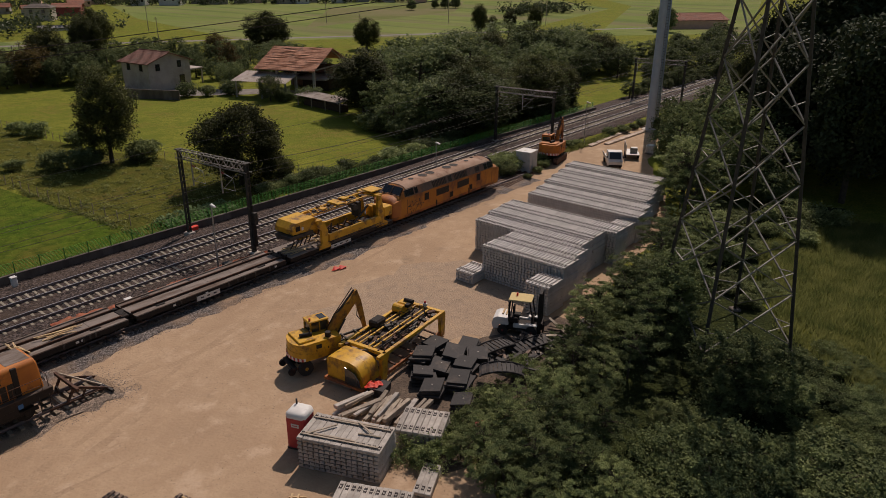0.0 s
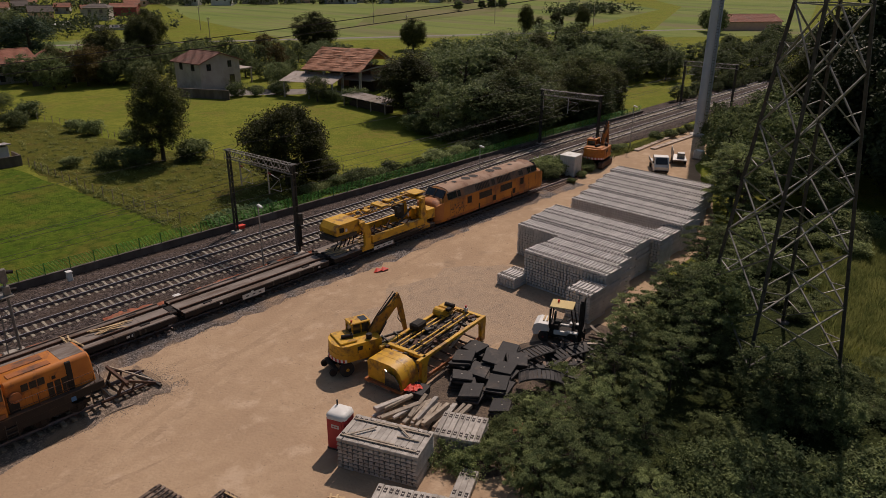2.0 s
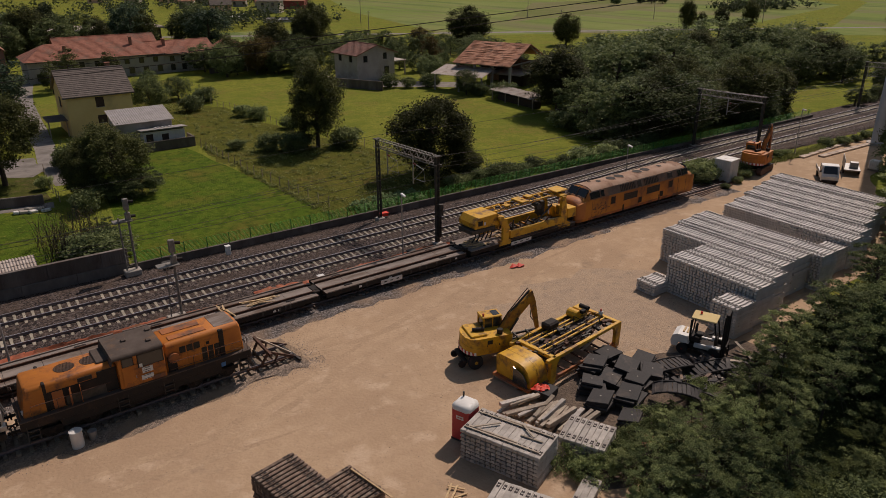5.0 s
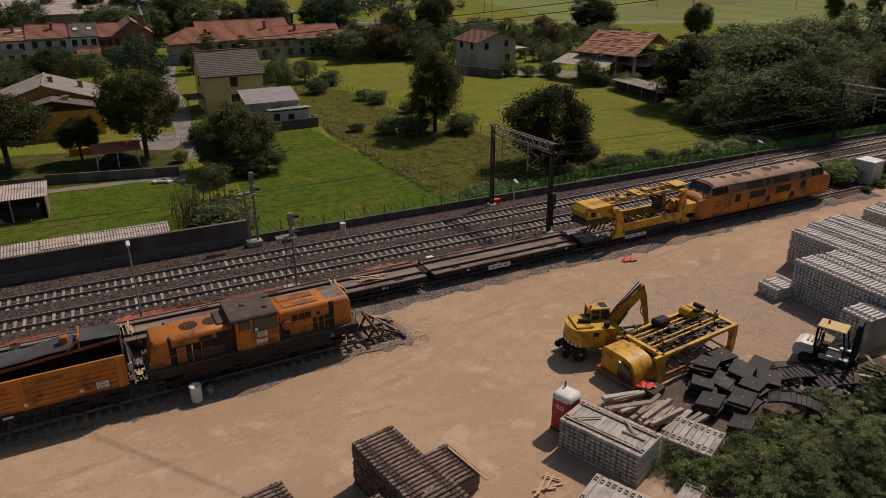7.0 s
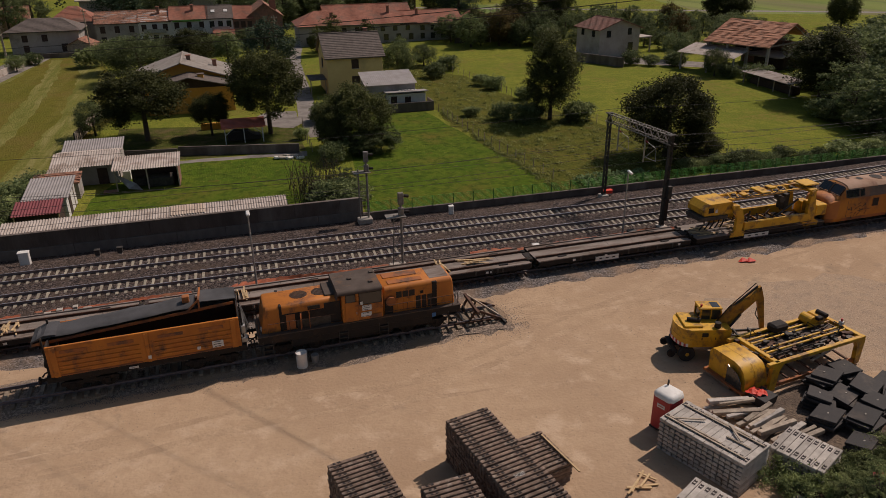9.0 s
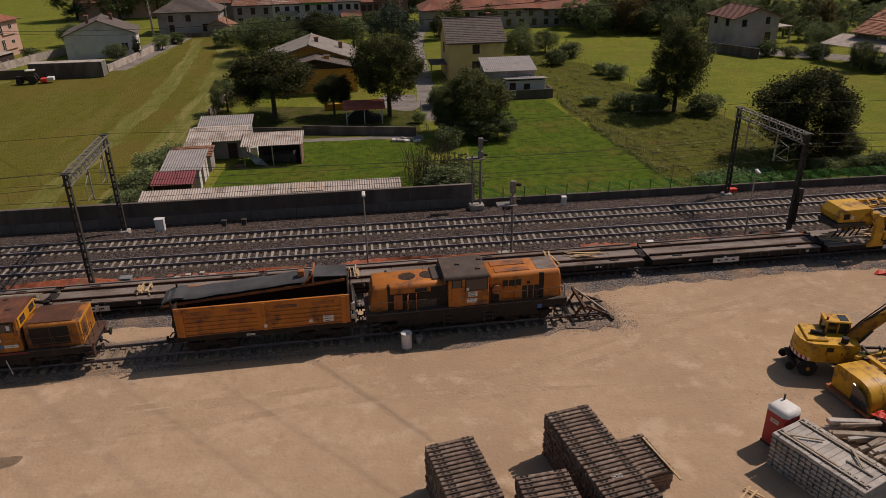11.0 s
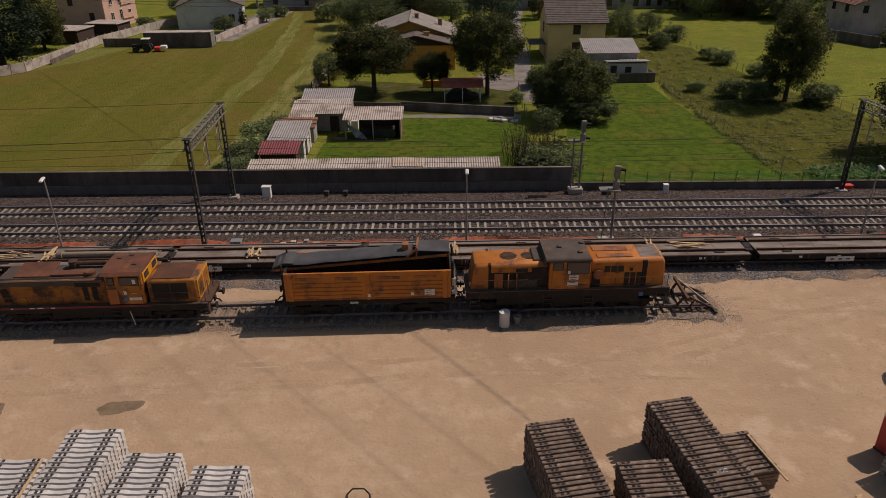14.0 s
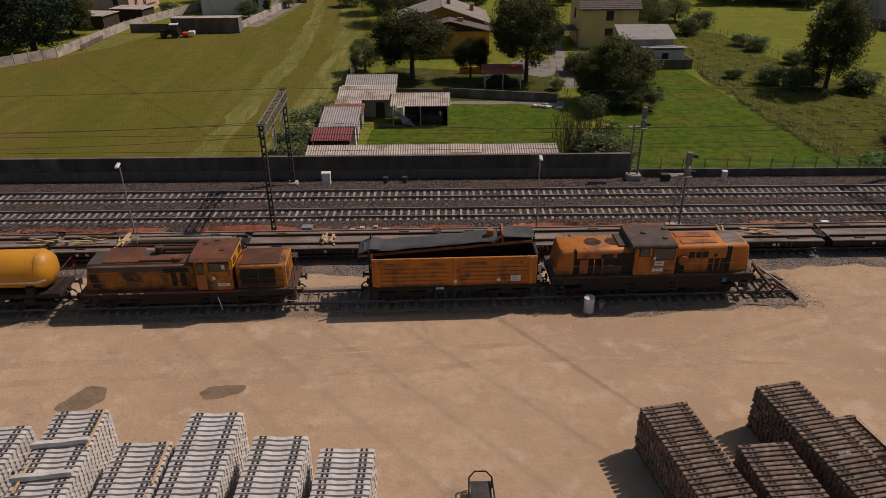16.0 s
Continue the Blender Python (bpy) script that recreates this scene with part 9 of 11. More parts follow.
part("roof", corrugated(-2.3, 1.7, (-1.3, 1.55), (1.3, 2.1), 0.25, 0.03), M["maroonsheet"], t)
part("wall", Geo().box(-0.3, 0.2, 0.7, 3.6, 2.0, 1.4), M["shutter"], t)
for x in (-2.1, 1.5):
    part("post", Geo().box(x, -1.1, 0.78, 0.1, 0.1, 1.56), M["timber"], t)
t = thing("open_shelter", "open shelter with a pale corrugated roof", "shelter", pose(-8.85, 77.3, 0))
part("roof", corrugated(-3.3, 3.3, (-1.9, 2.3), (2.0, 2.75), 0.25, 0.045), M["corrug"], t)
for x in (-3.0, 0, 3.0):
    for y in (-1.6, 1.7):
        part("post", Geo().box(x, y, 1.15, 0.12, 0.12, 2.3), M["oldwood"], t)
part("back_wall", Geo().box(0.6, 1.0, 0.9, 4.8, 0.12, 1.8), M["shutter"], t)
part("side_wall", Geo().box(3.0, 0, 0.9, 0.14, 3.0, 1.8), M["brick"], t, "brick side wall")
part("stored_load", Geo().box(1.2, -0.3, 0.5, 2.6, 1.6, 1.0, 0.1).box(-0.9, 0.2, 0.4, 1.2, 1.2, 0.8, 0.08), M["darksteel"], t)
part("tarpaulin", Geo().add([(-3.0, -1.7, 1.9), (-1.9, -1.9, 0.3), (-0.6, -2.0, 0.1), (-1.2, -1.2, 0.6), (-2.4, -1.2, 1.4)], [(0, 1, 4), (1, 3, 4), (1, 2, 3)]), M["galv"], t, "hanging blue-grey tarpaulin")
t = thing("brick_pile", "small pile of reddish bricks on the lawn", "bricks", pose(-12.6, 75.6, 0.02))
for k in range(40):
    o = part("brick", Geo().box(0, 0, 0, 0.25, 0.12, 0.07).mesh("brick", M["brick"]) if k == 0 else bpy.data.meshes["brick"], None, t)
    o.location, o.rotation_euler = (0.27 * (k % 5) - 0.5, 0.16 * (k // 5 % 4), 0.04 + 0.08 * (k // 20)), (0, 0, radians(rnd.uniform(-14, 14)))
for x, y in ((-10.8, 63.6), (-5.8, 63.9), (-15, 64.2)):
    t = thing("garden_bench", "dark wooden garden bench on the lawn", "bench", pose(x, y, 0.02))
    part("seat", Geo().box(0, 0, 0.45, 1.5, 0.45, 0.06), M["shutter"], t)
    part("backrest", Geo().box(0, 0.22, 0.75, 1.5, 0.06, 0.35), M["shutter"], t)
    for q in (-0.65, 0.65):
        part("leg", Geo().box(q, 0, 0.22, 0.08, 0.42, 0.44), M["shutter"], t)
t = thing("garden_hose", "coiled orange garden toy on the lawn edge", "hose", pose(-2.6, 63.3, 0.0))
part("coil", Geo().tube([(0.5 * math.cos(a * 0.6), 0.5 * math.sin(a * 0.6), 0.05 + 0.01 * a) for a in range(24)], 0.05), M["orange"], t)
for k, (x, y) in enumerate(((5.3, 82.3), (6.1, 82.0), (6.9, 82.6), (4.6, 82.6), (5.8, 83.1), (7.3, 81.7))):
    tagged(part("rubble", Geo().box(x, y, 0.16, 0.9, 0.5, 0.3, 0.06, (5, 8, 30 * k)), M["white" if k % 2 else "concrete"], None, "pale rubble heap by the garden wall"), "", "rubble", "rubble pieces")

# long farm building and row houses
win = [("s", -3.5 + 3.1 * k, 3.3, 0.9, 1.0, "dark") for k in range(6)] + [("s", -12 + 3.1 * k, 1.3, 1.0, 1.3, "dark") for k in range(9)]
house("farmhouse", "long two-storey farm building with terracotta roof", "house", 31.8, 180.6, 0, 28, 12, 4.6, 2.9, "greywall", "tile", win, over=0.6, hip=5.0, chimneys=((8, -2, 7.6), (-6, -3, 6.6)))
house("farmhouse", "lower wing of the farm with terracotta roof", "house", 50.0, 180.4, 0, 15, 11, 4.4, 2.3, "greywall", "tile", [("s", -5 + 2.6 * k, 3.1, 0.9, 1.0, "dark") for k in range(5)] + [("s", -5 + 2.6 * k, 1.2, 0.9, 1.2, "dark") for k in range(5)], over=0.6, chimneys=((-3, -2, 6.7),))
house("farmhouse", "farm building behind with red tiled roof", "house", 37, 193, 0, 22, 9, 5.0, 2.5, "brick", "tile", (), over=0.5)
house("house", "small house with red tiled gable roof", "house", 63.5, 180, 0, 9, 9, 3.6, 2.4, "greywall", "tile", [("s", 2, 2, 1, 1.2), ("s", -2, 2, 1, 1.2)], ridge="y")
setting("wall_yard", Geo().box(60, 167.5, 0.6, 13, 0.25, 1.2), M["wall"], "grey yard wall before the farm", "wall")
XR = [(-28.0, -18.4, "greywall", "tile_old", 5.5), (-18.4, -11.2, "whitewall", "tile_old", 5.6), (-11.2, -2.6, "whitewall", "tile", 5.8), (-2.6, 3.4, "whitewall", "tile_grey", 5.8), (3.4, 8.2, "brick", "tile", 5.5)]
for k, (a, b, w, rf, h) in enumerate(XR):
    W = b - a
    ops = []
    for j in range(3):
        u = -W / 2 + (j + 0.5) * W / 3
        ops += [("s", u, h - 1.5, 0.95, 1.4, "shutter" if k != 3 else "dark"), ("s", u, 1.5, 1.0, 1.6, "dark")]
    t = house("row_house", "two-storey terraced house with tiled roof", "house", (a + b) / 2, 195, 0, W - 0.04, 10, h, 2.2 if k < 2 else 2.5, w, rf, ops, over=0.25, chimneys=((1.0, -1.8, h + 2.4),) if k in (1, 2) else (), jit=0.04 if k < 2 else 0, group="terraced houses", seed=k)
    if k in (1, 2, 3):
        part("balcony", Geo().box(0, -5.5, 3.0, W * 0.7, 1.0, 0.14).box(0, -5.95, 3.45, W * 0.7, 0.05, 0.85), M["galv"], t)
    if k == 2:
        part("awning", Geo().box(-0.5, -5.7, h - 0.4, W * 0.75, 1.2, 0.06, 0, (-20, 0, 0)), M["greenfence"], t, "green awning")
    if k == 3:
        for q in (-1.5, 1.5):
            part("roof_window", Geo().box(q, -2.5, h + 1.45, 0.9, 1.0, 0.06, 0, (27, 0, 0)), M["paper"], t)
house("annex", "small annex with red roof before terraced houses", "annex", 1.0, 187.5, 0, 4.5, 3.5, 2.3, 0.9, "whitewall", "tile", (), over=0.3)
# chapel with a small spire
t = house("chapel", "old brick chapel with steep red roof", "chapel", 11.2, 197.5, 0, 8.4, 14, 5.9, 2.9, "brick", "tile_old", (), ridge="y", over=0.4)
part("bell_tower", Geo().box(2.2, -5.2, 4.9, 1.5, 1.5, 9.8, 0.03), M["brick"], t)
part("spire", Geo().cyl((2.2, -5.2, 9.8), (2.2, -5.2, 12.3), 0.85, 8, 0.05), M["greywall"], t)
house("house", "grey two-storey house with hipped roof", "house", -37.5, 187, 0, 14, 9, 5.2, 2.4, "greywall", "tile_grey", [("s", -4, 3.6, 1, 1.3), ("s", 0, 3.6, 1, 1.3), ("s", -4, 1.3, 1, 1.6), ("s", 3.8, 1.4, 1.2, 1.6)], over=0.9, hip=4.5)
house("house", "low house wing with orange tiled roof", "house", -33.0, 197, 0, 10, 9, 6.0, 3.2, "greywall", "tile", (), over=0.5, hip=4.5)
house("garage", "small garage with old orange tile roof", "garage", -29.6, 180.5, -12, 5.5, 4.5, 2.3, 1.3, "oldwood", "tile_old", (), ridge="y", over=0.3)
setting("wall_garden", Geo().box(-33, 176.6, 0.5, 13, 0.25, 1.0).box(-39.5, 172, 0.5, 0.25, 9, 1.0), M["wall"], "pale garden wall at the meadow's end", "wall")
house("farm_shed", "long pink-grey shed with red roof", "shed", -62, 225, 10, 26, 11, 4.6, 2.6, "pinkwall", "tile_old", (), over=0.3)

# houses to the west
house("house", "three-storey pink and grey house with red roof", "house", -74.0, 158.0, -12, 11, 11, 7.0, 2.2, "pinkwall", "tile", [("s", -2, 5.4, 1, 1.4), ("s", 2.5, 2.6, 1, 1.3), ("e", -3, 5.4, 0.9, 1.3, "glass"), ("e", 0, 5.4, 0.9, 1.3, "glass"), ("e", 3, 5.4, 0.9, 1.3, "glass"), ("e", -3, 2.4, 0.9, 1.3, "glass"), ("e", 0, 2.4, 0.9, 1.9, "glass"), ("e", 3, 2.4, 0.9, 1.3, "glass")], over=0.7, hip=4.5)
for z in (4.3, 1.5):
    tagged(part("balcony", Geo().box(-68.4, 159.0, z, 1.0, 4.0, 0.14, 0, (0, 0, -12)).box(-67.95, 158.9, z + 0.5, 0.05, 4.0, 0.9, 0, (0, 0, -12)), M["pinkwall"], None, "pink balcony on the house side"), "", "balcony")
house("house", "white house with dark shallow roof", "house", -49.5, 157, 12, 13, 11, 4.6, 2.6, "whitewall", "tile_grey", [("s", 4.2, 2.0, 1.2, 1.4, "glass"), ("e", 0, 2.2, 1.2, 1.4, "glass")], ridge="y", over=0.5, chimneys=((-2, -3, 7.3), (2, 2, 7.0)))
t = thing("shipping_container", "long brown-grey storage container on the meadow edge", "container", pose(-48.5, 132.3, 0))
part("body", Geo().box(0, 0, 1.32, 12.0, 2.4, 2.6, 0.02), M["wall"], t)
part("roof", Geo().box(0, 0, 2.66, 12.05, 2.45, 0.08), M["corrug"], t, "pale dusty roof")
for k in range(40):
    part("rib", Geo().box(-5.8 + k * 0.297, -1.215, 1.3, 0.1, 0.03, 2.3), M["wall"], t)
for s in (-0.6, 0.6):
    part("door", Geo().box(6.03, s, 1.3, 0.05, 1.1, 2.35, 0.01), M["galv"], t)
setting("wall_meadow", Geo().box(-58.5, 132.6, 0.75, 8.0, 0.2, 1.5), M["wall"], "grey concrete slab wall beside the container", "wall")
cf = setting("fence_slabs", Geo().box(-65.0, 126.0, 0.4, 0.12, 17.5, 0.8, 0, (0, 0, 2)), M["wall"], "concrete slab fence along the meadow", "fence")
for (x0, y0), (x1, y1), n in (((-66.0, 112), (-64.4, 135), 12), ((-64.4, 135), (-60.3, 150), 8), ((-82, 92), (-66.0, 112), 12), ((-60.3, 150), (-57, 158), 5)):
    for k in range(n):
        x, y = x0 + (x1 - x0) * (k + 0.5) / n, y0 + (y1 - y0) * (k + 0.5) / n
        o = part("panel", Geo().box(0, 0, 0, math.hypot(x1 - x0, y1 - y0) / n - 0.12, 0.08, 1.5, 0.01), M["corrug"], cf)
        o.location, o.rotation_euler = (x, y, 0.8), (0, 0, math.atan2(y1 - y0, x1 - x0))
        o = part("post", Geo().box(0, 0, 0, 0.14, 0.14, 1.8, 0.01), M["concrete"], cf)
        o.location = (x - (x1 - x0) / n / 2, y - (y1 - y0) / n / 2, 0.9)
setting("wall_lane", Geo().box(-40.6, 155, 0.6, 0.25, 38, 1.2, 0, (0, 0, -8)), M["corrug"], "pale wall along the lane", "wall")
for x, y, a, W, D in ((-67, 146, -10, 7, 5), (-72, 139, -8, 8, 6)):
    t = thing("lean_to", "flat grey garage roof near the pink house", "lean-to", pose(x, y, 0, 0, 0, a))
    part("roof", Geo().box(0, 0, 2.4, W, D, 0.14, 0.02), M["corrug"], t)
    part("wall", Geo().box(0, 0.2, 1.15, W - 0.6, D - 0.6, 2.3), M["shutter"], t)


def tractor(m):
    t = thing("tractor", "dark tractor with a red mower attached", "tractor", m)
    big, small = tyre_mesh(0.85, 0.5), tyre_mesh(0.55, 0.4)
    rb, rs = rim_mesh(0.45, 0.4, "red"), rim_mesh(0.3, 0.3, "red")
    for y in (-0.85, 0.85):
        wheel(t, 1.1, y, 0.85, big, rb)
        wheel(t, -1.3, y, 0.55, small, rs)
    part("bonnet", Geo().box(-1.0, 0, 1.2, 1.9, 0.8, 0.7, 0.08), M["black"], t)
    part("cab", Geo().prism([(0.1, 1.1), (1.6, 1.1), (1.5, 2.5), (0.2, 2.5)], -0.7, 0.7, "y"), M["glass"], t)
    part("roof", Geo().box(0.85, 0, 2.6, 1.7, 1.6, 0.2, 0.06), M["white"], t)
    for y in (-0.72, 0.72):
        part("mudguard", Geo().box(1.1, y * 1.15, 1.75, 1.3, 0.45, 0.1, 0.03), M["black"], t)
    part("linkage", Geo().beam((1.6, 0, 0.8), (2.6, 0, 0.8), 0.3, 0.2), M["black"], t)
    part("mower", Geo().box(3.0, 0, 0.6, 1.2, 1.7, 0.7, 0.08), M["hotred"], t, "red mower")
    part("hopper", Geo().box(4.2, 0, 0.8, 1.3, 1.4, 0.7, 0.1), M["paper"], t)


tractor(pose(-53.6, 127.6, 0.02, 0, 0, 8) @ Matrix.Diagonal((0.85, 0.85, 0.85, 1)))
house("house", "pale beige two-storey house with dark red roof", "house", 79.6, 141.2, 6, 10.0, 8.6, 5.7, 1.7, "beigewall", "tile_brown", [("s", -2.8, 4.6, 0.9, 1.2, "dark"), ("s", 2.4, 4.9, 0.8, 1.2, "dark"), ("s", 2.8, 1.7, 1.1, 1.8, "dark"), ("w", 2.0, 4.6, 0.9, 1.2, "dark"), ("w", -2.0, 4.6, 0.9, 1.2, "dark")], ridge="y", over=0.6)
t = thing("lean_to", "flat-roofed porch beside the pale beige house", "lean-to", pose(87.2, 142.0, 0, 0, 0, 6))
part("roof", Geo().box(0, 0, 3.2, 4.4, 5.0, 0.25, 0.02), M["corrug"], t)
for x in (-1.9, 1.9):
    part("post", Geo().box(x, -2.2, 1.55, 0.25, 0.25, 3.1), M["beigewall"], t)
setting("wall_yard", Geo().box(71.0, 129.3, 0.9, 12.0, 0.25, 1.8, 0.02, (0, 0, -62)), M["wall"], "grey concrete wall before the pale house", "wall")

# open barn with old tiles
M["tile_barn"] = surf("weathered_barn_tiles", (0.50, 0.25, 0.15), (0.38, 0.17, 0.10), 1.4, 0.9, 0, 0.8, 4.0, (0.20, 0.12, 0.085), 0.9, 0.3)
t = thing("barn", "open barn with old terracotta roof on concrete posts", "barn", pose(97.3, 115.4, 0, 0, 0, -69))
for p, q in (((-8.4, 5.1), (0, 8.6)), ((6.2, 6.0), (0, 8.6))):
    part("roof", courses(-6.6, 6.6, p, q, 0.4, 0.06, 0.12, 0.06, 3), M["tile_barn"], t, "worn terracotta tiles")
for x in (-6.0, -2, 2, 6.0):
    for y in (-7.4, 5.2):
        part("post", Geo().box(x, y, 2.6, 0.45, 0.45, 5.2, 0.02), M["greywall"], t)
    part("truss", Geo().beam((x, -7.6, 5.1), (x, 5.4, 5.1), 0.18, 0.25).beam((x, -7.6, 5.2), (x, 0, 8.4), 0.15, 0.2).beam((x, 5.4, 5.9), (x, 0, 8.4), 0.15, 0.2), M["oldwood"], t)
part("upper_floor", Geo().box(0, 1.0, 2.7, 12.0, 8.0, 0.25), M["greywall"], t)
part("back_wall", Geo().box(0, 5.1, 2.4, 12.2, 0.25, 4.8), M["brick"], t)
part("stored_hay", Geo().box(2, 2.5, 1.2, 6, 4, 2.4, 0.2), M["shutter"], t)
part("hay_bale", Geo().box(-3, 2.0, 3.7, 4, 4, 1.6, 0.2), M["shutter"], t)
part("lean_to_roof", corrugated(-9.3, 2.6, (-12.4, 3.2), (-6.6, 4.4), 0.35, 0.05), M["corrug"], t, "pale corrugated lean-to roof")
for x in (-8.6, -3, 2.2):
    part("post", Geo().box(x, -11.8, 1.6, 0.25, 0.25, 3.2), M["greywall"], t)
part("side_roof", corrugated(7.2, 16.8, (2.6, 4.0), (7.0, 4.6), 0.35, 0.05), M["corrug"], t)
part("side_wall", Geo().box(12, 6.5, 2.0, 9, 0.2, 4.0), M["greywall"], t)
for x in (7.6, 12.2, 16.4):
    part("post", Geo().box(x, 2.9, 2.0, 0.25, 0.25, 4.0), M["greywall"], t)
t = thing("lean_to", "low corrugated shelter beside the barn", "lean-to", pose(86.2, 97.6, 0, 0, 0, -94))
part("roof", corrugated(-6.5, 6.5, (-1.6, 1.9), (1.6, 2.3), 0.35, 0.05), M["corrug"], t)
for x in (-6, -2, 2, 6):
    part("post", Geo().box(x, -1.2, 0.95, 0.14, 0.14, 1.9), M["oldwood"], t)
part("stored_load", Geo().box(0, 0.4, 0.6, 11, 1.6, 1.2, 0.1), M["shutter"], t)

# far buildings
house("barn", "far barn with a red roof and pale gable", "barn", 314, 118, -38, 25, 13, 3.6, 2.4, "pinkwall", "tile", (), over=0.4)
t = thing("warehouse", "large pale-roofed industrial hall", "warehouse", pose(-9, 264, 0))
part("wall", Geo().box(0, 0, 3.5, 60, 40, 7, 0.05), M["greywall"], t)
part("roof", courses(-31, 31, (-21, 7.0), (0, 10.5), 3.0, 0.05, 0.2), M["corrug"], t)
part("roof", courses(-31, 31, (21, 7.0), (0, 10.5), 3.0, 0.05, 0.2), M["corrug"], t)
t = thing("warehouse", "long low hall with a white roof edge", "warehouse", pose(40, 244, 0))
part("wall", Geo().box(0, 0, 2.6, 44, 16, 5.2, 0.05), M["shutter"], t)
part("roof", Geo().box(0, 0, 5.3, 46, 18, 0.5, 0.05), M["corrug"], t)
for k in range(14):
    part("window", Geo().box(-20 + k * 3.1, -8.03, 2.8, 2.2, 0.08, 1.8), M["glass"], t)
r = random.Random(31)
spots = [(148, 402), (160, 382), (140, 425), (188, 410), (205, 440), (130, 460), (225, 460), (250, 448), (160, 475), (285, 490), (320, 520), (118, 400), (105, 440), (360, 540), (200, 490), (240, 520), (90, 490), (270, 560), (410, 580), (128, 372), (300, 580), (450, 640), (150, 540), (500, 640), (540, 660)]
for k, (x, y) in enumerate(spots):
    W, D, h = r.uniform(7, 11), r.uniform(6, 9), r.uniform(2.8, 4.6)
    x, y = 40 + (x - 40) * 1.02, y * 1.02
    house("far_house", "distant village house with a tiled roof", "house", x + r.uniform(-4, 4), y + r.uniform(-4, 4), r.uniform(-35, 10), W, D, h, r.uniform(1.5, 2.5), r.choice(("beigewall", "greywall", "pinkwall", "beigewall")), r.choice(("tile", "tile_old", "tile_grey")),
          [("s", -2.5, h - 1.5, 1.1, 1.4, "dark"), ("s", 2.5, h - 1.5, 1.1, 1.4, "dark")], over=0.5, step=1.2, group="village houses")
for k in range(17):
    u = k / 16
    W, D, h = r.uniform(8, 13), r.uniform(7, 9), r.uniform(3.2, 5.6)
    house("far_house", "distant town house at the edge of a field", "house", 236 + 165 * u + r.uniform(-5, 5), 432 - 96 * u + r.uniform(0, 26), r.uniform(-50, -20), W, D, h, r.uniform(1.4, 2.4), r.choice(("whitewall", "beigewall", "pinkwall", "greywall")), r.choice(("tile", "tile_old", "tile_grey", "tile_brown")),
          [("s", -2.5, h - 1.5, 1.1, 1.4, "dark"), ("s", 2.5, h - 1.5, 1.1, 1.4, "dark")], over=0.5, step=1.5, group="village houses")
house("farm_hall", "far hall with a red front and grey roof", "hall", 168.5, 373, -38, 13, 9, 4.2, 1.6, "farred", "tile", (), over=0.5, step=1.5)
house("farm_hall", "far pale building with a low roof", "hall", 145.5, 350, -38, 11, 9, 5.6, 1.6, "beigewall", "tile_grey", [("s", -2.5, 4.0, 1.1, 1.4, "dark"), ("s", 2.5, 4.0, 1.1, 1.4, "dark")], over=0.5, step=1.5, hip=3.0)
house("greenhouse", "long low white polytunnel between the fields", "greenhouse", 108, 322, -20, 26, 6, 1.3, 1.0, "white", "white", (), over=0.2, step=1.5)
house("greenhouse", "narrow pale polytunnel beside the tree belt", "greenhouse", 128, 293, -20, 18, 3, 1.0, 0.8, "white", "sheet", (), over=0.2, step=1.5)


def pole(x, y, h, label="slim wooden utility pole with a crossarm"):
    t = thing("utility_pole", label, "pole", pose(x, y, 0), "utility poles")
    part("shaft", Geo().cyl((0, 0, 0), (0, 0, h), 0.14, 8, 0.09), M["oldwood"], t)
    part("crossarm", Geo().box(0, 0, h - 0.5, 1.3, 0.1, 0.1).box(0, 0, h - 1.1, 1.0, 0.1, 0.1), M["oldwood"], t)
    for k in (-0.5, 0, 0.5):
        part("insulator", Geo().cyl((k, 0, h - 0.45), (k, 0, h - 0.25), 0.05, 6), M["white"], t)


for x, y, h in ((62, 166, 8), (65, 170, 8.5), (178, 181, 8.5), (150, 268, 9), (225, 250, 9), (262, 210, 10), (-27.6, 176, 10), (-44, 175, 8), (-46, 182, 9), (11.4, 162, 8.5), (129, 225, 8), (280, 170, 11)):
    pole(x, y, h)
# ---- vegetation ----
def leaf_mesh(name, pts, size, material, seed, flat=0.6, aspect=0.7):
    """Many small leaves, each a tilted blade, at the given places."""
    rg = np.random.default_rng(seed)
    n = len(pts)
    nrm = rg.normal(size=(n, 3))
    nrm[:, 2] = np.abs(nrm[:, 2]) + flat
    nrm /= np.linalg.norm(nrm, axis=1, keepdims=True)
    a = rg.normal(size=(n, 3))
    u = np.cross(nrm, a)
    u /= np.linalg.norm(u, axis=1, keepdims=True) + 1e-9
    v = np.cross(nrm, u)
    s = size * rg.uniform(0.6, 1.35, size=(n, 1))
    co = np.empty((n, 3, 3))
    co[:, 0] = pts - u * s * 0.5
    co[:, 1] = pts + v * s * aspect + nrm * s * 0.08
    co[:, 2] = pts + u * s * 0.5 - nrm * s * 0.06
    me = bpy.data.meshes.new(name)
    me.vertices.add(3 * n)
    me.vertices.foreach_set("co", co.reshape(-1))
    me.loops.add(3 * n)
    me.loops.foreach_set("vertex_index", np.arange(3 * n, dtype=np.int32))
    me.polygons.add(n)
    me.polygons.foreach_set("loop_start", np.arange(0, 3 * n, 3, dtype=np.int32))
    me.update(calc_edges=True)
    me.materials.append(material)
    return me


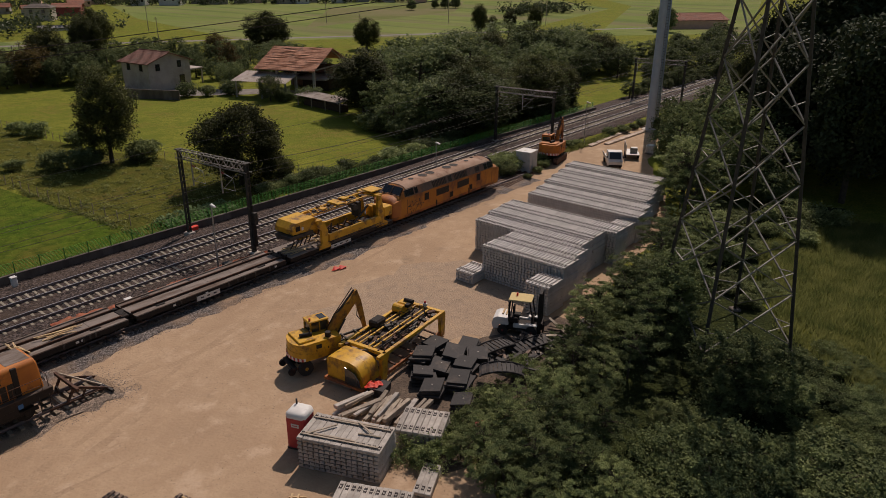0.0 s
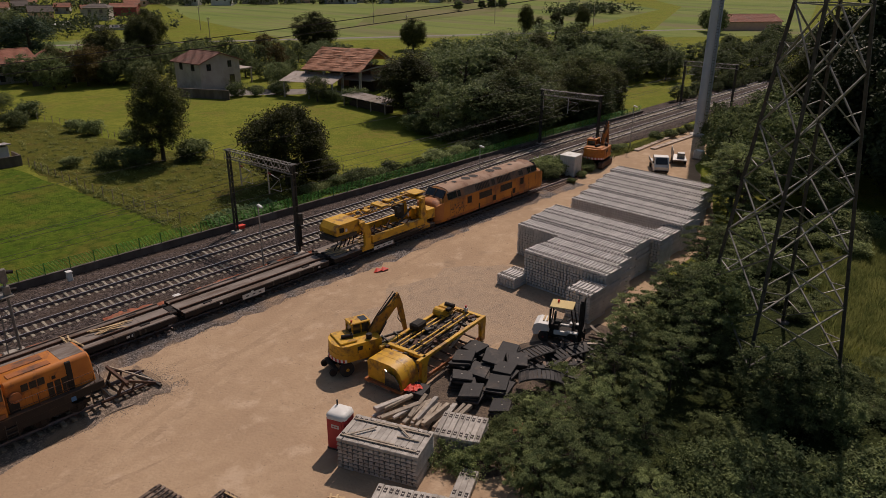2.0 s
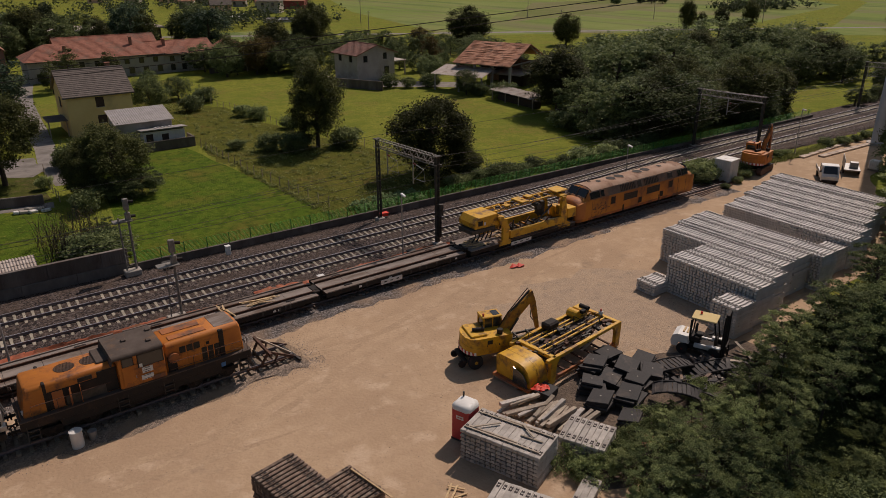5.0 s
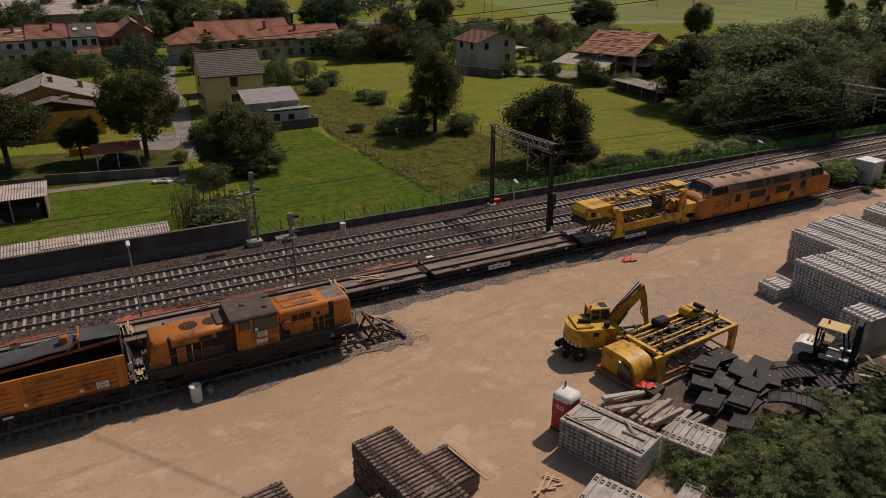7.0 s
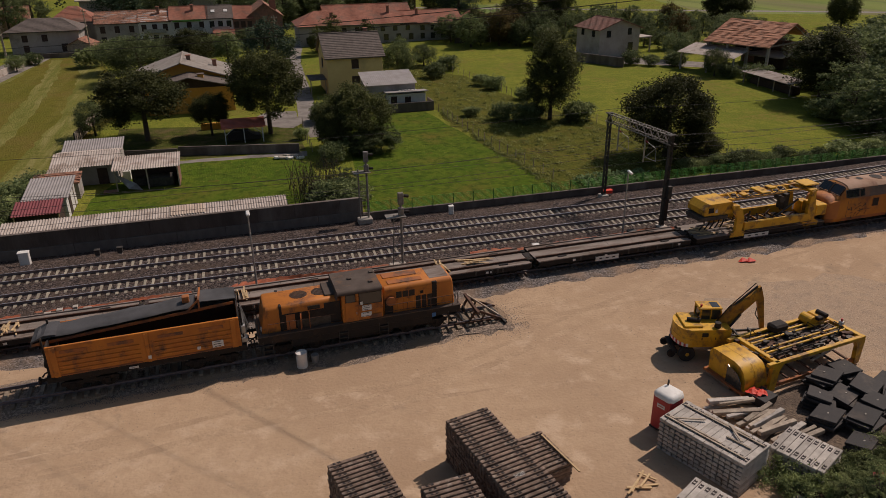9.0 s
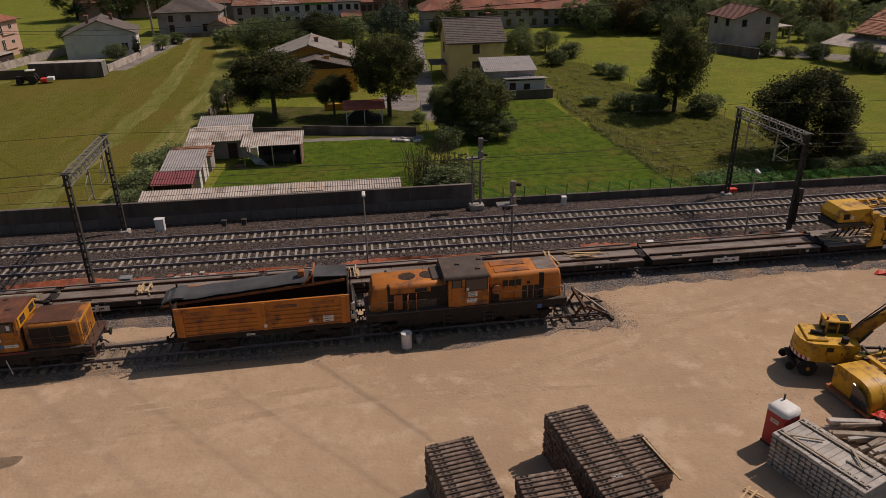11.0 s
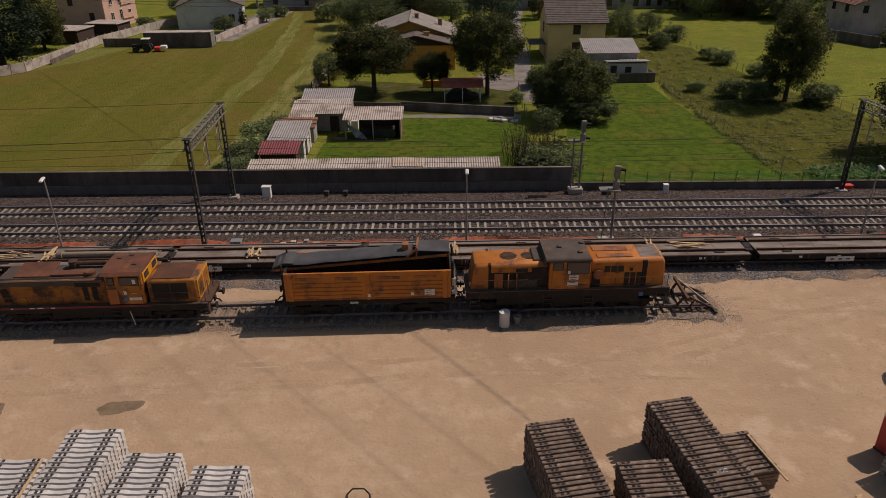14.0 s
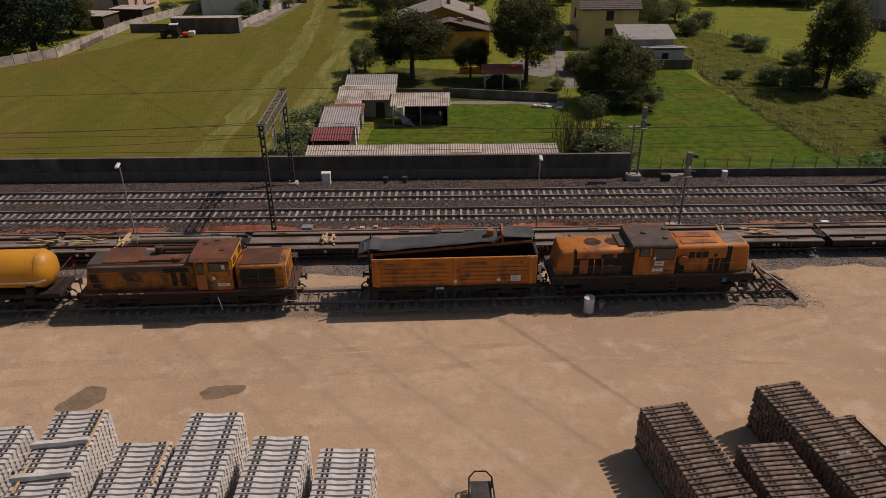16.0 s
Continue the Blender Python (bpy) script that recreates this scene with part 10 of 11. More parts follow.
def crown_points(seed, lumps, per, rx, rz, zc, low=-0.75, lump=0.32, hollow=0.5, loose=0.4, flat=0.7):
    """Places of leaves: lumps spread over an uneven egg shape, leaves thickest at each lump's outside."""
    rg = np.random.default_rng(seed)
    out, cs = [], []
    k = 0
    while len(cs) < lumps:
        d = rg.normal(size=3)
        d /= np.linalg.norm(d)
        if d[2] < low:
            continue
        r = rg.uniform(hollow, 0.92) * (1 + 0.22 * math.sin(3.1 * d[0] + seed) * math.cos(2.3 * d[1] - seed))
        cs.append(np.array([d[0] * rx * r, d[1] * rx * r, zc + d[2] * rz * r]))
    for c in cs:
        q = rx * lump * rg.uniform(0.6, 1.25)
        out.append(c + rg.normal(size=(per, 3)) * q * 0.42 * np.array([1, 1, flat]))
    # loose leaves between the lumps
    n = int(lumps * per * loose)
    d = rg.normal(size=(n, 3))
    d /= np.linalg.norm(d, axis=1, keepdims=True)
    wob = 1 + 0.2 * np.sin(4.1 * d[:, :1] + seed) * np.cos(3.3 * d[:, 1:2] - seed) + 0.12 * np.sin(9 * d[:, 2:] + 7 * d[:, :1])
    p = d * wob * rg.uniform(0.5, 1.0, size=(n, 1)) ** 0.5 * np.array([rx, rx, rz]) * 0.95 + np.array([0, 0, zc])
    out.append(p[d[:, 2] > low])
    return np.concatenate(out), cs


def trunk_geo(h, r, cs, seed, limbs=9):
    g = Geo()
    q = random.Random(seed)
    pts = [(0, 0, -0.1), (q.uniform(-0.1, 0.1), q.uniform(-0.1, 0.1), h * 0.35), (q.uniform(-0.3, 0.3), q.uniform(-0.3, 0.3), h * 0.7)]
    g.cyl(pts[0], pts[1], r, 9, r * 0.75)
    g.cyl(pts[1], pts[2], r * 0.75, 8, r * 0.35)
    for c in q.sample(cs, min(limbs, len(cs))):
        s = Vector(pts[1]).lerp(Vector(pts[2]), q.uniform(0.0, 0.9))
        e = Vector(c)
        mid = s.lerp(e, 0.5) + Vector((0, 0, 0.25 * (e - s).length * 0.4))
        g.cyl(s, mid, r * 0.32, 6, r * 0.2, False)
        g.cyl(mid, e, r * 0.2, 5, r * 0.06, False)
    return g


HOME = pose(0, -500, -60)
KINDS = {}


def make_tree(key, name, label, cat, seed, h, rx, rz, zc, lumps, per, size, leaf, trunk_r, low=-0.75, lump=0.32, limbs=9, hollow=0.5, loose=0.4, flat=0.7):
    pts, cs = crown_points(seed, lumps, per, rx, rz, zc, low, lump, hollow, loose, flat)
    pts[:, 2] = np.abs(pts[:, 2])
    crown = leaf_mesh("crown", pts, size, M[leaf], seed)
    stem = trunk_geo(h, trunk_r, cs, seed, limbs).mesh("trunk", M["bark"])
    if cat == "shrub" and "bramble" not in key:
        # a shrub is one body of leaves and stems
        bm = bmesh.new()
        bm.from_mesh(crown)
        n = len(bm.faces)
        bm.from_mesh(stem)
        bm.to_mesh(crown)
        bm.free()
        crown.materials.append(M["bark"])
        crown.polygons.foreach_set("material_index", [0] * n + [1] * (len(crown.polygons) - n))
        stem = None
    KINDS[key] = (name, label, cat, crown, stem, h)


def plant(key, x, y, h=None, wide=1.0, turn=None, label=None, group=""):
    name, lab, cat, crown, trunk, h0 = KINDS[key]
    s = (h or h0) / h0
    m = Matrix.Translation((x, y, 0)) @ Matrix.Rotation(rnd.uniform(0, 6.28) if turn is None else turn, 4, "Z") @ Matrix.Diagonal((s * wide, s * wide * rnd.uniform(0.9, 1.1), s, 1))
    if trunk is None:
        t = tagged(part(name, crown, None, None, label or lab), "", cat, group)
        t.matrix_basis = m
        return t
    t = thing(name, label or lab, cat, m, group)
    if cat == "shrub":
        tagged(part("stem_tangle", trunk, None, t), kind="stuff")
    else:
        part("trunk", trunk, None, t)
    part("foliage" if cat == "shrub" else "crown", crown, None, t)
    return t


make_tree("broad", "tree", "broad dark green tree in full leaf", "tree", 1, 10, 4.7, 4.6, 5.3, 84, 330, 0.25, "leaf_dark", 0.32, -0.95, 0.27)
make_tree("oak", "tree", "round dense dark green tree", "tree", 31, 10, 5.4, 4.8, 5.2, 110, 300, 0.26, "leaf_dark", 0.32, -0.9, 0.24, 10, 0.62, 0.25)
make_tree("walnut", "tree", "broad dense dark green tree over a clear trunk", "tree", 41, 10, 5.0, 3.9, 6.1, 120, 260, 0.24, "leaf_dark", 0.33, -0.82, 0.22, 12, 0.6, 0.25)
make_tree("broad2", "tree", "spreading green tree in full leaf", "tree", 2, 9, 4.8, 4.0, 4.8, 60, 230, 0.22, "leaf", 0.3, -0.95, 0.27)
make_tree("tall", "tree", "tall dark tree with an uneven crown", "tree", 3, 12, 3.9, 5.6, 6.2, 76, 330, 0.23, "leaf_dark", 0.3, -0.97, 0.27, 12, 0.35)
make_tree("forest", "tree", "dense green tree of the wood", "tree", 4, 10, 4.2, 4.6, 4.8, 74, 90, 0.34, "leaf", 0.28, -0.95, 0.2, 9, 0.55, 0.2, 0.6)
make_tree("forest2", "tree", "bright green tree of the wood", "tree", 5, 9, 4.2, 4.3, 4.4, 74, 90, 0.34, "leaf", 0.25, -0.95, 0.2, 9, 0.5, 0.2, 0.5)
make_tree("forest3", "tree", "uneven tall tree of the wood", "tree", 25, 11, 3.6, 5.2, 5.4, 74, 90, 0.34, "leaf", 0.25, -0.95, 0.2, 9, 0.45, 0.2, 0.5)
# Crown takes leaf_shade: the wood's shade sits in the leaf colour.
make_tree("dark", "tree", "tall woodland tree with shade in its leaf colour", "tree", 6, 22, 7.0, 10.0, 12.0, 110, 170, 0.62, "leaf_shade", 0.5, -0.95, 0.24)
make_tree("brown", "tree", "tree with reddish-brown leaves", "tree", 7, 9, 3.4, 4.2, 4.6, 36, 90, 0.36, "leaf_brown", 0.25, -0.9, 0.34)
make_tree("far", "tree", "distant rounded tree between fields", "tree", 8, 9, 4.5, 4.2, 4.6, 40, 110, 0.6, "leaf", 0.25, -0.9, 0.4, 4)
make_tree("shrub", "shrub", "leafy green shrub at the yard's edge", "shrub", 9, 3.6, 2.3, 1.8, 1.85, 70, 190, 0.115, "leaf_bright", 0.06, -0.95, 0.18, 14, 0.3, 0.05, 0.34)
make_tree("shrub2", "shrub", "dense green shrub beside the scrub", "shrub", 10, 3.4, 2.4, 1.7, 1.7, 70, 190, 0.115, "leaf", 0.06, -0.95, 0.18, 14, 0.3, 0.05, 0.34)
make_tree("thicket", "shrub", "tall dense dark green shrub near the pylon", "shrub", 33, 3.8, 2.2, 2.0, 2.0, 80, 200, 0.12, "leaf", 0.07, -0.95, 0.17, 14, 0.4, 0.1, 0.4)
make_tree("locust", "tree", "young airy locust tree with fine leaves", "tree", 11, 7.5, 2.7, 3.8, 4.0, 80, 170, 0.12, "leaf_bright", 0.1, -0.97, 0.14, 30, 0.25, 0.02, 0.32)
make_tree("locust2", "tree", "young locust tree with darker leaves", "tree", 12, 7.0, 2.7, 3.6, 3.8, 80, 170, 0.12, "leaf", 0.1, -0.97, 0.14, 30, 0.25, 0.02, 0.32)
make_tree("bramble", "bramble", "low tangle of brambles and ivy", "shrub", 13, 1.5, 2.6, 0.95, 0.55, 76, 150, 0.12, "leaf", 0.03, -0.5, 0.15, 12, 0.2, 0.12, 0.5)
# Same bramble shape, with sunlight brightened into its leaf colour.
make_tree("bramble_br", "bramble", "tangle of brambles with sunlight in its leaf colour", "shrub", 23, 1.5, 2.6, 0.95, 0.55, 76, 150, 0.12, "leaf_bright", 0.03, -0.5, 0.15, 12, 0.2, 0.12, 0.5)
make_tree("bush", "shrub", "rounded green bush in the meadow", "shrub", 14, 2.6, 1.7, 1.35, 1.3, 30, 100, 0.2, "leaf", 0.06, -0.95, 0.34, 8, 0.3)
make_tree("bush_br", "shrub", "bright green bush in the grass", "shrub", 15, 2.2, 1.6, 1.1, 1.1, 30, 100, 0.2, "leaf_bright", 0.05, -0.95, 0.34, 8, 0.3)
make_tree("cedar", "tree", "blue-green cedar with layered boughs", "tree", 16, 11, 4.6, 5.4, 5.4, 50, 140, 0.32, "cedar", 0.35, -0.95, 0.3)
make_tree("conifer", "tree", "dark conifer beside the houses", "tree", 17, 9, 2.6, 4.6, 4.7, 34, 110, 0.34, "leaf_dark", 0.25, -0.95, 0.34)

for k, x, y, h, w in (("tall", 42.7, 89.8, 12.9, 0.92), ("oak", 47.6, 68.9, 9.6, 0.98), ("oak", 50.6, 65.8, 3.6, 1.0), ("walnut", -10.4, 96.2, 9.2, 1.18), ("walnut", 4.9, 94.8, 11.0, 0.92), ("walnut", -2.5, 96.4, 5.6, 0.92), ("oak", 15.0, 84.4, 7.6, 0.98), ("broad", 11.2, 83.6, 5.6, 0.75),
                      ("cedar", 8.2, 136, 11.0, 1.1), ("broad2", -14.5, 140, 8.5, 1.3), ("broad", -6, 146, 8, 1.25), ("broad2", -19, 152, 7, 1.3), ("forest", 1, 156, 7, 1.2), ("conifer", 24.0, 166, 7.5, 1.2), ("conifer", 32.0, 165.5, 6.5, 1.3), ("conifer", 20, 160, 6, 1.3),
                      ("broad2", 30.5, 130, 6.5, 0.9), ("forest", 33.5, 142, 6.0, 0.9), ("broad2", 38, 139, 4.5, 1.1), ("bush", 41, 133, 3, 1.2), ("bush", 36.5, 126, 3, 1.2), ("brown", 62, 160, 9, 1.1), ("brown", 66, 164, 8.5, 1.3), ("tall", 58, 166, 9, 1.1), ("tall", 70, 168, 12, 1.1), ("tall", 83, 178, 13, 0.9), ("forest", 72, 160, 9, 1.1), ("forest3", 66, 157, 7, 1.0), ("forest", 55, 160, 8, 1.1),
                      ("broad", 101, 212, 12, 1.1), ("brown", 97.5, 142, 8.5, 0.85), ("broad", 132, 172, 11.5, 1.15), ("broad", 160, 160, 9, 1.1), ("broad2", 88, 128, 6.0, 1.0), ("broad2", 84.5, 110.5, 5.2, 0.9), ("brown", 112, 168, 8, 1.1),
                      ("tall", 13, 254, 13, 1.2), ("dark", 4, 256, 14, 0.9), ("tall", -8, 258, 12, 1.2), ("dark", 33, 252, 13, 0.8), ("tall", 24, 254, 9, 1.2), ("tall", 46, 250, 9, 1.2), ("cedar", -70.5, 114, 13.5, 1.25), ("cedar", -76, 120, 12, 1.1), ("cedar", -78, 108, 10, 1.1), ("broad", -72, 130, 9, 1.1), ("forest", -80, 122, 10, 1.1), ("conifer", -77, 136, 9, 1.2), ("forest", -88, 112, 11, 1.2), ("broad2", -44.5, 147, 3.6, 1.2), ("conifer", -41.5, 150.5, 4.0, 0.8), ("broad2", -60, 170, 5, 1.1), ("bush", -62, 152, 2.6, 1.2), ("broad2", -39, 160, 3.5, 1.1), ("bush", -37.5, 168, 2.6, 1.2)):
    plant(k, x, y, h, w)
# trees and bushes behind the houses
r = random.Random(77)
for k in range(34):
    plant(r.choice(("forest", "tall", "conifer", "forest", "cedar")), r.uniform(-75, 75), r.uniform(212, 236) + (18 if k % 3 == 0 else 0), r.uniform(9, 14), r.uniform(1.0, 1.4))
for k in range(18):
    plant(r.choice(("bush", "bush_br", "broad2")), r.uniform(-26, 14), r.uniform(160, 186), r.uniform(2, 4.5), r.uniform(1.0, 1.5))
for k in range(10):
    plant("bush", -26 + k * 2.6, 183 - 0.3 * k, r.uniform(1.6, 3), 1.3)
# bushes in the meadow, by the lane and along the fences
for k, x, y, h, w in (("bush", 36.5, 92.0, 2.6, 1.1), ("bush", 38.8, 89.6, 2.9, 1.1), ("bush", 40.4, 90.8, 2.4, 1.2), ("bush_br", 46.4, 88.2, 2.8, 1.1), ("bush", 44.8, 87.6, 2.0, 1.0), ("bush_br", 33.0, 95.5, 1.4, 1.2), ("bush", 43.0, 112.5, 2.4, 1.2), ("bush_br", 42.0, 116.5, 2.0, 1.1), ("bush", 44.6, 103.5, 2.2, 1.1), ("bush", 84, 122, 3, 1.2), ("bush", 77, 126.5, 3, 1.1), ("bush_br", 80, 124, 2.2, 1.0), ("shrub2", 14.2, 81.4, 3.4, 1.1), ("shrub2", 17.0, 81.8, 3.6, 1.1), ("shrub2", 12.6, 83.6, 3.2, 1.0), ("shrub2", 15.6, 80.6, 2.8, 1.0), ("bush", 8.6, 63.2, 3.0, 1.2), ("bush", 10.3, 64.6, 2.6, 1.1), ("bush", 7.6, 66.5, 2.2, 1.0), ("shrub2", 10.2, 68.4, 3.0, 0.8),
                      ("bush", -20.6, 64, 2.2, 1.2), ("bush", -21.2, 67.5, 2.4, 1.3), ("bush_br", -20.9, 70.5, 2.2, 1.2), ("bush", -20.8, 74, 2.8, 1.2), ("bush", -19.8, 77.2, 2.6, 1.1), ("bush_br", -21.6, 62.4, 1.6, 1.2), ("bush", -24, 61.6, 1.3, 1.2), ("bush_br", 8.4, 90.4, 1.6, 0.8), ("bush", 10.6, 78.8, 2.6, 1.0), ("bush", 12.6, 99.0, 3.2, 1.1), ("bush", 17.5, 101, 2.6, 1.0), ("broad2", -17.2, 101, 5, 0.9), ("bush", 88.0, 103.5, 3.2, 1.3), ("bush_br", 92, 95.8, 3, 1.3), ("bush", 86, 108.5, 2.6, 1.1), ("bush_br", 96.5, 92, 3, 1.3)):
    plant(k, x, y, h, w)
for k in range(20):
    plant(r.choice(("bush", "bush_br", "bush")), 47 + k * 1.75, 62.3 + r.uniform(-0.5, 1.2), r.uniform(1.0, 2.2), r.uniform(1.0, 1.4))
for k in range(9):
    plant(r.choice(("bush", "bush_br")), 69.5 + k * 1.5, 49.4 - 0.32 * k + r.uniform(-0.4, 0.4), r.uniform(0.9, 1.7), 1.1, label="weedy bush beside the tracks")
for k in range(12):
    plant(r.choice(("bush", "bush_br")), 100 + k * 3.2, 48.0 - 0.25 * k + r.uniform(-0.6, 0.6), r.uniform(0.8, 1.6), 1.3, label="weedy bush beside the tracks")


for x, y, h in ((70.8, 47.4, 1.9), (72.4, 48.2, 2.3), (73.6, 49.6, 2.2), (71.4, 49.2, 2.0), (76.6, 49.4, 1.8), (77.4, 45.9, 1.0), (74.6, 45.2, 0.8), (71.4, 44.6, 0.7), (85.5, 48.6, 1.0), (88.5, 48.8, 1.2), (91, 48.7, 0.9)):
    plant("bush_br", x, y, h, 1.15, label="bright weedy bush beside the grey cabinet")


def inside(x, y, poly):
    c = False
    for (x0, y0), (x1, y1) in zip(poly, poly[1:] + poly[:1]):
        if (y0 > y) != (y1 > y) and x < (x1 - x0) * (y - y0) / (y1 - y0) + x0:
            c = not c
    return c


def scatter(poly, dist, count, seed):
    q, out = random.Random(seed), []
    xs, ys = [p[0] for p in poly], [p[1] for p in poly]
    for _ in range(count * 40):
        x, y = q.uniform(min(xs), max(xs)), q.uniform(min(ys), max(ys))
        if inside(x, y, poly) and all((x - a) ** 2 + (y - b) ** 2 > dist ** 2 for a, b in out):
            out.append((x, y))
            if len(out) >= count:
                break
    return out


def woods(name, label, spots, seed):
    """Trees past counting, joined into one body of leaves and one of trunks."""
    kinds = [KINDS[k] for k in ("forest", "forest2", "forest3")]
    q = np.random.default_rng(seed)
    co, slot, trunks = [], [], Geo()
    for i, (x, y, h, wide) in enumerate(spots):
        crown, h0 = kinds[i % 3][3], kinds[i % 3][5]
        v = np.empty(3 * len(crown.vertices))
        crown.vertices.foreach_get("co", v)
        a, s = q.uniform(0, 6.28), h / h0
        v = v.reshape(-1, 3) * np.array([s * wide, s * wide, s])
        co.append(np.column_stack([v[:, 0] * math.cos(a) - v[:, 1] * math.sin(a) + x, v[:, 0] * math.sin(a) + v[:, 1] * math.cos(a) + y, v[:, 2]]))
        slot += [i % 3] * len(crown.polygons)
        trunks.cyl((x, y, -0.1), (x, y, h * 0.6), 0.2, 6, 0.08)
    co = np.concatenate(co)
    n = len(co) // 3
    me = bpy.data.meshes.new(name)
    me.vertices.add(3 * n)
    me.vertices.foreach_set("co", co.reshape(-1))
    me.loops.add(3 * n)
    me.loops.foreach_set("vertex_index", np.arange(3 * n, dtype=np.int32))
    me.polygons.add(n)
    me.polygons.foreach_set("loop_start", np.arange(0, 3 * n, 3, dtype=np.int32))
    for k in kinds:
        me.materials.append(k[3].materials[0])
    me.polygons.foreach_set("material_index", slot)
    me.update(calc_edges=True)
    t = thing(name, label, "woods", None, "", "stuff")
    tagged(part("foliage", me, None, t), kind="stuff")
    tagged(part("trunk_row", trunks, M["bark"], t), kind="stuff")


WOOD = [(82, 87), (79, 69), (86, 65), (117, 65), (122, 84), (142, 84), (166, 76), (184, 92), (178, 104), (152, 114), (136, 118), (112, 106), (102, 100), (100, 92)]
for x, y in scatter(WOOD, 5.2, 112, 3):
    edge = y < 72 and x < 120
    plant(r.choice(("forest", "forest2", "forest3", "forest2", "forest3", "tall", "forest2", "broad2")), x, y, r.choice((6, 7, 8, 9, 10, 12)) * r.uniform(0.9, 1.1) if not edge else r.uniform(6.5, 10), r.uniform(1.05, 1.5))
for x, y in scatter([(80, 88), (77.5, 68), (84, 64), (116, 63.5), (116, 67), (84, 69), (84, 86)], 2.2, 15, 4):
    plant(r.choice(("bush", "bush_br")), x, y, r.uniform(2, 4), 1.3)
for k in range(9):
    plant(("tall", "broad", "forest", "tall")[k % 4], 82.5 + 4.2 * k + r.uniform(-0.8, 0.8), 65.6 + r.uniform(-0.7, 0.7), r.uniform(8.0, 10.5), r.uniform(1.0, 1.2))
LINE = [(x, y, r.uniform(3.5, 8), 1.2) for x, y in scatter([(112, 61), (150, 58.5), (180, 54.5), (235, 46), (290, 40), (290, 80), (215, 92), (172, 76), (150, 84), (130, 86), (122, 78), (112, 66)], 5.0, 80, 5) if not (112 < x < 152 and y < 78)]
LINE += [(x, y, r.uniform(1.6, 3.6), 1.5) for x, y in scatter([(100, 62), (117, 61.5), (140, 59.8), (190, 55), (240, 47), (240, 50), (190, 60), (150, 66), (132, 70), (120, 66), (100, 64.5)], 2.6, 110, 15) if not (119 < x < 150 and 61.5 < y < 82)]
woods("tree_belt", "belt of trees and bushes beside the far railway", LINE, 62)
for key, x, y, h, w in (("tall", 227, 167, 11.5, 0.75), ("tall", 234, 171, 8, 0.9), ("tall", 242, 163, 8.5, 0.9), ("tall", 247, 155, 11, 0.85), ("tall", 230, 163, 7, 0.9), ("far", 285, 118, 10, 0.9), ("far", 292, 124, 9, 0.9), ("far", 322, 285, 6, 1.0), ("far", 350, 283, 6, 1.0), ("far", 356, 280, 6, 1.0), ("far", 345, 287, 5, 1.0)):
    plant(key, x, y, h, w)
# bands of trees behind the pale house and the barn
BAND = [(50, 172), (60, 158), (70, 152), (82, 148), (92, 138), (108, 132), (120, 132), (130, 148), (126, 166), (116, 180), (104, 196), (84, 204), (60, 190)]
woods("tree_belt", "belt of mixed green trees behind the houses", [(x, y, r.uniform(3.5, 7.0), r.uniform(1.0, 1.4)) for x, y in scatter(BAND, 5.2, 84, 13)], 61)
# Distance haze is put into this mildly bluish leaf colour.
M["leaf_far"] = leafy("hazed_far_leaves", (0.05, 0.07, 0.0322), (0.10, 0.12, 0.0517), 0.35)
# far woods and tree lines, as one body
fw = []
q = random.Random(12)
rg = np.random.default_rng(12)
for _ in range(1500):
    z = q.random()
    if z < 0.06:
        x, y = q.uniform(325, 385), q.uniform(205, 235)
    elif z < 0.2:
        u = q.random()
        x, y = 225 + 185 * u, 440 - 104 * u + q.uniform(-6, 34)
    elif z < 0.5:
        u = q.random()
        x, y = 90 + 500 * u + q.uniform(-30, 30), 520 + 160 * u + q.uniform(-70, 70)
    elif z < 0.56:
        x, y = q.uniform(85, 150), q.uniform(268, 330)
        x += (y - 270) * 0.2
    elif z < 0.8:
        u = q.random()
        x, y = 80 + 520 * u, 395 + 240 * u + q.uniform(-22, 22)
    else:
        x, y = q.uniform(-300, 120), q.uniform(300, 620)
    hgt = q.uniform(3, 7.5)
    n = 40
    d = rg.normal(size=(n, 3))
    d /= np.linalg.norm(d, axis=1, keepdims=True)
    fw.append(np.array([x, y, hgt * 0.52]) + d * rg.uniform(0.5, 1.0, size=(n, 1)) * np.array([hgt * 0.5, hgt * 0.5, hgt * 0.48]))
tagged(part("far_trees", leaf_mesh("far_trees", np.concatenate(fw), 1.2, M["leaf_far"], 5), None, None, "far hedges and woods between the fields"), "", "woods", "", "stuff")

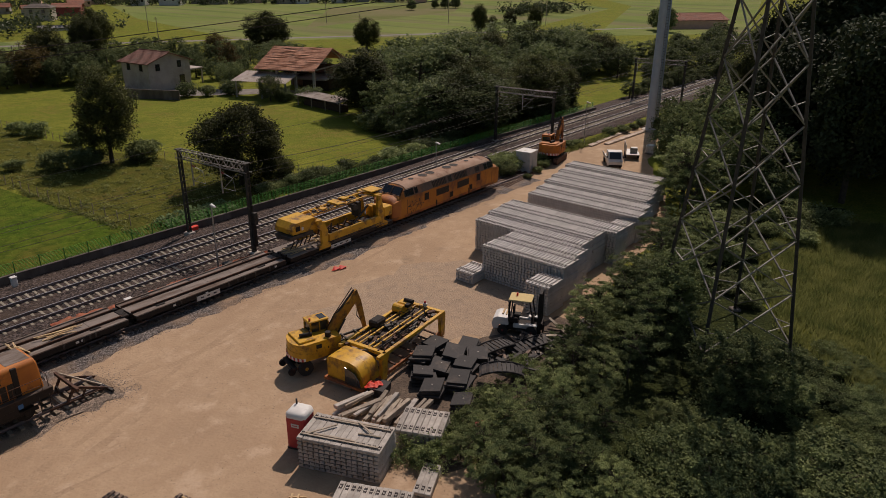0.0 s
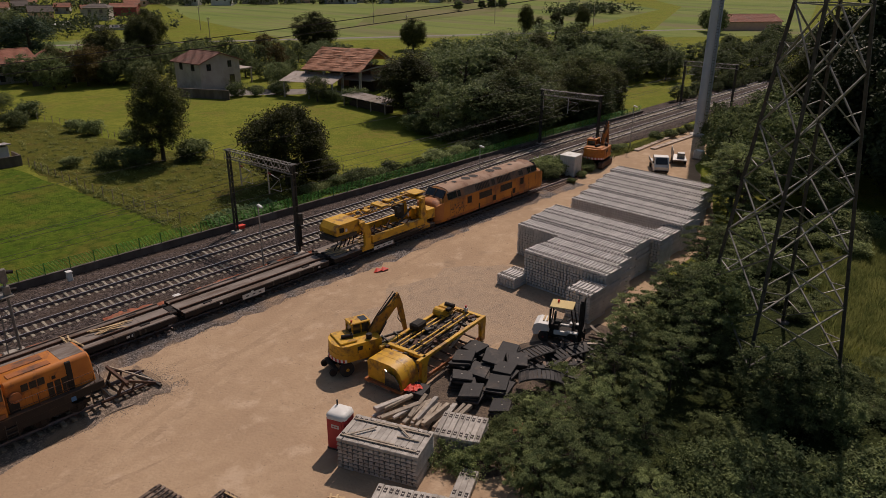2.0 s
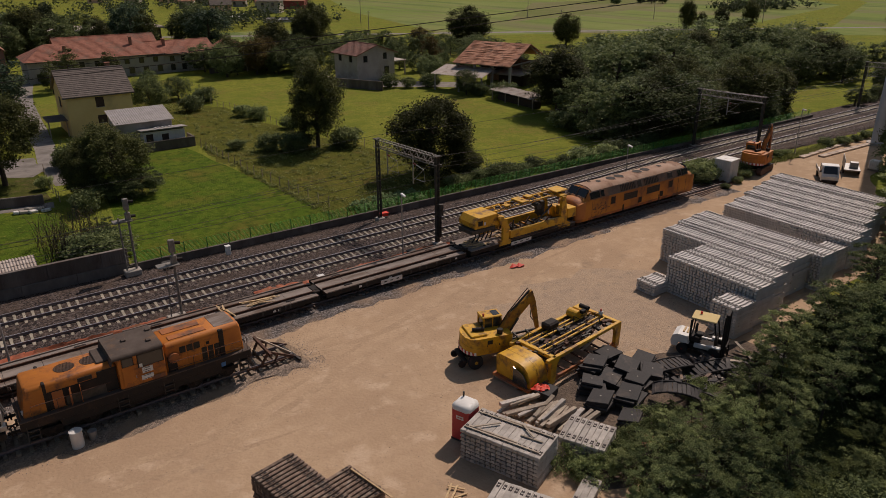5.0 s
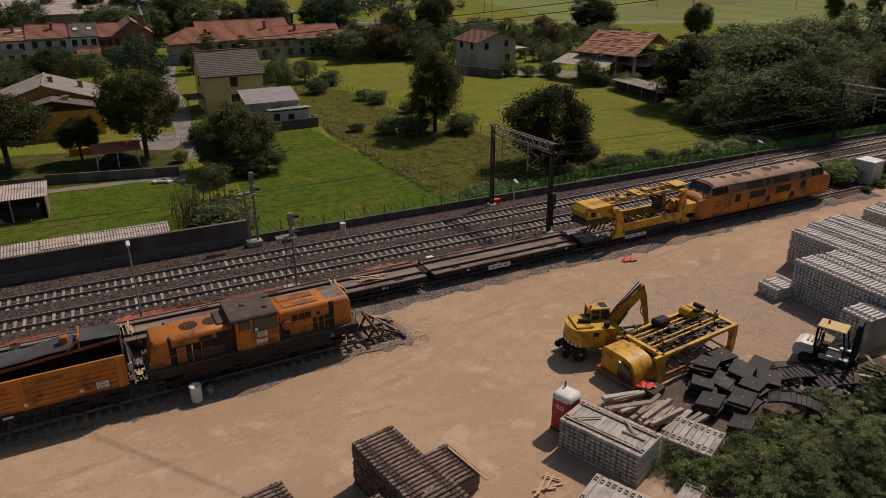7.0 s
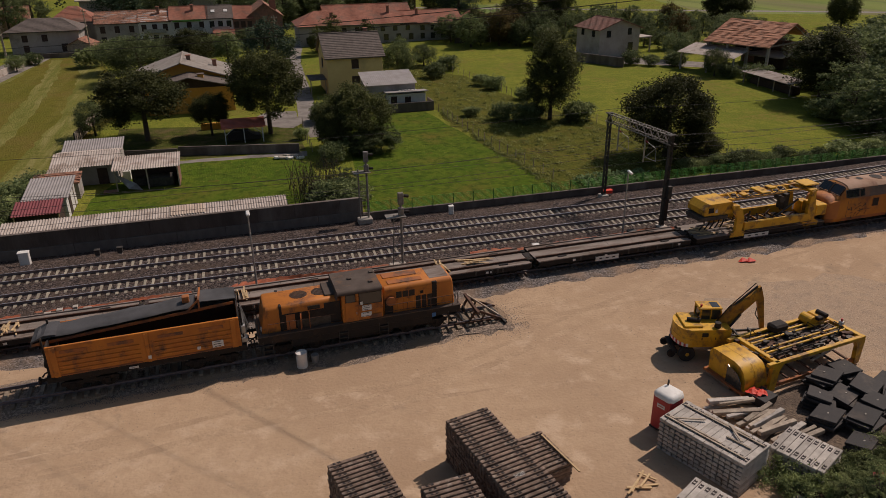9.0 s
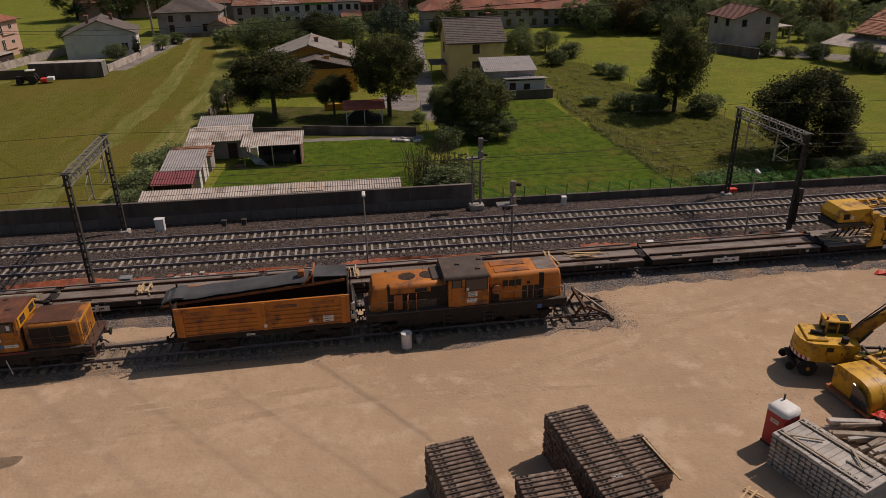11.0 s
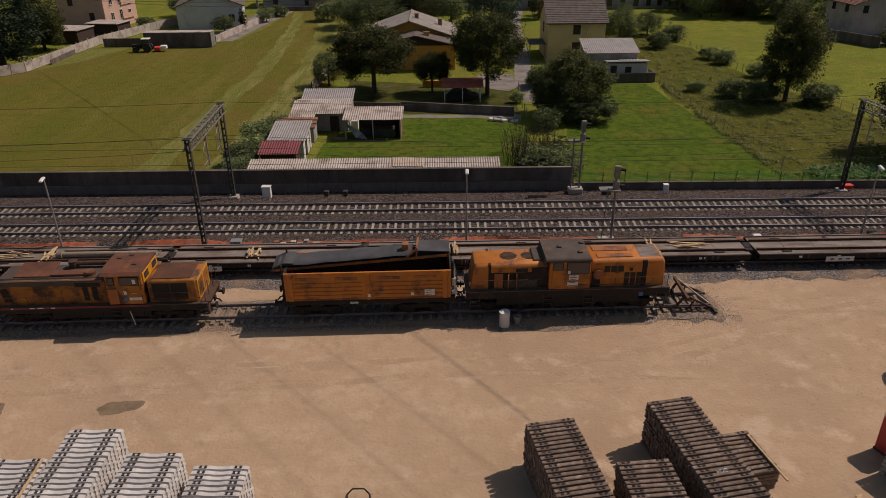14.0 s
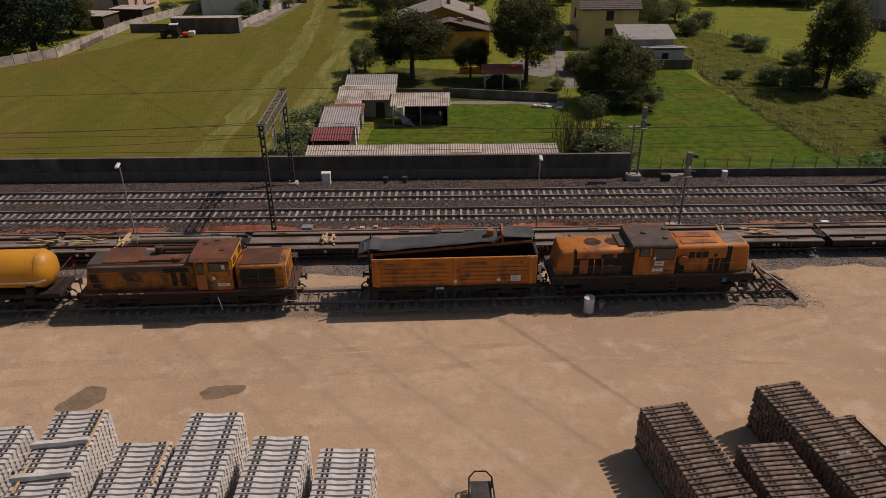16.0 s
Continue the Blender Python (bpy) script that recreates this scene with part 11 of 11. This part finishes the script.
# ---- woods and scrub east of the yard ----
for k, x, y, h, w in (("locust", 69.8, 24.4, 9.8, 1.15), ("locust", 71.6, 25.6, 7.5, 1.2), ("locust2", 68.4, 23.2, 7.0, 1.2), ("forest2", 76, 27.0, 8.0, 0.85), ("forest", 86, 32.0, 9, 0.9), ("forest", 95, 36.4, 8.5, 0.9), ("forest2", 104, 38.6, 6.5, 0.9), ("forest2", 113, 40.5, 5.0, 1.0),
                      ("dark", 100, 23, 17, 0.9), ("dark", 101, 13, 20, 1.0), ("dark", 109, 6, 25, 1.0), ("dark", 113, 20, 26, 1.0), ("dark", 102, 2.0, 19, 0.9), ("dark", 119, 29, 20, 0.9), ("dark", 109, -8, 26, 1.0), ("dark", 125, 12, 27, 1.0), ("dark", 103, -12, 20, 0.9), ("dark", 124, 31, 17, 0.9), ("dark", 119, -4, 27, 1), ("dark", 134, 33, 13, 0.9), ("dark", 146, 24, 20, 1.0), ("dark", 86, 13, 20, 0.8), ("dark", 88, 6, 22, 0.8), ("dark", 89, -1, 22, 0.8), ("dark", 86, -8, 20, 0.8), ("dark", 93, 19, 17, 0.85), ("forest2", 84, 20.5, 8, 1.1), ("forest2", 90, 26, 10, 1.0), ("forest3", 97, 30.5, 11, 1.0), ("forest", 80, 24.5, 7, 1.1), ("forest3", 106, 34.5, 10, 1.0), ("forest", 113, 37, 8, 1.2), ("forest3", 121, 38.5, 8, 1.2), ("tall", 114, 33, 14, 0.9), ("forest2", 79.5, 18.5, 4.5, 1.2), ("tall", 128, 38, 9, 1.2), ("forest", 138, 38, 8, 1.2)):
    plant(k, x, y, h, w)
# a belt of young locusts along the yard
for x, y, h in ((26.4, 18.4, 2.5), (28.6, 19.0, 2.6), (24.4, 18.4, 2.3)):
    plant("locust", x, y, h * 0.78, 1.4)
for x, y, h in ((25.4, 19.7, 1.1), (27.4, 19.9, 1.0), (29.4, 20.0, 1.2), (23.4, 19.9, 1.3), (33.6, 20.4, 1.1), (24.2, 20.9, 0.9)):
    plant("bramble_br", x, y, h, 0.9)
for x, y, h in ((23.6, 15.6, 3.4), (24.8, 17.2, 3.2), (22.4, 13.6, 3.0), (26.6, 17.0, 3.0), (25.2, 14.4, 3.8), (27.6, 15.4, 3.6), (23.0, 11.6, 3.2), (26.2, 12.2, 3.2), (29.2, 18.0, 2.2), (31.6, 18.2, 2.3), (28.4, 13.4, 3.4), (24.6, 9.8, 3.0), (34.4, 18.9, 2.4), (37.4, 19.6, 2.9), (40.6, 20.0, 3.8), (23.2, 16.0, 1.8)):
    plant(r.choice(("locust", "locust2", "locust2")), x, y, h, r.uniform(1.1, 1.4))
for x, y in scatter([(22.6, 12.6), (24.4, 16.2), (29, 17.2), (36, 18.4), (44, 19.4), (52, 20.6), (62, 22.4), (63, 19.6), (54, 17.2), (46, 16.4), (38, 14.6), (30, 12.4), (25.5, 9.6)], 2.5, 36, 8):
    if (x - 39.5) ** 2 + (y - 13.2) ** 2 < 2.6 ** 2:
        continue
    top = 3.2 + 0.075 * (x - 22) if x < 42 else 5.4 if x < 52 else 4.4
    plant(r.choice(("locust", "locust2", "locust", "locust2")), x, y, top * r.uniform(0.75, 1.3), r.uniform(1.0, 1.35))
for x, y in scatter([(23.5, 12.5), (28, 9.5), (34, 12.0), (35.5, 8.5), (34.5, 2), (30, -1), (24, 4)], 1.7, 58, 9):
    plant(r.choice(("shrub", "shrub2", "bramble_br", "bramble", "locust2", "bramble")), x, y, r.uniform(1.0, 2.2), r.uniform(0.9, 1.2))
for x, y, h, w in ((45.0, 15.6, 5.4, 0.9), (43.8, 17.0, 5.0, 0.85), (47.2, 16.8, 5.6, 0.9), (41.9, 14.6, 2.4, 1.0), (39.6, 13.4, 1.2, 1.1), (37.6, 12.6, 1.1, 1.0), (40.6, 12.0, 1.3, 1.0), (38.6, 11.2, 1.2, 1.0), (43.4, 12.6, 1.2, 1.0), (39.4, 9.6, 4.4, 1.1), (38.0, 8.2, 3.8, 1.0), (40.6, 8.2, 4.0, 1.05), (36.8, 9.2, 2.8, 0.9), (39.2, 6.8, 3.2, 1.0), (41.8, 9.6, 3.2, 0.95)):
    plant("thicket", x, y, h, w)
for x, y in scatter([(34, -2), (35.5, 5.5), (40, 5.5), (44, 7.5), (49, 6), (47, -4), (40, -6)], 1.7, 40, 10):
    plant(r.choice(("bramble", "bramble_br", "bramble", "shrub2")), x, y, r.uniform(0.6, 1.1), r.uniform(0.9, 1.3))
for x, y in scatter([(50, 11), (56, 16.5), (66, 21), (76, 20), (79, 9), (70, 12.5), (62, 13.0)], 3.0, 26, 11):
    plant(r.choice(("shrub", "bramble_br", "shrub", "bush_br")), x, y, r.uniform(0.8, 2.2), 1.25)


def tufts(name, label, poly, n, hgt, seed, width=0.05):
    """Grass blades over an area, as one body."""
    q = np.random.default_rng(seed)
    xs, ys = np.array(poly).T
    pts = []
    while len(pts) < n:
        x, y = q.uniform(xs.min(), xs.max()), q.uniform(ys.min(), ys.max())
        if inside(x, y, poly):
            pts.append((x, y))
    pts = np.array(pts)
    k = 4
    base = np.repeat(pts, k, axis=0) + q.normal(scale=hgt * 0.35, size=(n * k, 2))
    h = hgt * q.uniform(0.45, 1.2, size=n * k)
    lean = q.normal(scale=0.35, size=(n * k, 2)) * h[:, None]
    side = q.normal(size=(n * k, 2))
    side = side / np.linalg.norm(side, axis=1, keepdims=True) * width * hgt
    co = np.zeros((n * k, 3, 3))
    co[:, 0, :2], co[:, 1, :2], co[:, 2, :2], co[:, 2, 2] = base - side, base + side, base + lean, h
    me = bpy.data.meshes.new(name)
    me.vertices.add(3 * n * k)
    me.vertices.foreach_set("co", co.reshape(-1))
    me.loops.add(3 * n * k)
    me.loops.foreach_set("vertex_index", np.arange(3 * n * k, dtype=np.int32))
    me.polygons.add(n * k)
    me.polygons.foreach_set("loop_start", np.arange(0, 3 * n * k, 3, dtype=np.int32))
    me.update(calc_edges=True)
    me.materials.append(M["blade"])
    return tagged(part(name, me, None, None, label), "", "grass", "", "stuff")


tufts("long_grass", "tall rough olive grass beside the pylon", [(41, -6), (46, 5), (50, 9.5), (58, 13), (66, 16), (78, 12), (84, 0), (80, -12), (56, -14)], 30000, 0.6, 1, 0.07)
tufts("long_grass", "weeds along the yard edge", [(-60, 48.2), (36, 48.2), (36, 48.9), (-60, 48.9)], 500, 0.3, 3, 0.12)
tufts("long_grass", "weeds at the foot of the scrub", [(22, 11), (24.5, 18.4), (41, 20.4), (64, 24), (64, 22), (41, 18.0), (28, 15.5), (24, 9)], 2600, 0.4, 4, 0.09)

tufts("long_grass", "dry and green weeds along the railway bank", [(84, 47.6), (92, 48.2), (104, 48.5), (122, 47.4), (150, 46.6), (150, 45.4), (122, 46.2), (108, 47.8), (92, 47.4)], 2500, 0.6, 5, 0.12)

# pale broad-leaved vegetable patch by the fence
pts = np.column_stack([np.random.default_rng(4).uniform(33.6, 41.5, 900), np.random.default_rng(5).uniform(61.0, 64.2, 900), np.random.default_rng(6).uniform(0.25, 0.75, 900)])
M["squash"] = leafy("pale_broad_leaves", (0.16, 0.24, 0.09), (0.24, 0.31, 0.14), 0.3)
tagged(part("vegetable_patch", leaf_mesh("vegetable_patch", pts, 0.4, M["squash"], 9, 1.2, 0.9), None, None, "pale broad-leaved vegetables behind the fence"), "", "plants", "", "stuff")

# leafless twiggy brush by the high wall
t = thing("dry_brush", "bare twiggy brush behind the railway wall", "brush", pose(7.3, 68.0, 0))
q = random.Random(8)
g = Geo()
for k in range(110):
    x, y = q.uniform(-2.4, 2.6), q.uniform(-3.4, 3.4)
    p = Vector((x, y, 0))
    d = Vector((q.uniform(-0.25, 0.25), q.uniform(-0.25, 0.25), 1)).normalized()
    L_ = q.uniform(1.6, 4.2)
    g.cyl(p, p + d * L_, 0.035, 4, 0.012, False)
    for j in range(4):
        s = p + d * L_ * q.uniform(0.35, 0.9)
        g.cyl(s, s + Vector((q.uniform(-0.5, 0.5), q.uniform(-0.5, 0.5), q.uniform(0.3, 0.9))), 0.018, 3, 0.006, False)
tagged(part("twig_thicket", g, M["bark"], t), kind="stuff")
part("sparse_leaves", leaf_mesh("sparse_leaves", np.column_stack([np.random.default_rng(1).uniform(-2.4, 2.6, 1300), np.random.default_rng(2).uniform(-3.2, 3.2, 1300), np.random.default_rng(3).uniform(0.3, 3.2, 1300)]), 0.14, M["leaf_brown"], 3), None, t)

# weeds along the plot fence and tussocks over the rough meadow
def weeds(label, spots, seed, size=0.2):
    q = np.random.default_rng(seed)
    pts = []
    for x, y, w, h in spots:
        n = int(70 * w * (0.6 + h))
        p = q.normal(size=(n, 3)) * np.array([w * 0.45, w * 0.45, h * 0.4])
        p[:, 2] = np.abs(p[:, 2]) + 0.03
        pts.append(p + np.array([x, y, 0]))
    return tagged(part("weed_patch", leaf_mesh("weed_patch", np.concatenate(pts), size, M["blade"], seed, 0.8), None, None, label), "", "weeds", "", "stuff")


q = random.Random(77)
ROUGH = [(30.5, 62), (44, 61.9), (53, 64), (54, 70), (50.4, 79), (47.8, 83), (45.6, 92), (42.8, 105), (41, 122), (37, 134), (32, 134), (30, 110), (30, 98), (31, 80)]
spots = [(x + q.uniform(-0.5, 0.5), y, q.uniform(0.3, 0.7), q.uniform(0.12, 0.5)) for x, y in [(30.0 + 2.0 * max(0, 0.5 - k / 200), 62.5 + k * 0.19) for k in range(200) if q.random() < 0.35]]
spots += [(x, y, q.uniform(0.3, 1.5), q.uniform(0.08, 0.35) if q.random() < 0.8 else 0.6) for x, y in scatter(ROUGH, 1.4, 260, 78)]
weeds("green weeds and tussocks in the rough meadow", spots, 79)
weeds("low weeds along the railway wall", [(q.uniform(-150, 60), 61.2 + q.uniform(0, 0.8), q.uniform(0.3, 0.7), q.uniform(0.1, 0.4)) for k in range(160)], 80, 0.16)

# slab fence along the garden's meadow side
for (x0, y0), (x1, y1), h in (((-18.9, 96.5), (-18.0, 113.5), 1.55),):
    t = thing("slab_fence", "pale concrete slab fence between garden and meadow", "fence", pose(x0, y0, 0, 0, 0, math.degrees(math.atan2(y1 - y0, x1 - x0))))
    n = int(math.hypot(x1 - x0, y1 - y0) / 0.85)
    for k in range(n):
        part("slab", Geo().box((k + 0.5) * 0.85, 0, h / 2 + 0.03, 0.74, 0.07, h - 0.05 * (k % 3), 0.01), M["slabtan" if k % 4 else "concrete"], t)
        part("post", Geo().box(k * 0.85, 0, h / 2 + 0.05, 0.1, 0.13, h + 0.1, 0.01), M["darksteel"], t)
# wire fences between the plots
for pts in ([(29.4, 99.5), (30.2, 82), (32.2, 63.5)], [(37.2, 145), (42.5, 124), (44.0, 105), (46.8, 92), (49.0, 82.5), (53, 73), (56, 66)], [(9.0, 84.2), (8.9, 92), (9.6, 100)]):
    t = thing("wire_fence", "thin wire fence on wooden posts between plots", "fence")
    run = []
    for (x0, y0), (x1, y1) in zip(pts, pts[1:]):
        n = int(math.hypot(x1 - x0, y1 - y0) / 1.9)
        run += [(x0 + (x1 - x0) * i / n, y0 + (y1 - y0) * i / n) for i in range(n)]
    for x, y in run:
        o = part("post", Geo().cyl((0, 0, 0), (0, 0, 1.15), 0.045, 6), M["oldwood"], t)
        o.location = (x, y, 0)
    for z in (0.5, 1.0):
        part("wire", Geo().tube([(x, y, z) for x, y in run], 0.01, 3), M["darksteel"], t)

# ---- lattice pylon, mast and high wires ----
t = thing("pylon", "tall steel lattice power pylon in the scrub", "pylon", pose(46.9, 12.74, 0, 0, 0, -39.6))
HP, B0, B1 = 37.0, 3.25, 0.3


def leg_at(sx, sy, z):
    k = B0 + (B1 - B0) * z / HP
    return Vector((sx * k, sy * k, z))


CORN = ((-1, -1), (1, -1), (1, 1), (-1, 1))
for sx, sy in CORN:
    part("leg", Geo().beam(leg_at(sx, sy, -0.1), leg_at(sx, sy, HP), 0.2, 0.2), M["darksteel"], t, "dark corner leg")
    part("footing", Geo().box(sx * B0, sy * B0, 0.05, 0.7, 0.7, 0.3, 0.05), M["wallfoot"], t)
levels = [0.6]
while levels[-1] < HP - 3:
    levels.append(levels[-1] + 3.65)
for k, (z0, z1) in enumerate(zip(levels, levels[1:])):
    for i in range(4):
        a, b = CORN[i], CORN[(i + 1) % 4]
        part("brace", Geo().beam(leg_at(*a, z0), leg_at(*b, z1), 0.10, 0.08), M["lattice"], t)
        part("brace", Geo().beam(leg_at(*b, z0), leg_at(*a, z1), 0.09, 0.07), M["lattice"], t)
        if k == 5:
            part("brace", Geo().beam(leg_at(*a, z1), leg_at(*b, z1), 0.08, 0.08), M["lattice"], t, "level frame bar")
        if k < 7:
            mid = (leg_at(*a, z0) + leg_at(*b, z1)) / 2
            for c in (a, b):
                part("strut", Geo().beam(leg_at(*c, z0 * 0.6 + z1 * 0.4), leg_at(*c, z0).lerp(mid, 0.6), 0.05, 0.05), M["lattice"], t)
part("mast_head", Geo().beam((0, 0, HP - 0.4), (0, 0, 41.2), 0.4, 0.4), M["darksteel"], t)
for z in (25.6, 27.2, 31.7, 36.2, 40.4):
    part("cross_arm", Geo().beam((0, -5.6, z), (0, 5.6, z), 0.25, 0.2), M["darksteel"], t, "cross arm carrying the cables")
t = thing("telecom_mast", "tall grey steel tube mast with a ladder", "mast", pose(107.2, 44.6, 0))
part("shaft", Geo().cyl((0, 0, -0.1), (0, 0, 42), 0.95, 24, 0.75), M["monopole"], t, "", True)
edges_soft(t.children[0], 40)
part("ladder", Geo().beam((-0.55, -0.95, 1), (-0.4, -0.8, 42), 0.05, 0.05).beam((-0.95, -0.75, 1), (-0.8, -0.6, 42), 0.05, 0.05), M["galv"], t)
g = Geo()
for k in range(100):
    g.beam((-0.56, -0.95, 1.5 + k * 0.4), (-0.95, -0.75, 1.5 + k * 0.4), 0.03, 0.03)
tagged(part("rung_row", g, M["darksteel"], t), kind="stuff")
part("base_plate", Geo().cyl((0, 0, 0), (0, 0, 0.3), 1.5, 20), M["concrete"], t)
# conductors from the pylon across the yard, the railway and the meadows
for off, h, fall, sag in ((37.7, 19.5, 0.13, 0.0004), (37.9, 19.98, 0.124, 0.0003), (37.5, 24.95, 0.0, 0.0012), (37.5, 29.5, 0.0, 0.0012), (37.5, 34.0, 0.0, 0.0012), (37.5, 38.2, 0.0, 0.0012)):
    run = [(off * 0.731 - 0.682 * u, off * 0.682 + 0.731 * u, h - fall * (u - 19) + sag * (u - 19) ** 2) for u in [-22.6 + 10.2 * k for k in range(31)]]
    tagged(part("power_line", Geo().tube(run, 0.02, 5), M["darksteel"], None, "dark power cable crossing high over the yard"), "", "cable", "power cables")
